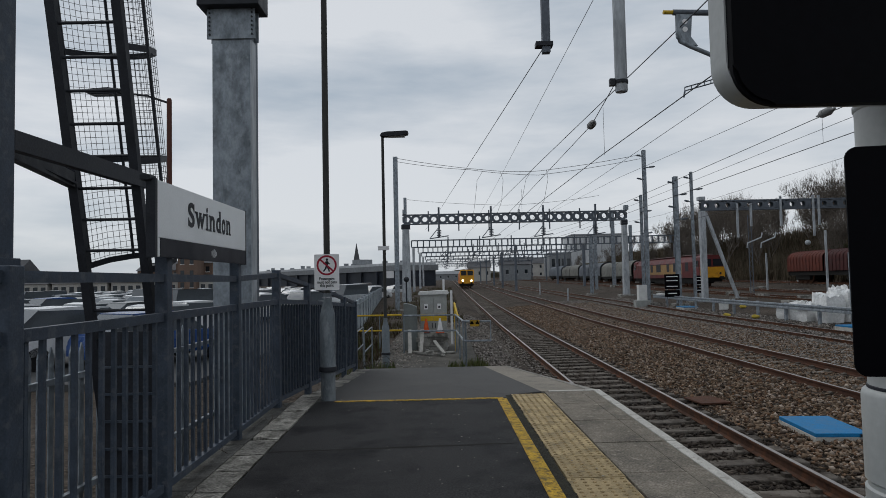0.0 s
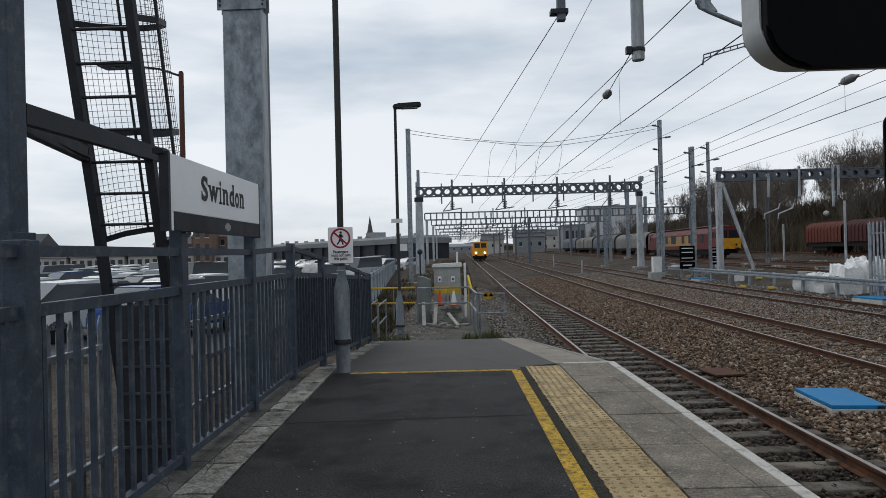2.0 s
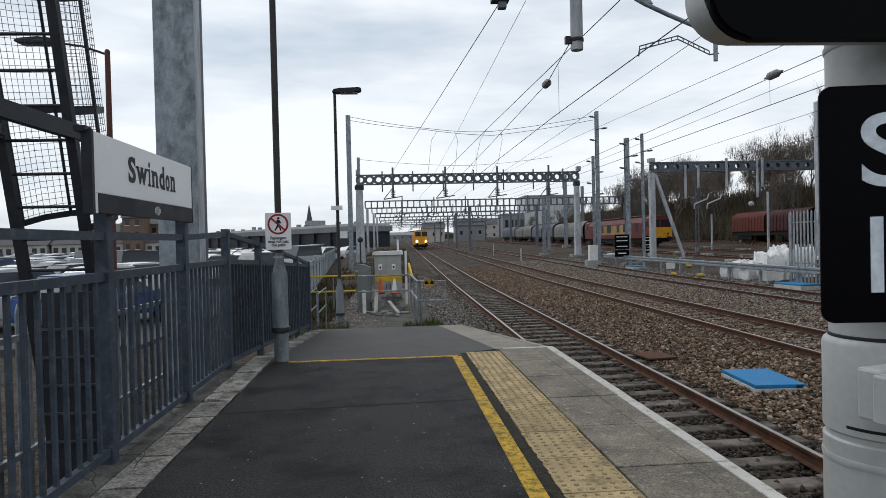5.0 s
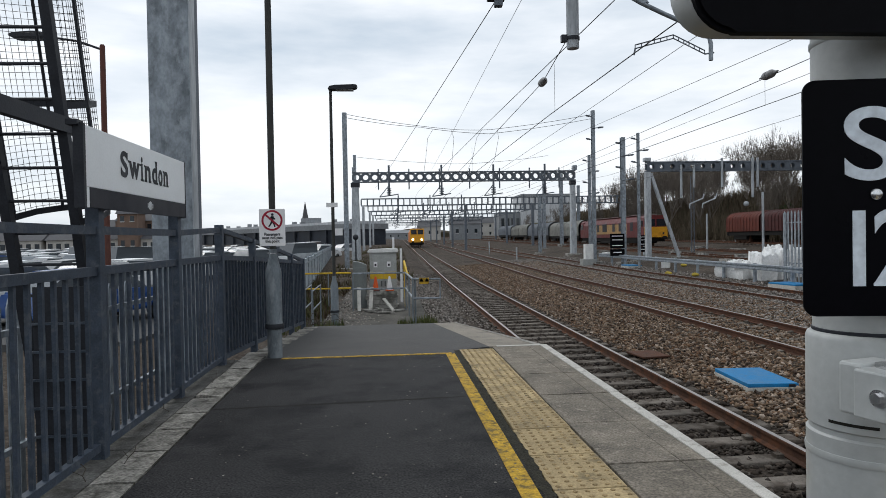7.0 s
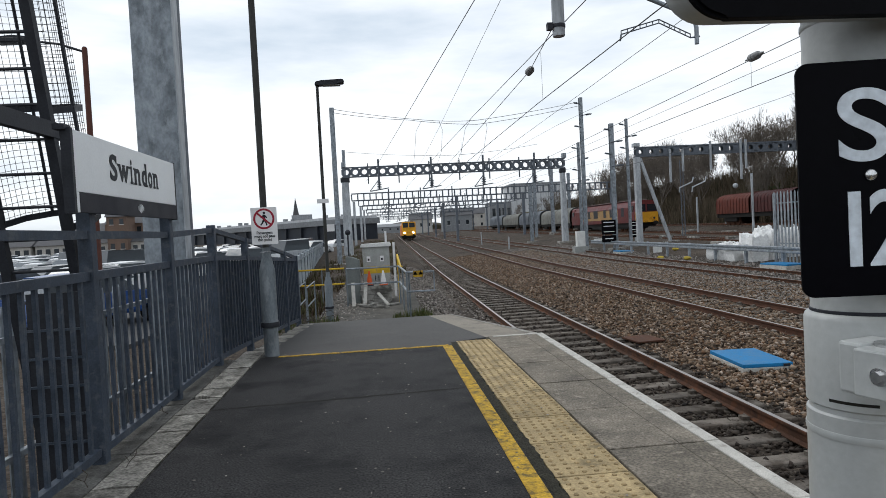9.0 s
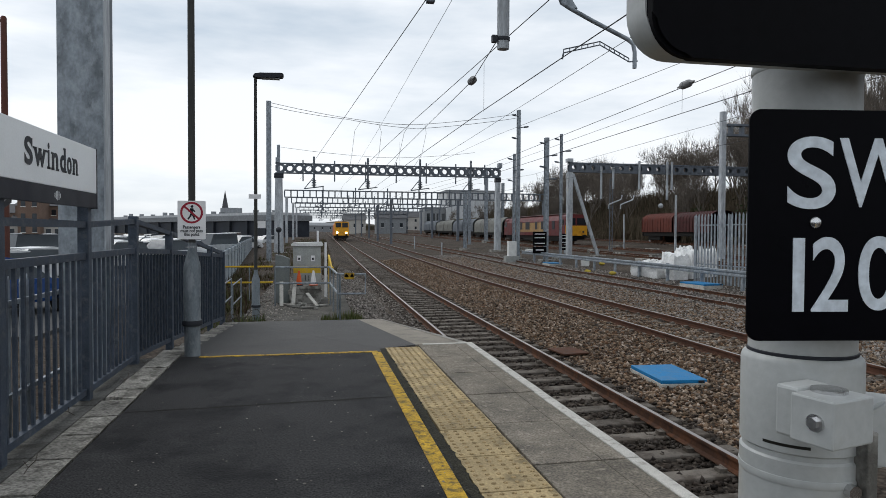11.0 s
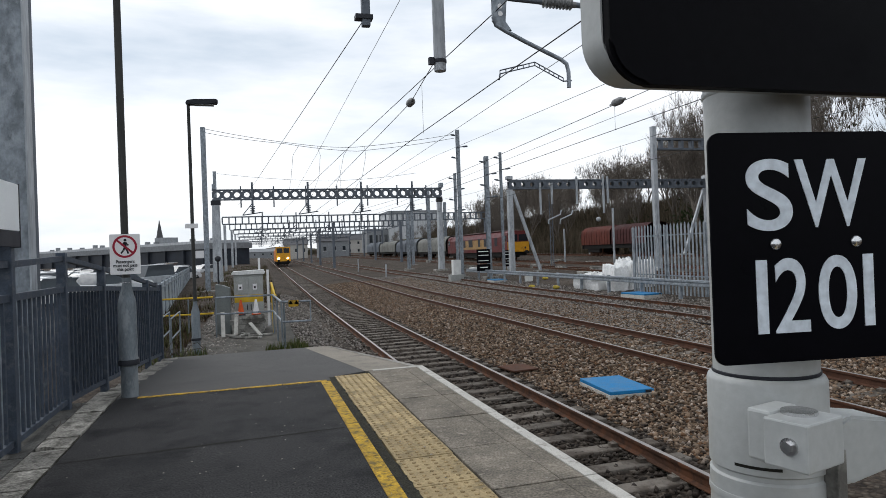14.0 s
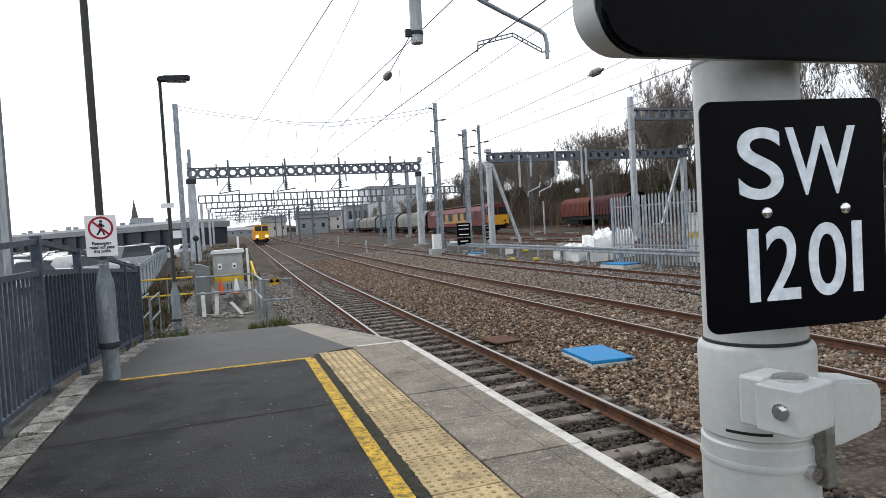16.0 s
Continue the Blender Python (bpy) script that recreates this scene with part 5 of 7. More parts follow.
# ---- barrier, palisade and bags ----
def build_barrier():
    root = thing("crash_barrier", "galvanised corrugated crash barrier on short steel posts", "barrier")
    X0 = 16.7
    outline = [(0, 0), (0.05, 0.03), (0.05, 0.09), (0.0, 0.13), (0.0, 0.18), (0.05, 0.22), (0.05, 0.28), (0.0, 0.31), (0.012, 0.315), (0.065, 0.29), (0.065, 0.21), (0.018, 0.175), (0.018, 0.135), (0.065, 0.10), (0.065, 0.02), (0.012, -0.005)]
    y = 8.0
    while y < 46:
        bm = bmesh.new()
        prism(bm, outline, Matrix(((-1, 0, 0, X0), (0, 0, 2.695, y), (0, 0.8, 0, -0.14), (0, 0, 0, 1))))
        part("beam", bm, M_GALV, root)
        boxpart("post", M_GALV, root, X0 + 0.002, X0 + 0.11, y - 0.07, y + 0.07, -0.95, 0.14, bevel=0.006)
        y += 2.7


build_barrier()


def build_palisade():
    root = thing("palisade_fence", "tall galvanised palisade security fence behind the crash barrier", "fence")
    X0, zb, zt = 17.57, -0.62, 2.37
    bm = bmesh.new()
    w = 0.055
    prism(bm, [(-w, 0), (-w, zt - zb - 0.10), (0, zt - zb), (w, zt - zb - 0.10), (w, 0)], Matrix(((0, 0, 0.012, 0), (1, 0, 0, 0), (0, 1, 0, 0), (0, 0, 0, 1))))
    pale = part("pale", bm, M_GALV, root)
    n = 0
    y = 25.93
    while y > 8.2:
        ob = pale if n == 0 else new("pale", pale.data)
        ob.parent = root
        ob.matrix_basis = pose(X0 - 0.03, y, zb + 0.01 * math.sin(n * 1.7), 0, 0, 1.5 * math.sin(n * 2.3))
        y -= 0.235
        n += 1
    for z in (0.15, 1.85):
        boxpart("rail", M_GALV, root, X0 - 0.012, X0 + 0.03, 8.1, 26.0, z, z + 0.05)
    for k in range(8):
        boxpart("post", M_GALV, root, X0 + 0.032, X0 + 0.13, 8.6 + k * 2.5 - 0.05, 8.6 + k * 2.5 + 0.05, -0.9, 2.3)
    b = thing("relay_cabinet", "pale cabinet with yellow stripe behind the palisade fence", "cabinet", (18.6, 20.9, -0.62))
    boxpart("body", M_CABINETW, b, 0, 0.7, 0, 1.1, 0, 2.0, bevel=0.01)
    boxpart("yellow_stripe", M_SAFETYYELLOW, b, -0.006, -0.001, 0, 1.1, 1.05, 1.3)
    boxpart("lid", M_CABINETW, b, -0.05, 0.75, -0.05, 1.15, 2.002, 2.06, bevel=0.008)


build_palisade()


def build_bags():
    rnd = random.Random(11)
    spots = [(17.2, 28.3, 0.75), (18.1, 27.3, 1.25), (17.4, 27.2, 1.1), (18.5, 28.4, 1.4), (17.3, 29.3, 0.8), (18.4, 29.5, 1.1), (19.2, 27.6, 1.35), (17.25, 30.2, 0.6)]
    for x, y, h in spots:
        root = thing("bulk_bag", "crumpled white woven bulk bag of stone behind the barrier", "bulk bag", (x, y, ground_z(x) - 0.03), rnd.uniform(-30, 30), "white bulk bags")
        bm = bmesh.new()
        bmesh.ops.create_cube(bm, size=1.0)
        bmesh.ops.subdivide_edges(bm, edges=list(bm.edges), cuts=9, use_grid_fill=True)
        off = rnd.uniform(0, 50)
        for v in bm.verts:
            p = v.co.copy()
            k = 1.0 - 0.14 * abs(p.z * 2) ** 2
            nz = noise.noise(p * 2.6 + Vector((off, 0, 0))) + 0.55 * noise.noise(p * 7.0 + Vector((0, off, 0)))
            v.co = Vector((p.x * 0.82 * k, p.y * 0.82 * k, (p.z + 0.5) * h)) * (1 + 0.10 * nz)
            v.co.z = max(0.0, v.co.z + (0.09 * nz if p.z > 0.4 else 0))
        part("sack", bm, M_BAG, root, smooth=True)
        for s in (-0.25, 0.25):
            bm = bmesh.new()
            chain(bm, [(s, -0.2, h * 0.93), (s * 0.9, -0.1, h * 1.1), (s * 0.8, 0.1, h * 1.08), (s, 0.2, h * 0.93)], 0.02, 5)
            part("lifting_loop", bm, M_BAG, root)
    for x, y in ((15.7, 33.5), (18.6, 38.0), (16.2, 31.4)):
        root = thing("yellow_sack", "small yellow sack lying beside the track", "sack", (x, y, ground_z(x)), group="yellow sacks")
        bm = bmesh.new()
        bmesh.ops.create_icosphere(bm, subdivisions=3, radius=0.15)
        for v in bm.verts:
            v.co = Vector((v.co.x * 1.3, v.co.y, max(0, v.co.z * 0.7 + 0.15))) * (1 + 0.2 * noise.noise(v.co * 5))
        part("bag", bm, M_SACK, root, smooth=True)


build_bags()


# ---- overhead line structures ----
def holed_beam(root, x0, x1, y, z0, z1, n, depth=0.5, material=None):
    """Boom with flanges and a web pierced by a row of hexagonal holes."""
    material = material or M_GALV_DULL
    for nm, za, zb in (("bottom_flange", z0, z0 + 0.10), ("top_flange", z1 - 0.10, z1)):
        boxpart(nm, material, root, x0, x1, y - depth / 2, y + depth / 2, za, zb)
    bm = bmesh.new()
    w, h = (x1 - x0) / n, (z1 - z0) - 0.2
    zc = (z0 + z1) / 2
    for k in range(n):
        cx = x0 + w * (k + 0.5)
        m = 12
        r = min(w, h) * 0.33
        for yy in (y - depth / 2 + 0.03, y + depth / 2 - 0.03):
            inner, outer = [], []
            for j in range(m):
                a = 2 * math.pi * j / m
                c, s = math.cos(a), math.sin(a)
                t = min(w / 2 / max(abs(c), 1e-6), h / 2 / max(abs(s), 1e-6))
                inner.append(bm.verts.new((cx + r * c, yy, zc + r * s)))
                outer.append(bm.verts.new((cx + t * c, yy, zc + t * s)))
            for j in range(m):
                bm.faces.new((inner[j], inner[(j + 1) % m], outer[(j + 1) % m], outer[j]))
    web = part("web", bm, material, root)
    web["kind"] = "stuff"


def build_portal():
    root = thing("overhead_portal", "grey steel portal gantry with holed boom spanning the tracks", "gantry")
    y = 61.6
    holed_beam(root, -3.0, 18.55, y, 6.9, 7.88, 25)
    for x, zb in ((-2.7, -0.7), (18.3, -0.45)):
        bm = bmesh.new()
        w = 0.42 if x < 0 else 0.27
        a = [(-w, -0.3), (w, -0.3), (w, 0.3), (-w, 0.3)]
        lo = [bm.verts.new((x + u * 1.05, y + v, zb)) for u, v in a]
        hi = [bm.verts.new((x + u * 0.75, y + v, 6.45)) for u, v in a]
        for k in range(4):
            bm.faces.new((lo[k], lo[(k + 1) % 4], hi[(k + 1) % 4], hi[k]))
        bm.faces.new(lo)
        bm.faces.new(hi)
        part("column", bm, M_GALV_NEW, root)
        boxpart("column_head", M_DARK, root, x - w, x + w, y - 0.32, y + 0.32, 6.47, 6.88, bevel=0.02)
        boxpart("base_block", M_KERB, root, x - 0.7, x + 0.7, y - 0.6, y + 0.6, zb - 0.5, zb + 0.25, bevel=0.02)
    for x in (-2.8, 18.5):
        boxpart("cap_plate", M_GALV, root, x - 0.18, x + 0.18, y - 0.3, y + 0.3, 7.9, 8.35)
    for k in range(4):
        x = -1.2 + 5.0 * k + 1.7
        bm = bmesh.new()
        rod(bm, (x, y - 0.3, 8.5), (x, y - 0.3, 5.6), 0.10, 8)
        for j in range(4):
            rod(bm, (x, y - 0.3, 5.75 + j * 0.16), (x, y - 0.3, 5.82 + j * 0.16), 0.22, 10)
        rod(bm, (x - 0.9, y - 0.3, 5.5), (x + 0.9, y - 0.3, 5.75), 0.05, 6)
        rod(bm, (x - 0.9, y - 0.3, 5.5), (x, y - 0.3, 6.6), 0.04, 6)
        part("drop_arm", bm, M_GALV_DULL, root, "drop arm with insulators")
    for k in range(7):
        x = -0.5 + 2.9 * k
        boxpart("hanger_plate", M_GALV_DULL, root, x - 0.06, x + 0.06, y - 0.31, y - 0.255, 6.2, 8.15)


build_portal()


def build_right_portal():
    root = thing("sidings_portal", "pale steel portal with braced legs and holed boom over the sidings", "gantry")
    y = 47.3
    holed_beam(root, 20.0, 38.9, y, 6.22, 6.98, 24, 0.45)
    for x, s, zb in ((20.1, 1, -0.55), (38.3, -1, 0.3)):
        boxpart("column", M_GALV_NEW, root, x - 0.19, x + 0.19, y - 0.22, y + 0.22, zb, 6.2, bevel=0.02)
        boxpart("cap", M_GALV_NEW, root, x - 0.26, x + 0.2, y - 0.26, y + 0.26, 6.99, 7.27, bevel=0.02)
        bm = bmesh.new()
        rod(bm, (x + 0.25 * s, y, 6.1), (x + 2.45 * s, y, zb + 0.15), 0.15, 4)
        part("brace", bm, M_GALV_NEW, root, "raking brace leg")
        boxpart("brace_foot", M_KERB, root, x + 2.45 * s - 0.5, x + 2.45 * s + 0.5, y - 0.4, y + 0.4, zb - 0.3, zb + 0.32, bevel=0.03)
    for x in (22.6, 23.6, 25.8, 28.2, 28.6):
        rodpart("drop_tube", M_GALV_NEW, root, (x, y - 0.26, 7.2 if x > 25 else 6.7), (x, y - 0.26, 4.2 if x in (22.6, 28.2) else 5.0), 0.09, 8)
    for x in (23.4, 24.4):
        bm = bmesh.new()
        chain(bm, [(x + 0.9, y - 0.4, 4.5), (x + 0.8, y - 0.4, 4.15), (x - 0.2, y - 0.4, 3.75), (x - 0.25, y - 0.4, 3.4)], 0.05, 6)
        part("registration_arm", bm, M_GALV_NEW, root)
    bm = bmesh.new()
    bmesh.ops.create_icosphere(bm, subdivisions=2, radius=0.2, matrix=Matrix.Translation((27.6, y - 0.4, 3.7)))
    part("insulator", bm, M_GALV_NEW, root, smooth=True)
    mast = thing("lattice_mast", "slim dark lattice mast among the sidings", "mast", (25.8, 52, -0.1))
    for dx in (-0.13, 0.13):
        rodpart("leg", M_GALV_DULL, mast, (dx, 0, 0), (dx, 0, 6.4), 0.035, 6)
    bm = bmesh.new()
    for k in range(16):
        s = 1 if k % 2 else -1
        rod(bm, (0.13 * s, 0, 0.4 * k), (-0.13 * s, 0, 0.4 * k + 0.4), 0.02, 4)
    part("lacing", bm, M_GALV_DULL, mast)
    tall = thing("boom_mast", "pale galvanised mast with lattice boom over the sidings", "mast", (28.3, 40, -0.35))
    boxpart("column", M_GALV_NEW, tall, -0.17, 0.17, -0.17, 0.17, 0, 10.25, bevel=0.02)
    for z in (8.65, 9.35):
        boxpart("boom_chord", M_GALV_DULL, tall, 0.23, 12.0, -0.2, 0.2, z - 0.07, z + 0.07)
    for k in range(14):
        boxpart("boom_strut", M_GALV_DULL, tall, 0.5 + k * 0.85, 0.68 + k * 0.85, -0.18, 0.18, 8.73, 9.27)


build_right_portal()


def build_far_gantries():
    for y, x0, x1, n, top in ((100, -4.2, 37, 44, 7.75), (124, -4.2, 30, 36, 7.9), (150, -4.5, 29, 30, 8.1), (178, -4.5, 29, 26, 8.2), (208, -5, 29, 22, 8.4), (245, -5, 30, 20, 8.7), (290, -5, 30, 16, 9.0), (340, -6, 30, 14, 9.6)):
        root = thing("overhead_portal", "far grey steel portal gantry across the tracks", "gantry", group="far portal gantries")
        z1, z0 = top, top - 1.05
        for z in (z0, z1):
            boxpart("chord", M_GALV_DULL, root, x0, x1, y - 0.25, y + 0.25, z - 0.08, z + 0.08)
        bm = bmesh.new()
        for k in range(n + 1):
            x = x0 + (x1 - x0) * k / n
            box(bm, x - 0.09, x + 0.09, y - 0.22, y + 0.22, z0 + 0.08, z1 - 0.08)
        part("lattice_web", bm, M_GALV_DULL, root)["kind"] = "stuff"
        cols = [x0 + 0.3, x1 - 0.3] + ([11.9, 22.5] if y < 130 else [12.2])
        for x in cols:
            boxpart("column", M_GALV_NEW if x < 0 else M_GALV_DULL, root, x - 0.19, x + 0.19, y - 0.2, y + 0.2, ground_z(x) + rise(y) - 0.2, z0 - 0.13)
        for k in range(5):
            x = 1.5 + k * 4.9
            bm = bmesh.new()
            rod(bm, (x, y - 0.3, z1 + 0.5), (x, y - 0.3, z0 - 1.2), 0.10, 6)
            rod(bm, (x - 1.1, y - 0.3, z0 - 1.4), (x + 1.1, y - 0.3, z0 - 0.9), 0.05, 5)
            rod(bm, (x - 1.1, y - 0.3, z0 - 1.4), (x + 0.1, y - 0.3, z0 - 0.2), 0.05, 5)
            part("drop_arm", bm, M_GALV_DULL, root)


build_far_gantries()


def build_mast(at, height, w, label, pale=False, arm=0):
    root = thing("line_mast", label, "mast", at, group="overhead line masts")
    m = M_GALV_NEW if pale else M_GALV
    bm = bmesh.new()
    box(bm, -w, w, -w, -w * 0.75, 0, height)
    box(bm, -w, w, w * 0.75, w, 0, height)
    box(bm, -w * 0.14, w * 0.14, -w * 0.75, w * 0.75, 0, height)
    part("column", bm, m, root)
    boxpart("base_block", M_KERB, root, -0.5, 0.5, -0.5, 0.5, -0.6, 0.18, bevel=0.02)
    if arm:
        for k in range(arm):
            z = height - 0.5 - k * 0.85
            bm = bmesh.new()
            rod(bm, (-0.1, -w - 0.06, z), (0.75 if k % 2 else -0.6, -w - 0.06, z + 0.1), 0.035, 6)
            for j in range(4):
                t = 0.5 + 0.12 * j
                x = (0.75 if k % 2 else -0.6) * t
                rod(bm, (x - 0.02, -w - 0.06, z + 0.1 * t), (x + 0.02, -w - 0.06, z + 0.1 * t + 0.01), 0.075, 8)
            part("side_arm", bm, M_GALV_DULL, root, "side arm with ribbed insulator")
    return root


build_mast((-2.47, 46.6, -0.75), 11.36, 0.16, "tall grey steel mast carrying span wires")
build_mast((15.73, 46.6, -0.62), 11.34, 0.125, "tall grey steel mast carrying span wires beside the third track", arm=3)
build_mast((15.0 + 1.3, 49.5, -0.5), 8.3, 0.10, "grey steel mast with side insulators", arm=4)
build_mast((17.2, 44.5, -0.6), 9.0, 0.15, "stout grey steel mast with side insulators", pale=False, arm=4)
build_mast((-3.0, 66, -0.5), 10.6, 0.15, "grey steel mast beyond the first portal")
build_mast((20.2, 82, -0.2), 9.9, 0.17, "stout grey steel mast beyond the first portal")
build_mast((16.9, 70, -0.4), 6.5, 0.17, "grey steel mast beside the sidings")
build_mast((18.9, 46.0, -0.55), 9.5, 0.09, "slim grey mast with wire brackets", arm=3)
build_mast((24.0, 88, 0.2), 10.0, 0.22, "broad dark mast among the sidings")
build_mast((31.0, 104, 0.3), 9.5, 0.22, "broad dark mast among the sidings")


def build_signs():
    for (x, y), s in (((16.55, 44.0), 0.78), ((20.4, 49.0), 0.66)):
        root = thing("indicator_board", "black indicator boards with pale bars on twin posts", "sign", (x, y, ground_z(x)), group="indicator boards")
        for dx in (-0.42, 0.42):
            rodpart("post", M_GALV, root, (dx * s, 0.05, -0.1), (dx * s, 0.05, 2.1 * s), 0.045, 8)
        for z0, z1 in ((1.65, 2.95), (0.95, 1.55)):
            b = boxpart("board", M_PLATE, root, -0.66 * s, 0.66 * s, -0.05, 0.0, z0 * s, z1 * s, bevel=0.01)
            if z1 > 2:
                for zz in (1.85, 2.35, 2.7):
                    boxpart("pale_bar", M_SIGNWHITE, b, -0.5 * s, 0.5 * s, -0.056, -0.052, zz * s, (zz + 0.07) * s)
            else:
                boxpart("pale_bar", M_SIGNWHITE, b, -0.38 * s, 0.38 * s, -0.056, -0.052, 1.22 * s, 1.31 * s)
    root = thing("relay_cabinet", "white trackside relay cabinet at the mast foot", "cabinet", (15.15, 46.2, -0.68))
    boxpart("body", M_CABINETW, root, -0.3, 0.3, -0.25, 0.25, 0, 1.55, bevel=0.01)
    boxpart("base", M_CABINET, root, -0.55, 0.45, -0.4, 0.3, -0.1, 0.45, bevel=0.01)
    rnd = random.Random(21)
    for k in range(16):
        x, y = rnd.uniform(17.4, 33), rnd.uniform(36, 66)
        root = thing("concrete_block", "pale concrete block lying among the sidings", "block", (x, y, ground_z(x) + rise(y)), rnd.uniform(0, 90), "concrete blocks")
        boxpart("slab", M_KERB if k % 3 else M_CABINETW, root, -0.6, 0.6, -0.25, 0.25, -0.05, rnd.uniform(0.15, 0.45), bevel=0.02)
    for x, y, h in ((27.2, 44, 4.6), (29.5, 57, 3.4), (31.0, 60, 2.9), (36, 64, 3.0), (22.0, 53, 1.6), (12.4, 78, 1.5), (12.4, 60, 1.2)):
        root = thing("marker_post", "slim pale marker post among the tracks", "post", (x, y, ground_z(x) + rise(y)), group="marker posts")
        boxpart("stake", M_GALV_NEW, root, -0.06, 0.06, -0.06, 0.06, -0.1, h, bevel=0.004)


build_signs()


# ---- overhead wires ----
def wire(name, pts, r, label, sag=0.0):
    root = thing(name, label, "wire", group="overhead wires")
    bm = bmesh.new()
    line = [Vector(pts[0])]
    for a, b in zip(pts, pts[1:]):
        a, b = Vector(a), Vector(b)
        n = 8 if sag else 1
        for k in range(1, n + 1):
            t = k / n
            line.append(a.lerp(b, t) - Vector((0, 0, 4 * sag * t * (1 - t))))
    chain(bm, line, r, 5)
    part("strand", bm, M_WIRE, root)
    return root


CW, MW = 0.0090, 0.0072
wire("contact_wire", [(4.95, -6, 4.24), (4.86, 6.7, 4.24), (4.65, 14.3, 4.24), (4.4, 40, 4.3), (4.7, 61.6, 4.6), (4.7, 124, 4.9), (4.7, 245, 5.6)], CW, "dark contact wire over the main line track")
wire("feeder_wire", [(7.2, -6, 5.46), (7.2, 40, 5.40), (7.1, 61.6, 5.7), (7.1, 150, 6.2)], MW, "thin dark wire between the first two tracks")
wire("catenary_wire", [(5.3, -4, 5.34), (4.8, 9.4, 5.34), (4.24, 21.5, 5.34), (3.2, 61.6, 5.9), (3.2, 150, 6.2)], CW, "dark catenary wire over the main line track")
wire("catenary_wire", [(4.35, 11.5, 5.14), (4.75, 15.3, 5.245), (4.75, 27.2, 5.25), (4.75, 40, 5.3)], CW, "dark anchor wire running to a drop tube")
wire("feeder_wire", [(3.02, 11.5, 5.84), (0.44, 44.8, 6.0), (-0.8, 61.6, 6.4)], CW, "dark feeder wire running away beside the line")
wire("feeder_wire", [(3.73, -3, 6.28), (3.73, 30, 6.28), (3.7, 61.6, 6.5)], MW * 0.8, "thin feeder wire running away along the line")
wire("catenary_wire", [(9.65, -6, 5.04), (9.65, 40, 5.0), (9.6, 61.6, 5.6), (9.6, 150, 6.0)], CW, "dark catenary wire over the second track")
wire("catenary_wire", [(9.65, -6, 4.70), (9.65, 40, 4.76), (9.6, 61.6, 5.1)], MW * 0.8, "thin dark wire over the second track")
wire("contact_wire", [(9.65, -6, 4.33), (9.65, 40, 4.50), (9.6, 61.6, 4.8), (9.6, 150, 5.2)], CW, "dark contact wire over the second track")
wire("catenary_wire", [(9.65, -4, 4.88), (9.65, 16.8, 5.75), (9.65, 30.8, 6.33), (9.6, 61.6, 7.0)], MW, "thin dark wire climbing above the second track")
wire("contact_wire", [(14.65, -4, 4.55), (14.65, 40, 4.55), (14.65, 61.6, 4.9), (15, 150, 5.4)], MW, "dark contact wire over the third track")
wire("catenary_wire", [(14.65, -4, 5.45), (14.65, 40, 5.3), (14.65, 61.6, 6.0)], MW, "dark catenary wire over the third track")
wire("span_wire", [(-2.3, 46.6, 10.5), (4.2, 46.6, 9.5), (8.0, 46.6, 9.35), (15.5, 46.6, 10.4)], 0.016, "slack span wire strung between tall masts", 0.08)
wire("span_wire", [(-2.3, 46.6, 10.25), (3.0, 46.6, 9.55), (8.0, 46.6, 9.05), (15.5, 46.6, 10.1)], 0.016, "slack span wire strung between tall masts", 0.08)
wire("span_wire", [(-2.8, 66, 9.9), (5.5, 66, 9.2), (10, 66, 9.2), (17.0, 66, 9.9)], 0.016, "slack span wire beyond the first portal", 0.08)
for x, dx in ((3.9, 0.35), (5.2, -0.3), (7.5, 0.3), (8.6, -0.25)):
    wire("jumper_wire", [(x, 46.6, 9.4), (x - dx, 47.6, 8.9), (x - dx * 1.2, 50, 7.6), (x - dx, 58, 6.6)], 0.012, "curved jumper wire hanging from the span wire")
for x, z0, z1, y in ((4.72, 4.24, 5.34, 14.0), (9.65, 4.39, 5.02, 14.0), (9.65, 4.39, 5.02, 22), (14.65, 4.55, 5.4, 22), (9.65, 4.39, 5.02, 32), (14.65, 4.55, 5.4, 34), (4.5, 4.26, 5.45, 28)):
    wire("dropper_wire", [(x, y, z0), (x, y, z1)], 0.004, "thin vertical dropper between overhead wires")


def build_insulator(at, along, label):
    root = thing("section_insulator", label, "insulator", at, group="wire insulators")
    bm = bmesh.new()
    lathe(bm, [(0.02, -0.36), (0.035, -0.30), (0.03, -0.24), (0.075, -0.18), (0.092, -0.13), (0.092, -0.02), (0.07, 0.0), (0.092, 0.02), (0.092, 0.13), (0.075, 0.18), (0.03, 0.24), (0.02, 0.36)], 16)
    q = Vector(along).to_track_quat("Z", "Y").to_matrix().to_4x4()
    bmesh.ops.transform(bm, matrix=q, verts=bm.verts)
    part("body", bm, M_INSUL, root, smooth=True)


build_insulator((4.75, 15.3, 5.245), (0.0, 1, 0.01), "grey ribbed insulator hanging in the catenary wire")
build_insulator((9.62, 13.8, 5.05), (0, 1, 0), "grey ribbed insulator in the second track's catenary wire")


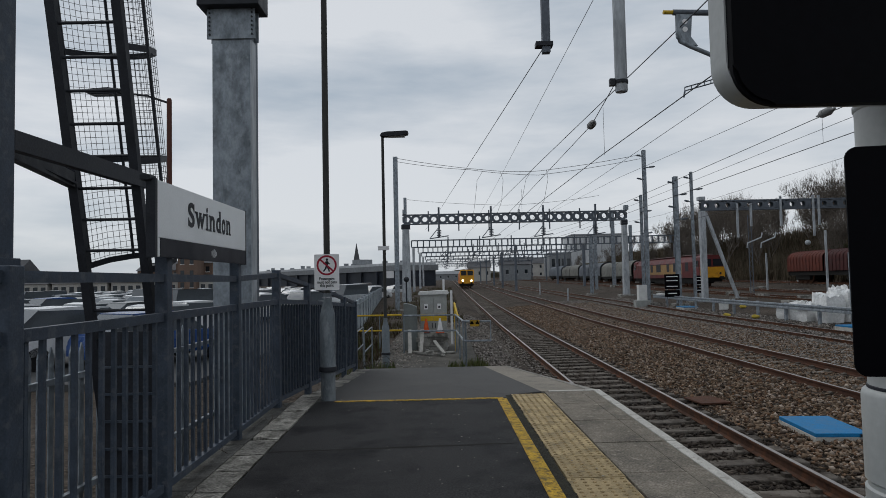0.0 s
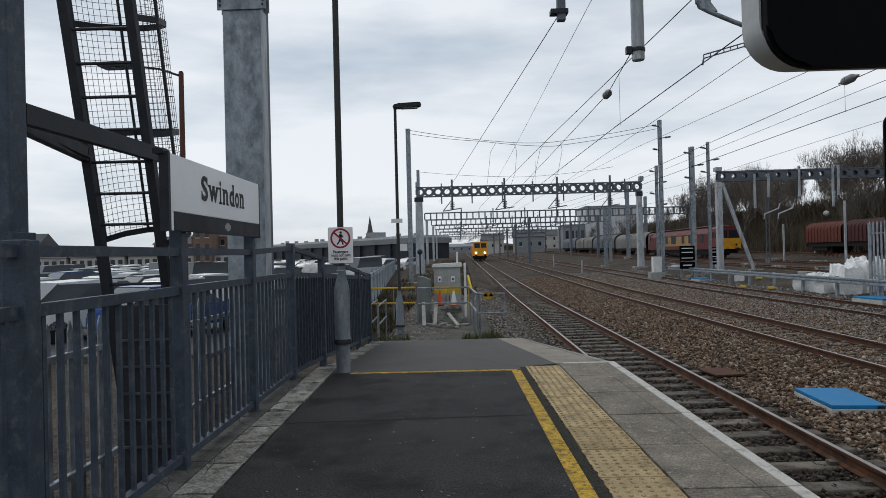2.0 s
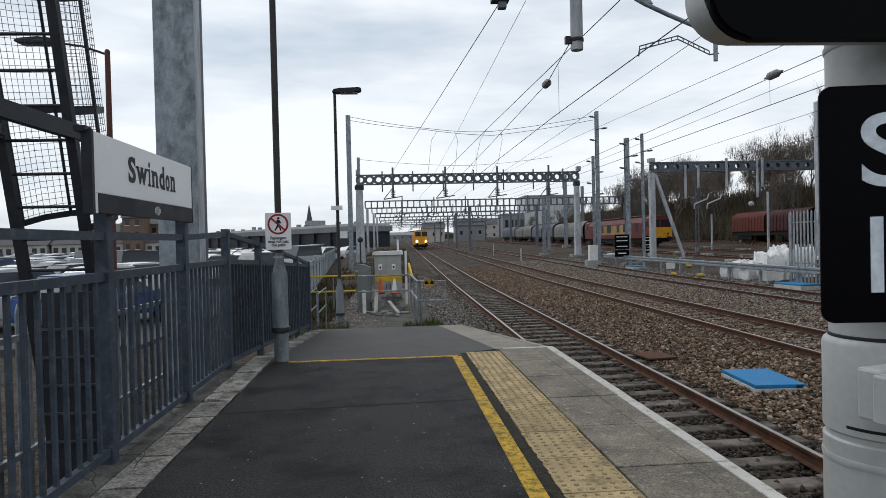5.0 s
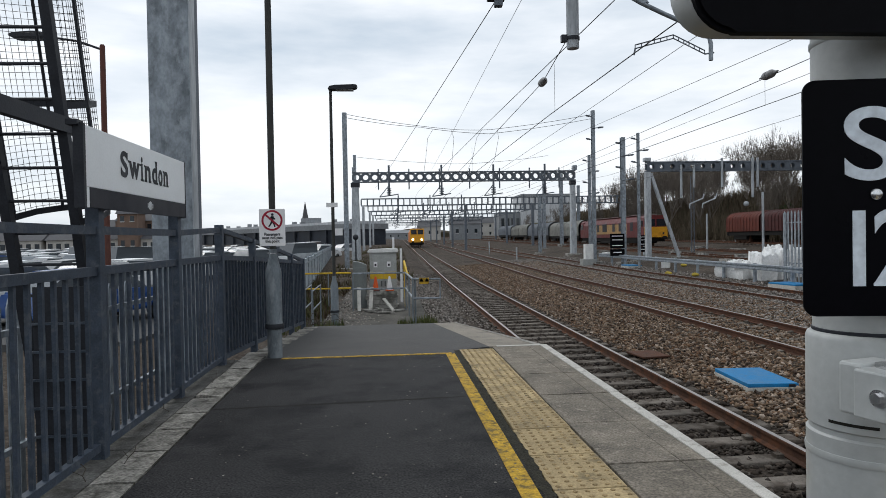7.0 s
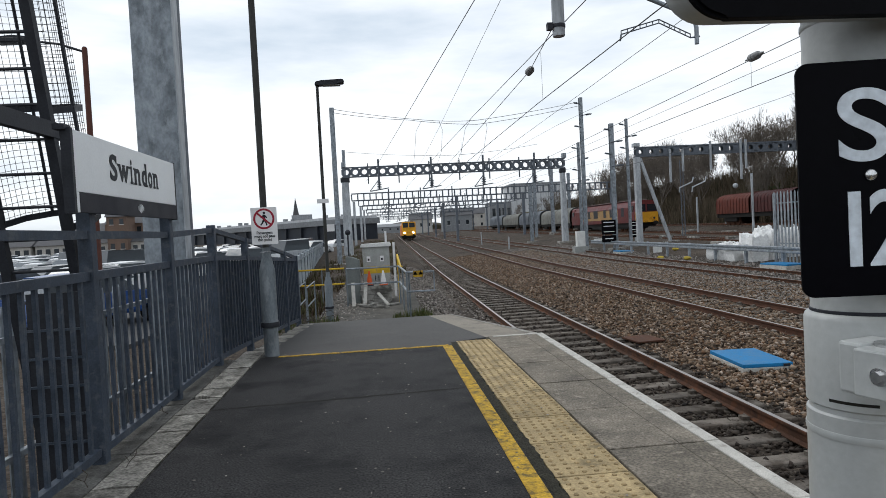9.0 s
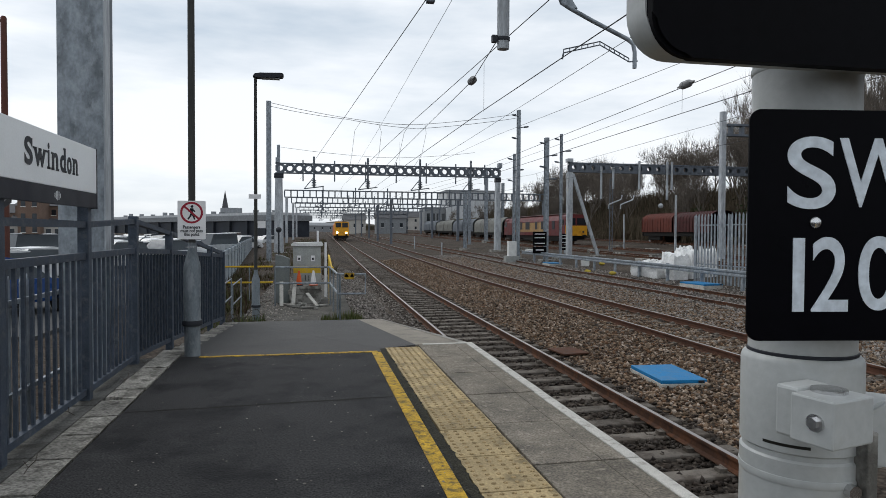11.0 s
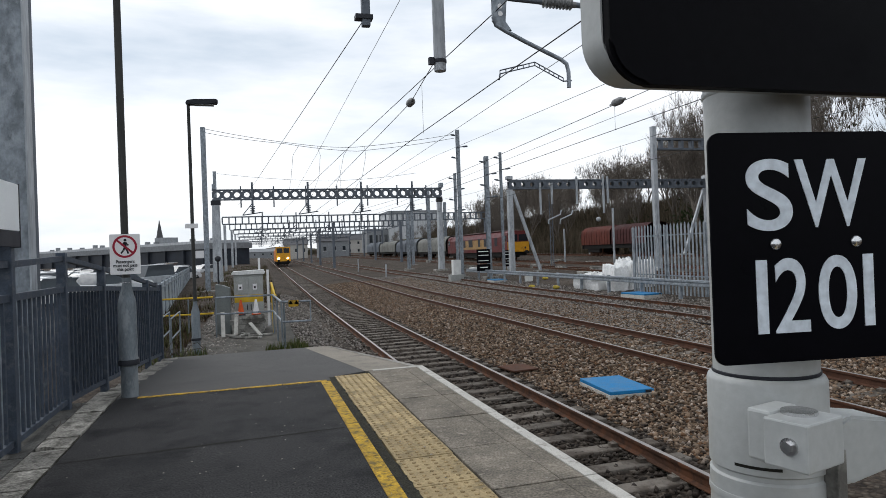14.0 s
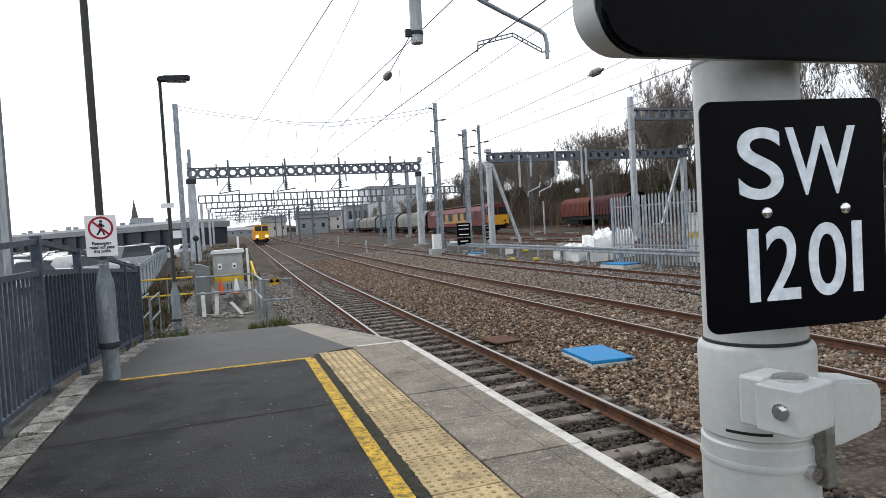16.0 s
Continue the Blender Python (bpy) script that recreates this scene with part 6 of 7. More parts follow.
def build_overhead_boom():
    root = thing("drop_tube", "pale galvanised drop tube with clamp hanging over the main line", "drop tube", (4.45, 11.5, 0))
    bm = bmesh.new()
    lathe(bm, [(0.108, 4.95), (0.115, 4.97), (0.115, 8.3)], 24)
    part("tube", bm, M_GALV_NEW, root, smooth=True)
    bm = bmesh.new()
    lathe(bm, [(0.125, 5.10), (0.128, 5.11), (0.128, 5.16), (0.125, 5.17)], 24)
    part("clamp_band", bm, M_DARK, root, smooth=True)
    boxpart("clamp_lug", M_DARK, root, -0.22, -0.12, -0.05, 0.05, 5.07, 5.20)
    r2 = thing("drop_bracket", "dark square drop bracket with wire clamp", "drop bracket", (3.06, 11.5, 0))
    boxpart("tube", M_GALV_DULL, r2, -0.075, 0.075, -0.075, 0.075, 5.72, 8.3, bevel=0.008)
    boxpart("clamp", M_DARK, r2, -0.20, 0.12, -0.10, 0.10, 5.84, 5.92)
    r3 = thing("overhead_boom", "grey portal boom crossing above the platform end", "gantry", (0, 11.5, 0))
    boxpart("boom", M_GALV_DULL, r3, -3.0, 22.0, -0.3, 0.3, 8.3, 9.1, bevel=0.02)
    for x in (-2.7, 22.3):
        boxpart("column", M_GALV_DULL, r3, x - 0.25, x + 0.25, -0.25, 0.25, -0.9, 8.29)
    c = thing("cantilever_arm", "grey tubular cantilever with ribbed insulator and registration arm", "cantilever", (0, 9.4, 0))
    Y = 0.0
    bm = bmesh.new()
    rod(bm, (4.70, Y, 5.58), (5.62, Y, 5.55), 0.045, 12)
    part("top_tube", bm, M_GALV_DULL, c, smooth=True)
    rodpart("end_cap", M_SAFETYYELLOW, c, (4.55, Y, 5.585), (4.70, Y, 5.58), 0.032, 10)
    bm = bmesh.new()
    prof = [(0.05, 0.0)]
    for k in range(9):
        prof += [(0.05, 0.04 + k * 0.06), (0.095, 0.055 + k * 0.06), (0.05, 0.075 + k * 0.06)]
    prof += [(0.05, 0.62)]
    lathe(bm, prof, 18)
    bmesh.ops.transform(bm, matrix=Matrix.Translation((5.60, Y, 5.55)) @ Matrix.Rotation(radians(91), 4, "Y"), verts=bm.verts)
    part("ribbed_insulator", bm, M_INSUL, c, smooth=True)
    bm = bmesh.new()
    rod(bm, (6.2, Y, 5.54), (7.4, Y, 5.5), 0.045, 12)
    part("stay_tube", bm, M_GALV_DULL, c, smooth=True)
    boxpart("support_drop", M_GALV_DULL, c, 7.2, 7.4, Y - 0.1, Y + 0.1, 5.3, 8.3)
    boxpart("support_beam", M_GALV_DULL, c, 7.2, 7.4, Y - 0.1, Y + 1.79, 8.31, 8.6)
    bm = bmesh.new()
    prism(bm, [(-0.12, 0.05), (0.13, 0.05), (0.10, -0.32), (0.20, -0.46), (0.0, -0.44), (-0.12, -0.32)], Matrix(((1, 0, 0, 4.86), (0, 0, 0.05, Y - 0.025), (0, 1, 0, 5.50), (0, 0, 0, 1))))
    part("hanger_bracket", bm, M_GALV, c, "grey hanger bracket with two holes")
    # solid white discs stand in for bright sky through the two holes
    for z in (5.42, 5.30):
        rodpart("hole_rim", M_SIGNWHITE, c, (4.87, Y - 0.028, z), (4.87, Y - 0.031, z), 0.042, 12)
    bm = bmesh.new()
    chain(bm, [(4.76, Y, 5.25), (4.80, Y, 5.12), (4.95, Y, 5.04), (5.30, Y, 4.88), (5.92, Y, 4.62), (6.02, Y, 4.55), (6.05, Y, 4.42), (6.05, Y, 4.16)], 0.034, 10)
    part("bent_tube", bm, M_GALV, c, "bent grey support tube", smooth=True)
    bm = bmesh.new()
    p = [(4.82, Y, 4.24), (4.84, Y, 4.34), (5.45, Y, 4.50), (5.95, Y, 4.26), (6.1, Y, 4.28)]
    for off in (0.0, 0.055):
        chain(bm, [(x, y, z + off) for x, y, z in p[1:4]], 0.010, 6)
    for k in range(7):
        t = k / 6
        a = Vector(p[1]).lerp(Vector(p[2]), t)
        rod(bm, a, a + Vector((0, 0, 0.055)), 0.008, 5)
        b = Vector(p[2]).lerp(Vector(p[3]), t)
        rod(bm, b, b + Vector((0, 0, 0.055)), 0.008, 5)
    rod(bm, p[0], p[1], 0.014, 6)
    rod(bm, p[3], p[4], 0.012, 6)
    part("registration_arm", bm, M_GALV_DULL, c, "thin latticed registration arm")


build_overhead_boom()


# ---- trains ----
def bogie(root, y, w=2.3, l=3.6, z=0.0):
    b = boxpart("bogie", M_BOGIE, root, -w / 2, w / 2, y - l / 2, y + l / 2, z + 0.35, z + 0.95, bevel=0.05)
    for dy in ((-l * 0.36), 0, l * 0.36):
        for s in (-0.78, 0.78):
            rodpart("wheel", M_RUST, b, (s - 0.07, y + dy, z + 0.48), (s + 0.07, y + dy, z + 0.48), 0.48, 20)


def build_freight_loco():
    root = thing("freight_locomotive", "maroon and gold freight diesel locomotive with yellow cab end", "locomotive", (29.6, 69.0, 0.20))
    L, W = 24.5, 2.70
    body = [(-W / 2, 1.0), (W / 2, 1.0), (W / 2, 2.75), (W / 2 - 0.25, 3.25), (W / 2 - 0.8, 3.5), (-W / 2 + 0.8, 3.5), (-W / 2 + 0.25, 3.25), (-W / 2, 2.75)]
    bm = bmesh.new()
    prism(bm, [(u, v) for u, v in body], Matrix(((1, 0, 0, 0), (0, 0, L - 3.2, 1.6), (0, 1, 0, 0), (0, 0, 0, 1))))
    part("body", bm, M_MAROON, root)
    for y0 in (0.0, L - 1.6):
        bm = bmesh.new()
        m = [(-W / 2, 1.0), (W / 2, 1.0), (W / 2, 2.1), (W / 2 - 0.1, 3.2), (W / 2 - 0.5, 3.42), (-W / 2 + 0.5, 3.42), (-W / 2 + 0.1, 3.2), (-W / 2, 2.1)]
        prism(bm, m, Matrix(((1, 0, 0, 0), (0, 0, 1.6, y0), (0, 1, 0, 0), (0, 0, 0, 1))))
        cab = part("cab", bm, M_MAROON, root)
        f = y0 - 0.03 if y0 == 0 else y0 + 1.6
        boxpart("yellow_end", M_LOCOYELLOW, cab, -W / 2 + 0.03, W / 2 - 0.03, f - 0.02, f + 0.05, 1.0, 2.15, bevel=0.02, label="warning yellow end panel")
        for x0, x1 in ((-1.15, -0.1), (0.1, 1.15)):
            boxpart("windscreen", M_GLASS, cab, x0, x1, f - 0.03, f + 0.04, 2.25, 3.0)
        for s in (-0.85, 0.85):
            rodpart("lamp", M_DARK, cab, (s, f - 0.05, 1.45), (s, f + 0.02, 1.45), 0.12, 12)
        boxpart("side_window", M_GLASS, cab, -W / 2 - 0.012, -W / 2 + 0.02, y0 + 0.35, y0 + 1.15, 2.2, 2.85)
    boxpart("gold_band", M_GOLD, root, -W / 2 - 0.015, -W / 2, 5.2, L - 5.4, 1.45, 2.62, label="broad gold side band")
    boxpart("roof", M_ROOFGREY, root, -0.9, 0.9, 1.8, L - 1.8, 3.505, 3.58, bevel=0.03)
    for k in range(6):
        y = 3.2 + k * 3.1
        boxpart("side_grille", M_DARK, root, -W / 2 - 0.03, -W / 2 - 0.016, y, y + (1.7 if k % 2 else 0.9), 1.75, 2.75)
    boxpart("underframe", M_BOGIE, root, -1.2, 1.2, 0.4, L - 0.4, 0.55, 0.998)
    boxpart("fuel_tank", M_BOGIE, root, -1.25, 1.25, 9, 15.5, 0.3, 0.54, bevel=0.03)
    bogie(root, 4.2)
    bogie(root, L - 4.2)
    for s in (-0.9, 0.9):
        rodpart("buffer", M_BOGIE, root, (s, -0.5, 0.95), (s, 0.38, 0.95), 0.2, 12)


build_freight_loco()


def build_hood_wagon(at, length, material, label, ribs=16, near=None, top=1.15):
    root = thing("covered_wagon", label, "wagon", at, group="covered wagons")
    W = 2.7
    arch = [(-W / 2, 1.15), (W / 2, 1.15), (W / 2, 2.35)] + [(W / 2 * math.cos(radians(a)), 2.35 + top * math.sin(radians(a))) for a in range(15, 180, 15)] + [(-W / 2, 2.35)]
    for k in range(2):
        bm = bmesh.new()
        l = length / 2 - 0.3
        y0 = 0.25 + k * (length / 2)
        prism(bm, arch, Matrix(((1, 0, 0, 0), (0, 0, l, y0), (0, 1, 0, 0), (0, 0, 0, 1))))
        hood = part("hood", bm, near if near and k == 0 else material, root, smooth=True)
        big = [(u * 1.03, 2.35 + (v - 2.35) * 1.03 if v > 2 else v) for u, v in arch]
        for j in range(ribs // 2 + 1):
            bm = bmesh.new()
            prism(bm, big, Matrix(((1, 0, 0, 0), (0, 0, 0.09, y0 + (l - 0.09) * j / (ribs // 2)), (0, 1, 0, 0), (0, 0, 0, 1))))
            part("rib", bm, near if near and k == 0 else material, hood)
    boxpart("underframe", M_BOGIE, root, -1.25, 1.25, 0.1, length - 0.1, 0.75, 1.14)
    bogie(root, 2.2, l=2.4)
    bogie(root, length - 2.2, l=2.4)
    for y in (0.02, length - 0.22):
        boxpart("end_beam", M_BOGIE, root, -1.3, 1.3, y, y + 0.2, 0.8, 1.3)


for k, (m, lab) in enumerate(((M_HOODGREY, "grey hooded covered wagon behind the locomotive"), (M_HOODBLUE, "slate grey hooded covered wagon in the freight train"), (M_HOODGREY, "dusty grey hooded covered wagon in the freight train"), (M_HOODBLUE, "slate grey hooded covered wagon far along the train"))):
    y = 94.3 + k * 19.2
    build_hood_wagon((29.6, y, 0.20 + rise(y) - rise(69)), 18.6, m, lab, 4)
build_hood_wagon((35.85, 50.6, 0.50), 12.4, M_HOODRED, "rust red and maroon ribbed covered wagon standing in the siding", 22, M_HOODBROWN, 0.72)


def build_orange_loco():
    Y0 = 124.0
    root = thing("orange_locomotive", "orange and yellow diesel locomotive on the main line with lit headlights", "locomotive", (5.1, Y0, -0.90 + rise(Y0)))
    W = 2.65
    side = [(-W / 2, 0.95), (W / 2, 0.95), (W / 2, 3.0), (W / 2 - 0.3, 3.55), (-W / 2 + 0.3, 3.55), (-W / 2, 3.0)]
    bm = bmesh.new()
    prism(bm, side, Matrix(((1, 0, 0, 0), (0, 0, 19, 1.2), (0, 1, 0, 0), (0, 0, 0, 1))))
    part("body", bm, M_LOCOORANGE, root)
    bm = bmesh.new()
    prism(bm, [(0.0, 0.95), (1.18, 0.95), (1.18, 3.6), (0.5, 3.6), (0.12, 2.4)], Matrix(((0, 0, W, -W / 2), (1, 0, 0, 0), (0, 1, 0, 0), (0, 0, 0, 1))))
    cab = part("cab", bm, M_LOCOYELLOW, root, "yellow cab end")
    for x0, x1 in ((-1.15, -0.08), (0.08, 1.15)):
        bm = bmesh.new()
        vs = [bm.verts.new(v) for v in ((x0, 0.13, 2.5), (x1, 0.13, 2.5), (x1, 0.43, 3.4), (x0, 0.43, 3.4))]
        bm.faces.new(vs)
        bmesh.ops.solidify(bm, geom=list(bm.faces), thickness=0.06)
        part("windscreen", bm, M_GLASS, cab)
    for s in (-0.85, 0.85):
        rodpart("headlight", M_LIGHTON, cab, (s, -0.05, 1.5), (s, 0.02, 1.5), 0.17, 14, label="lit headlight")
    boxpart("buffer_beam", M_BOGIE, root, -1.25, 1.25, -0.1, 0.4, 0.55, 0.945)
    boxpart("roof", M_ROOFGREY, root, -0.95, 0.95, 1.4, 20, 3.56, 3.7)
    bogie(root, 4)
    bogie(root, 16.5)
    for s in (-0.85, 0.85):
        rodpart("buffer", M_BOGIE, root, (s, -0.5, 1.05), (s, -0.05, 1.05), 0.2, 12)


build_orange_loco()


# ---- car park and buildings ----
def car_mesh_parts(root, paint, kind):
    L, W, H = (4.2, 1.76, 1.46) if kind == 0 else ((4.5, 1.8, 1.62) if kind == 1 else (4.9, 1.95, 1.95))
    bm = bmesh.new()
    side = [(-L / 2, 0.32), (L / 2, 0.32), (L / 2, 0.62), (L / 2 - 0.12, 0.80), (L * 0.22, 0.92), (-L / 2 + 0.15, 0.95), (-L / 2, 0.7)]
    prism(bm, side, Matrix(((1, 0, 0, 0), (0, 0, W, -W / 2), (0, 1, 0, 0), (0, 0, 0, 1))))
    bmesh.ops.bevel(bm, geom=list(bm.edges), offset=0.06, segments=2, affect="EDGES")
    part("body", bm, paint, root, smooth=True)
    bm = bmesh.new()
    roof = [(L * 0.24, 0.90), (L * 0.06, H - 0.06), (-L * 0.05, H), (-L * 0.30, H - 0.04), (-L * 0.45, 0.92)] if kind < 2 else [(L * 0.32, 0.9), (L * 0.22, H - 0.05), (-L * 0.44, H), (-L * 0.48, 0.92)]
    prism(bm, roof, Matrix(((1, 0, 0, 0), (0, 0, W - 0.22, -W / 2 + 0.11), (0, 1, 0, 0), (0, 0, 0, 1))))
    part("glasshouse", bm, M_CARGLASS, root, "dark tinted windows")
    bm = bmesh.new()
    top = [(u * 0.98, v) for u, v in roof[1:-1]]
    flat = [(top[0][0], top[0][1] - 0.02), *[(u, v + 0.025) for u, v in top], (top[-1][0], top[-1][1] - 0.02)]
    prism(bm, flat, Matrix(((1, 0, 0, 0), (0, 0, W - 0.20, -W / 2 + 0.10), (0, 1, 0, 0), (0, 0, 0, 1))))
    part("roof", bm, paint, root)
    for x in (-L * 0.31, L * 0.31):
        for s in (-W / 2 + 0.1, W / 2 - 0.1):
            w = rodpart("wheel", M_TYRE, root, (x, s - 0.1, 0.31), (x, s + 0.1, 0.31), 0.31, 18)
    for s in (-W / 2 + 0.28, W / 2 - 0.28):
        boxpart("headlamp", M_CHROME, root, L / 2 - 0.10, L / 2 - 0.005, s - 0.16, s + 0.16, 0.64, 0.75)


PAINTS = [("white", (0.78, 0.79, 0.79)), ("silver", (0.42, 0.44, 0.46)), ("dark grey", (0.045, 0.05, 0.055)), ("black", (0.015, 0.015, 0.018)), ("pale silver", (0.58, 0.59, 0.60)), ("blue", (0.02, 0.06, 0.20)), ("yellow", (0.55, 0.36, 0.05)), ("red", (0.22, 0.02, 0.02))]
CAR_MATS = [mat(n.replace(" ", "_") + "_car_paint", c, 0.28, var=0.05, scale=2, bump=0, grain_var=0.02) for n, c in PAINTS]


def build_cars():
    masters = {}
    rnd = random.Random(17)
    rows = [(17.5, -15, -6.4, 2.7), (23, -18, -7.4, 2.7), (29, -21, -8, 2.75), (36, -26, -7.5, 2.7), (44, -32, -7, 2.65), (53, -38, -6.5, 2.65), (63, -45, -6, 2.8), (75, -52, -6, 2.8), (88, -58, -6, 2.9), (103, -64, -6, 3.0), (120, -66, -6, 3.2)]
    for y, x0, x1, step in rows:
        x = x0
        while x < x1:
            c = rnd.choices(range(8), (9, 5, 2.5, 2.0, 7, 1.2, 0.0, 0.0))[0]
            kind = rnd.choices((0, 1, 2), (6, 3, 0.3))[0]
            face = rnd.choice((58, -122, 58))
            m = pose(x + rnd.uniform(-0.15, 0.15), y + rnd.uniform(-0.5, 0.5), -0.65, 0, 0, face + rnd.uniform(-4, 4))
            if (c, kind) in masters:
                copy_thing(masters[c, kind], m)
            else:
                what = ("hatchback", "estate car", "van")[kind]
                root = thing("parked_car", f"{PAINTS[c][0]} {what} parked in the station car park", "car", group="parked cars")
                root.matrix_basis = m
                car_mesh_parts(root, CAR_MATS[c], kind)
                masters[c, kind] = root
            x += step


build_cars()


def building(name, label, at, rz, w, d, h, wall, roof, rows=0, cols=0, pitch=0.0, win=(0.9, 1.3)):
    root = thing(name, label, "building", at, rz)
    boxpart("wall", wall, root, 0, w, 0, d, -1.5, h)
    if pitch:
        bm = bmesh.new()
        prism(bm, [(-0.4, h), (d + 0.4, h), (d / 2, h + pitch)], Matrix(((0, 0, w + 0.6, -0.3), (1, 0, 0, 0), (0, 1, 0, 0.003), (0, 0, 0, 1))))
        part("roof", bm, roof, root)
    else:
        boxpart("roof", roof, root, -0.3, w + 0.3, -0.3, d + 0.3, h + 0.003, h + 0.5)
    for r in range(rows):
        for c in range(cols):
            x = w * (c + 0.5) / cols
            z = h * (r + 0.55) / rows - win[1] * 0.4
            wd = boxpart("window", M_GLASS, root, x - win[0] / 2, x + win[0] / 2, -0.06, -0.003, z, z + win[1])
            boxpart("sill", M_FASCIA, wd, x - win[0] / 2 - 0.1, x + win[0] / 2 + 0.1, -0.16, -0.062, z - 0.12, z)
    return root


def build_buildings():
    # long low station building beside the car park
    ang = math.degrees(math.atan2(68, -50))
    root = thing("station_building", "long low station building with white fascia and roof vents", "building", (-9.5, 150, 0.6), ang)
    boxpart("wall", M_SHADOWY, root, 0, 130, -10, 0, -1.5, 3.4)
    boxpart("fascia", M_CLADDARK, root, -0.5, 131, -10.5, 0.6, 3.403, 4.7)
    boxpart("roof", M_CLAD, root, 0.2, 130, -10.2, 0.2, 4.703, 5.30)
    for k in range(13):
        boxpart("roof_vent", M_CLADDARK, root, 4 + k * 7.3 + (k % 4), 4.9 + k * 7.3 + (k % 4), -4, -3, 5.303, 5.9 + 0.22 * (k % 3))
    boxpart("plant_room", M_CLADDARK, root, 27, 31, -8, -4, 5.303, 7.0)
    for k in range(16):
        boxpart("column", M_SHADOWY, root, 2 + k * 8, 2.5 + k * 8, 0.1, 0.6, -1.5, 3.4)
    spire = thing("church_spire", "dark stone church spire above the station roof", "spire", (-47.2, 349.7, -1.5))
    boxpart("tower", M_BRICK, spire, -2.2, 2.2, -2.2, 2.2, 0, 11)
    bm = bmesh.new()
    rod(bm, (0, 0, 11), (0, 0, 24.0), 2.4, 8, 0.08)
    part("steeple", bm, M_ROOF, spire)
    building("brick_building", "old brick building with grey roof beyond the car park", (-66, 160, 0), 0, 9, 9, 7.0, M_BRICK, M_ROOF, 2, 4, 2.0)
    building("brick_building", "plain brick building with flat roof beyond the car park", (-78, 165, 0), 0, 11, 9, 5.5, M_BRICK, M_ROOF, 2, 5, 2.2)
    t = building("brick_tower", "square brick tower with pointed slate cap", (-63.5, 155, 0), 0, 4.5, 5, 8.5, M_BRICK, M_ROOF, 3, 2, 2.5)
    for k in range(5):
        building("terraced_house", "pale rendered terrace with dark slate roof", (-118 + k * 13, 148 + k * 2, -1), 6, 12.4, 8, 3.6, M_STONEW, M_ROOF, 1, 7, 2.0, (1.0, 1.4))
    building("brick_building", "distant brick building with pitched slate roof", (-130, 170, -1), 0, 18, 9, 7, M_BRICK, M_ROOF, 2, 6, 3.5)
    b = thing("office_block", "large pale clad building behind the freight train", "building", (50, 250, 0))
    boxpart("wall", M_CLAD, b, 0, 20, 0, 18, -1, 17.6)
    boxpart("roof", M_CLADDARK, b, -0.2, 20.2, -0.2, 18.2, 17.603, 18.3)
    boxpart("side_block", M_CLADDARK, b, -8.5, -0.01, 2, 16, -1, 11.5)
    for k in range(6):
        boxpart("cladding_joint", M_CLADDARK, b, 3.2 * k + 1.8, 3.2 * k + 1.95, -0.05, -0.003, -1, 17.5)
    for k in range(4):
        boxpart("window", M_GLASS, b, -7.6 + 2.0 * k, -6.4 + 2.0 * k, 1.93, 1.997, 6, 9)
    g = building("depot_shed", "grey lineside shed with pitched roof beside the tracks", (19, 205, 0.6), 0, 9, 12, 5.5, M_CLADDARK, M_ROOF, 1, 3, 2.2)
    building("depot_shed", "pale lineside depot building with pitched roof", (9.6, 240, 1.0), 0, 8, 12, 5.0, M_STONEW, M_ROOF, 1, 3, 2.4)
    building("lineside_building", "pale rendered lineside building with dark roof", (27, 300, 1.5), 0, 24, 12, 7, M_STONEW, M_ROOF, 2, 6, 3.0)
    building("lineside_shed", "far grey sheds closing the view along the line", (-30, 420, 1.5), 0, 60, 12, 4, M_CLADDARK, M_CLADDARK, 1, 12, 2.0)


build_buildings()


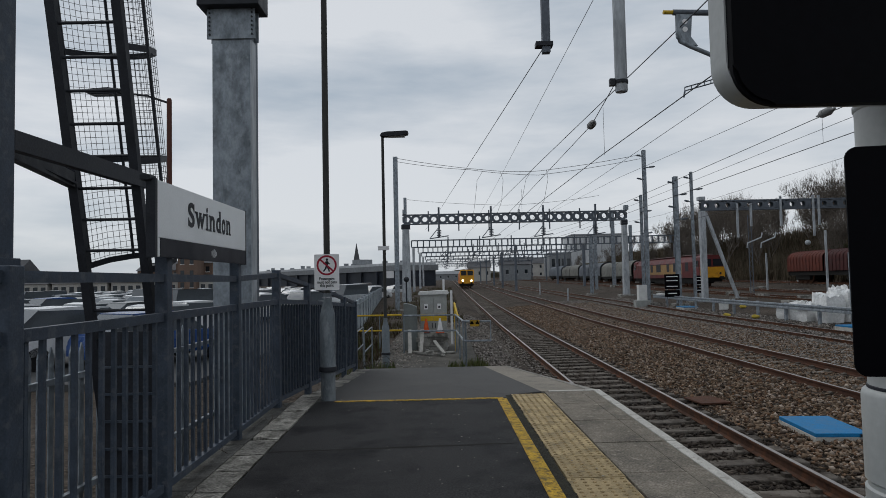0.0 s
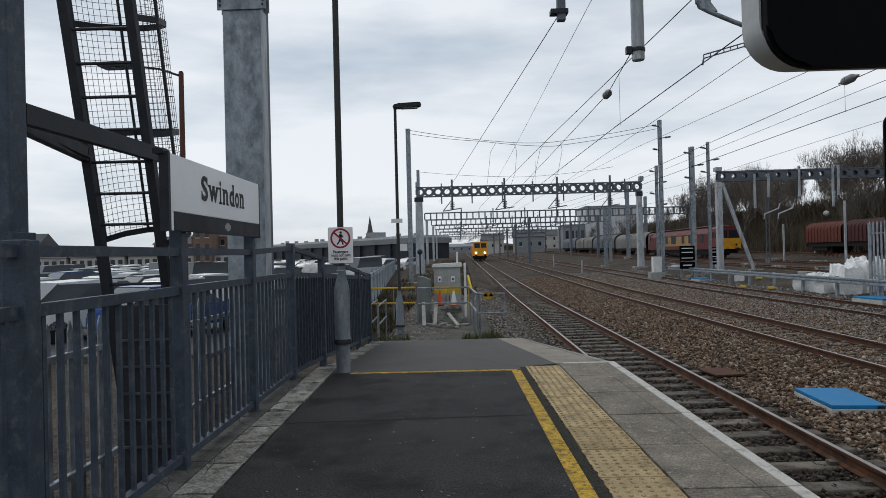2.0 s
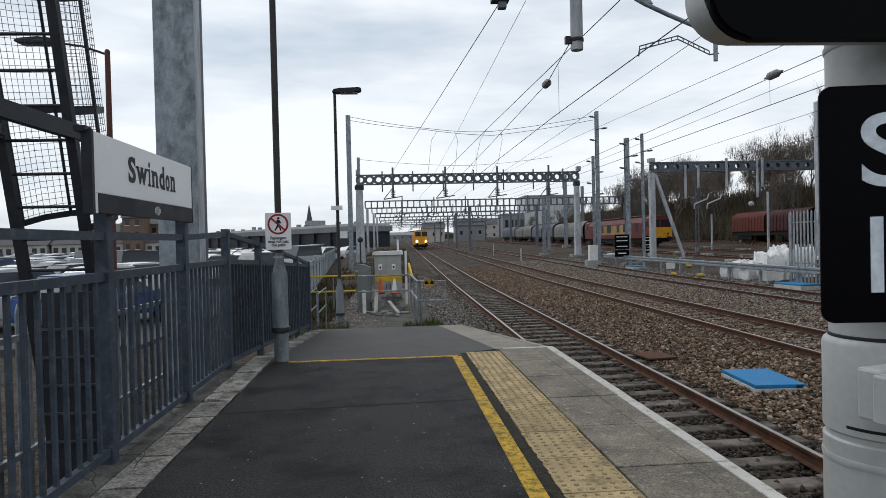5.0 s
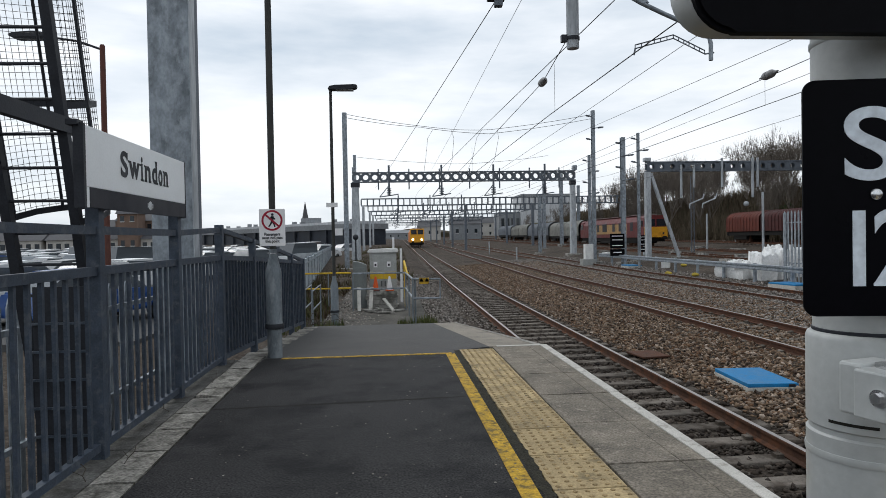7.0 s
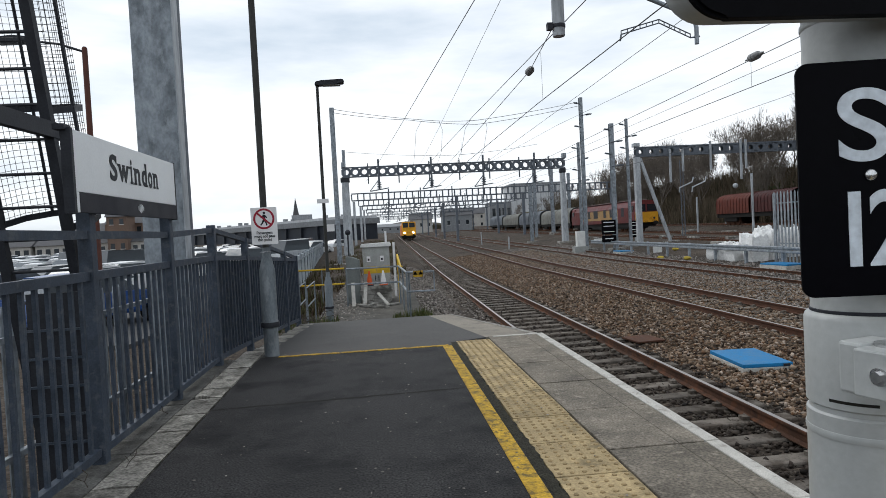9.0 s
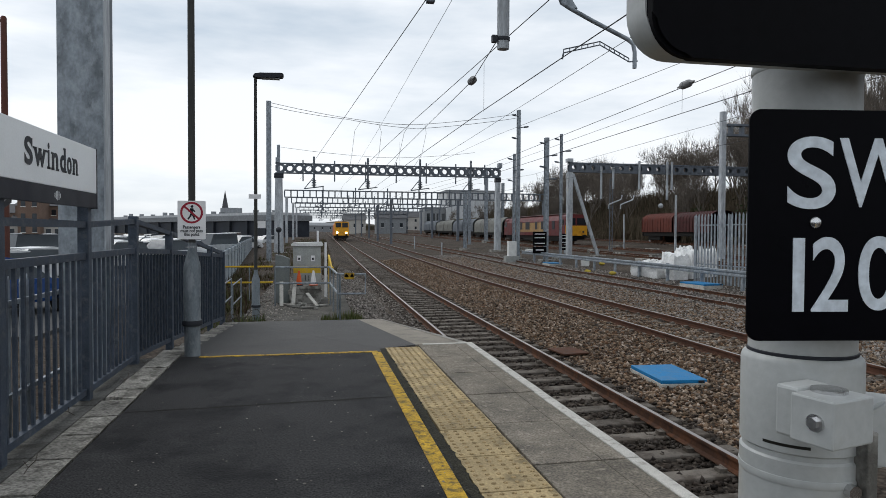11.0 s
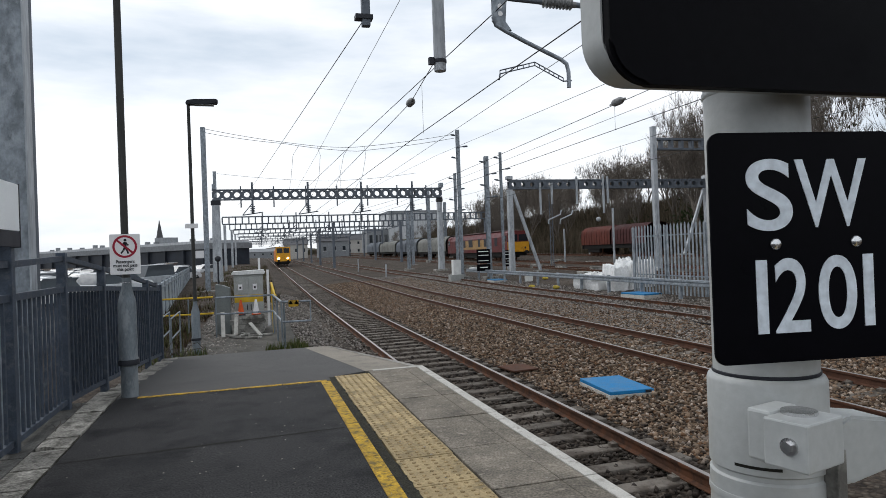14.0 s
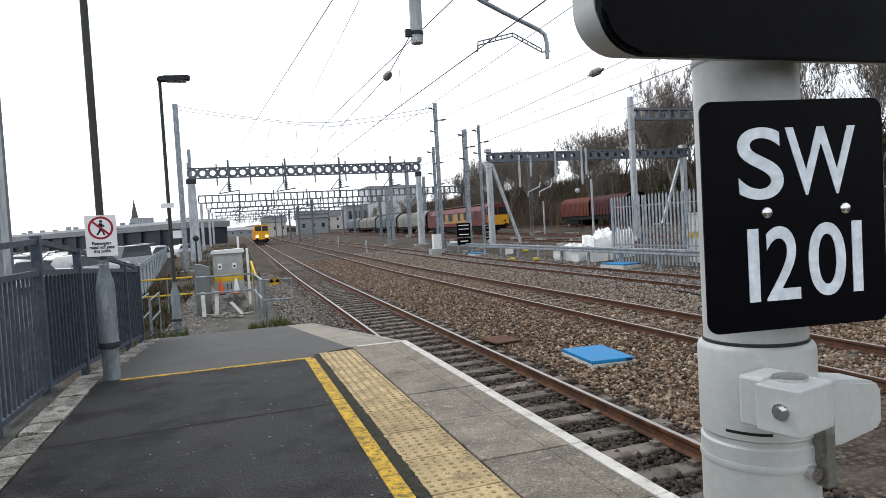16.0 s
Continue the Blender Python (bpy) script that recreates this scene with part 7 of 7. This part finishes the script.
# ---- trees and scrub ----
def tree_mesh(seed, height, spread, depth, twigs):
    """Bare crown: a tapered trunk that forks into ever finer limbs."""
    rnd = random.Random(seed)
    verts, faces = [], []

    def limb(a, b, r0, r1, n):
        q = (b - a).to_track_quat("Z", "Y")
        base = len(verts)
        for c, r in ((a, r0), (b, r1)):
            for k in range(n):
                t = 2 * math.pi * k / n
                verts.append(c + q @ Vector((r * math.cos(t), r * math.sin(t), 0)))
        for k in range(n):
            faces.append((base + k, base + (k + 1) % n, base + n + (k + 1) % n, base + n + k))

    def grow(p, d, length, r, level):
        steps = 3 if level < 3 else 2
        for s in range(steps):
            d = (d + Vector((rnd.uniform(-1, 1), rnd.uniform(-1, 1), rnd.uniform(-0.35, 0.7))) * 0.16).normalized()
            q = p + d * length / steps
            limb(p, q, r, r * 0.82, 6 if level < 2 else (4 if level < 4 else 3))
            p, r = q, r * 0.82
            if level >= 1 and s < steps - 1 and level < depth:
                side = Vector((rnd.uniform(-1, 1), rnd.uniform(-1, 1), rnd.uniform(0.3, 1.2))).normalized()
                grow(p, (d * 0.5 + side * spread).normalized(), length * 0.62, r * 0.55, level + 1)
        if level == depth:
            for k in range(6):
                u = Vector((rnd.uniform(-1, 1), rnd.uniform(-1, 1), rnd.uniform(0.3, 1.8))).normalized()
                e = p + (d * 1.1 + u * 0.8).normalized() * length * rnd.uniform(0.8, 1.8)
                s = Vector((rnd.uniform(-1, 1), rnd.uniform(-1, 1), 0)).normalized() * 0.012
                base = len(verts)
                verts.extend((p - s, p + s, e))
                faces.append((base, base + 1, base + 2))
        if level < depth:
            for k in range(twigs if level > 1 else twigs + 1):
                side = Vector((rnd.uniform(-1, 1), rnd.uniform(-1, 1), rnd.uniform(0.3, 1.2))).normalized()
                grow(p, (d * 0.9 + side * spread).normalized(), length * rnd.uniform(0.6, 0.8), r * 0.66, level + 1)

    grow(Vector((0, 0, -0.3)), Vector((0, 0, 1)), height * 0.25, height * 0.017, 0)
    return verts, faces


def build_trees():
    masters = []
    for seed, h, sp, dp, tw in ((1, 14, 0.55, 5, 2), (2, 12, 0.7, 5, 2), (3, 16, 0.5, 5, 2)):
        v, f = tree_mesh(seed, h, sp, dp, tw)
        root = thing("bare_tree", "tall leafless tree with fine twigs on the railway bank", "tree", group="bare trees on the bank")
        me = bpy.data.meshes.new("crown")
        me.from_pydata(v, [], f)
        me.materials.append(M_TWIG)
        crown = new("crown", me)
        crown.parent = root
        bm = bmesh.new()
        rod(bm, (0, 0, -0.8), (0, 0, h * 0.2), h * 0.024, 8, h * 0.019)
        part("trunk", bm, M_TRUNK, root)
        masters.append(root)
    rnd = random.Random(5)
    spots = []
    for k in range(85):
        spots.append((rnd.uniform(42, 60), rnd.uniform(66, 130), rnd.uniform(0.58, 0.82)))
    for k in range(16):
        spots.append((rnd.uniform(43, 56), rnd.uniform(44, 64), rnd.uniform(0.85, 1.15)))
    for k in range(26):
        spots.append((rnd.uniform(42, 58), rnd.uniform(14, 46), rnd.uniform(0.95, 1.3)))
    for k in range(14):
        spots.append((rnd.uniform(40, 54), rnd.uniform(125, 240), rnd.uniform(0.4, 0.6)))
    first = [True, True, True]
    for k, (x, y, s) in enumerate(spots):
        i = k % 3
        s *= 1.28
        m = pose(x, y, bank_z(x, y) - 1.7 * s, rnd.uniform(-4, 4), rnd.uniform(-4, 4), rnd.uniform(0, 360))
        if first[i]:
            masters[i].matrix_basis = m
            masters[i].scale = (s, s, s)
            first[i] = False
        else:
            ob = copy_thing(masters[i], m)
            ob.scale = (s, s, s)


def bank_z(x, y):
    t = max(0.0, min(1.0, (x - 38.5) / 16))
    return 0.3 + rise(y) * 0.5 + 5.6 * t * t * (3 - 2 * t)


def build_bank():
    rnd = random.Random(9)
    xs = [38.0 + k * 1.2 for k in range(22)] + [75, 120, 300]
    ys = [-40 + k * 3.0 for k in range(100)]
    verts = [(x, y, bank_z(x, y) + (rnd.uniform(-0.25, 0.25) if x > 39.5 else -0.25)) for y in ys for x in xs]
    w = len(xs)
    faces = [(a * w + b, a * w + b + 1, (a + 1) * w + b + 1, (a + 1) * w + b) for a in range(len(ys) - 1) for b in range(w - 1)]
    tagged(raw_mesh("bank", verts, faces, M_BANK), "scrub covered earth bank behind the sidings", "bank", kind="structure")
    # scrub: many thin upright twigs and blades
    rng = np.random.default_rng(12)
    n = 110000
    x = rng.uniform(39, 58, n)
    y = rng.uniform(12, 190, n)
    clump = np.array([noise.noise(Vector((a * 0.22, b * 0.12, 3.1))) for a, b in zip(x, y)])
    t = np.clip((x - 38.5) / 16, 0, 1)
    z = 0.2 + np.maximum(np.minimum(y, 320) - 35, 0) * 0.00425 + 5.6 * t * t * (3 - 2 * t)
    h = rng.uniform(0.6, 2.5, n) * (1.0 + 0.9 * clump)
    a = rng.uniform(0, 2 * np.pi, n)
    lean = rng.uniform(0.0, 0.6, n)
    r = rng.uniform(0.025, 0.075, n)
    ca, sa = np.cos(a), np.sin(a)
    p0 = np.stack([x - r * sa, y + r * ca, z], -1)
    p1 = np.stack([x + r * sa, y - r * ca, z], -1)
    p2 = np.stack([x + lean * h * ca, y + lean * h * sa, z + h], -1)
    out = np.stack([p0, p1, p2], 1).reshape(-1, 3)
    tagged(raw_mesh("bank_scrub", out.tolist(), np.arange(n * 3).reshape(-1, 3).tolist(), M_SCRUB), "dense brown leafless scrub on the bank", "scrub", kind="stuff")
    # ivy and evergreen patches up the trunks
    n = 5200
    centres = [(47.5, 44, 6.5, 2.2, 4.5), (50, 50, 5.5, 2.5, 3.5), (49, 38, 5, 2.5, 4), (46, 58, 3.5, 2.5, 2.0), (47, 72, 3.2, 3, 1.6), (52, 33, 6, 3, 4)]
    idx = rng.integers(0, len(centres), n)
    c = np.array(centres)[idx]
    g = rng.normal(0, 0.5, (n, 3))
    p = np.stack([c[:, 0] + g[:, 0] * c[:, 3], c[:, 1] + g[:, 1] * c[:, 3], c[:, 2] + g[:, 2] * c[:, 4]], -1)
    tri = rng.normal(0, 0.16, (n, 3, 3))
    out = (p[:, None] + tri).reshape(-1, 3)
    tagged(raw_mesh("ivy", out.tolist(), np.arange(n * 3).reshape(-1, 3).tolist(), M_IVY), "dark ivy climbing through the bare trees", "ivy", kind="stuff")


build_bank()
build_trees()


def build_weeds():
    rng = np.random.default_rng(31)
    patches = [(1.28, 15.7, 0.22, 260), (1.85, 15.9, 0.30, 220), (1.75, 16.6, 0.3, 120), (-0.9, 13.4, 0.35, 260), (-0.6, 16.0, 0.4, 220), (-1.6, 15.5, 0.7, 300), (-1.5, 2.4, 0.35, 260), (-2.2, 20.5, 1.2, 500), (-0.9, 14.6, 0.4, 200)]
    out = []
    for px, py, r, n in patches:
        a, d = rng.uniform(0, 2 * np.pi, n), r * np.sqrt(rng.random(n))
        x, y = px + d * np.cos(a), py + d * np.sin(a)
        h, w = rng.uniform(0.06, 0.22, n), rng.uniform(0.008, 0.020, n)
        b, lean = rng.uniform(0, 2 * np.pi, n), rng.uniform(0, 0.9, n)
        z = np.full(n, -0.76)
        out.append(np.stack([np.stack([x - w * np.sin(b), y + w * np.cos(b), z], -1), np.stack([x + w * np.sin(b), y - w * np.cos(b), z], -1), np.stack([x + lean * h * np.cos(b), y + lean * h * np.sin(b), z + h * 1.3], -1)], 1).reshape(-1, 3))
    # low growth on the strip between the panel fence and the line
    n = 11000
    y = 17 + 110 * rng.random(n) ** 1.6
    x = rng.uniform(-3.5, np.where(y > 32, 2.0, -0.9), n)
    keep = np.array([noise.noise(Vector((a * 0.8, b * 0.35, 1.7))) for a, b in zip(x, y)]) > -0.05
    x, y = x[keep], y[keep]
    n = len(x)
    h, w = rng.uniform(0.08, 0.45, n), rng.uniform(0.012, 0.035, n)
    b, lean = rng.uniform(0, 2 * np.pi, n), rng.uniform(0, 0.9, n)
    z = np.full(n, -0.76) + np.maximum(y - 35, 0) * 0.0085
    low = np.stack([np.stack([x - w * np.sin(b), y + w * np.cos(b), z], -1), np.stack([x + w * np.sin(b), y - w * np.cos(b), z], -1), np.stack([x + lean * h * np.cos(b), y + lean * h * np.sin(b), z + h], -1)], 1).reshape(-1, 3)
    tagged(raw_mesh("rough_growth", low.tolist(), np.arange(len(low)).reshape(-1, 3).tolist(), M_BRAMBLE), "low brown and green growth beside the panel fence", "undergrowth", kind="stuff")
    # tangled bramble stems at the foot of the lamp column
    for k, (bx, by) in enumerate(((-0.95, 13.9), (-0.72, 14.6), (-1.1, 15.0))):
        rb = random.Random(70 + k)
        root = thing("bramble", "tangle of brown bramble stems beside the lamp column", "bramble", (bx, by, -0.74), group="bramble tangles")
        for j in range(9):
            bm = bmesh.new()
            a, l, h = rb.uniform(0, 6.28), rb.uniform(0.25, 0.6), rb.uniform(0.15, 0.5)
            chain(bm, [(l * q * math.cos(a + 0.5 * q), l * q * math.sin(a + 0.5 * q), h * math.sin(2.4 * q)) for q in (0, 0.25, 0.5, 0.75, 1)], 0.007, 5)
            part("stem", bm, M_TRUNK, root)
    out = np.concatenate(out)
    tagged(raw_mesh("weeds", out.tolist(), np.arange(len(out)).reshape(-1, 3).tolist(), M_GRASS), "tufts of grass and weeds along the path", "grass", kind="stuff")


build_weeds()


def build_backdrop():
    rnd = random.Random(77)
    verts, faces = [], []
    n = 160
    for k in range(n):
        x = -520 + k * 7.0
        h = 7 + 5 * noise.noise(Vector((x * 0.02, 0, 0))) + rnd.uniform(-0.8, 0.8)
        verts += [(x, 640 + 10 * math.sin(k), -3), (x, 640 + 10 * math.sin(k), 2.4 + h * 0.7), (x, 655, 2.4 + h), (x, 680, -3)]
    for k in range(n - 1):
        for j in range(3):
            a = 4 * k + j
            faces.append((a, a + 4, a + 5, a + 1))
    tagged(raw_mesh("backdrop", verts, faces, M_BANK), "far low wooded ridge closing the horizon", "far woods", kind="structure")


build_backdrop()


def build_cables():
    for pts in ([(10.9, 12.0), (11.6, 12.9), (12.4, 13.0), (13.0, 14.2), (13.3, 16.5)], [(15.6, 22.0), (16.0, 24.5), (15.9, 27.0), (16.3, 30.0)]):
        root = thing("black_cable", "loose black cable lying on the ballast", "cable", group="loose cables")
        bm = bmesh.new()
        p = [Vector((x, y, ground_z(x) + 0.05)) for x, y in pts]
        fine = []
        for a, b in zip(p, p[1:]):
            for k in range(5):
                q = a.lerp(b, k / 5)
                q.z += 0.015 * math.sin(3 * q.y)
                fine.append(q)
        chain(bm, fine, 0.02, 6)
        part("strand", bm, M_TYRE, root)
    rnd = random.Random(61)
    for k in range(5):
        root = thing("twig", "dead brown twig lying on the edging slabs", "twig", (rnd.uniform(-0.95, -0.62), (3.6, 3.9, 5.2, 6.3, 7.1)[k], 0.03), rnd.uniform(0, 180), "dead twigs")
        bm = bmesh.new()
        chain(bm, [(0, 0, 0), (0.05, 0.03, 0.02), (0.09, 0.02, 0.05), (0.13, 0.06, 0.07)], 0.003, 5)
        chain(bm, [(0.05, 0.03, 0.02), (0.06, 0.09, 0.05)], 0.002, 5)
        part("stem", bm, M_TRUNK, root)


build_cables()
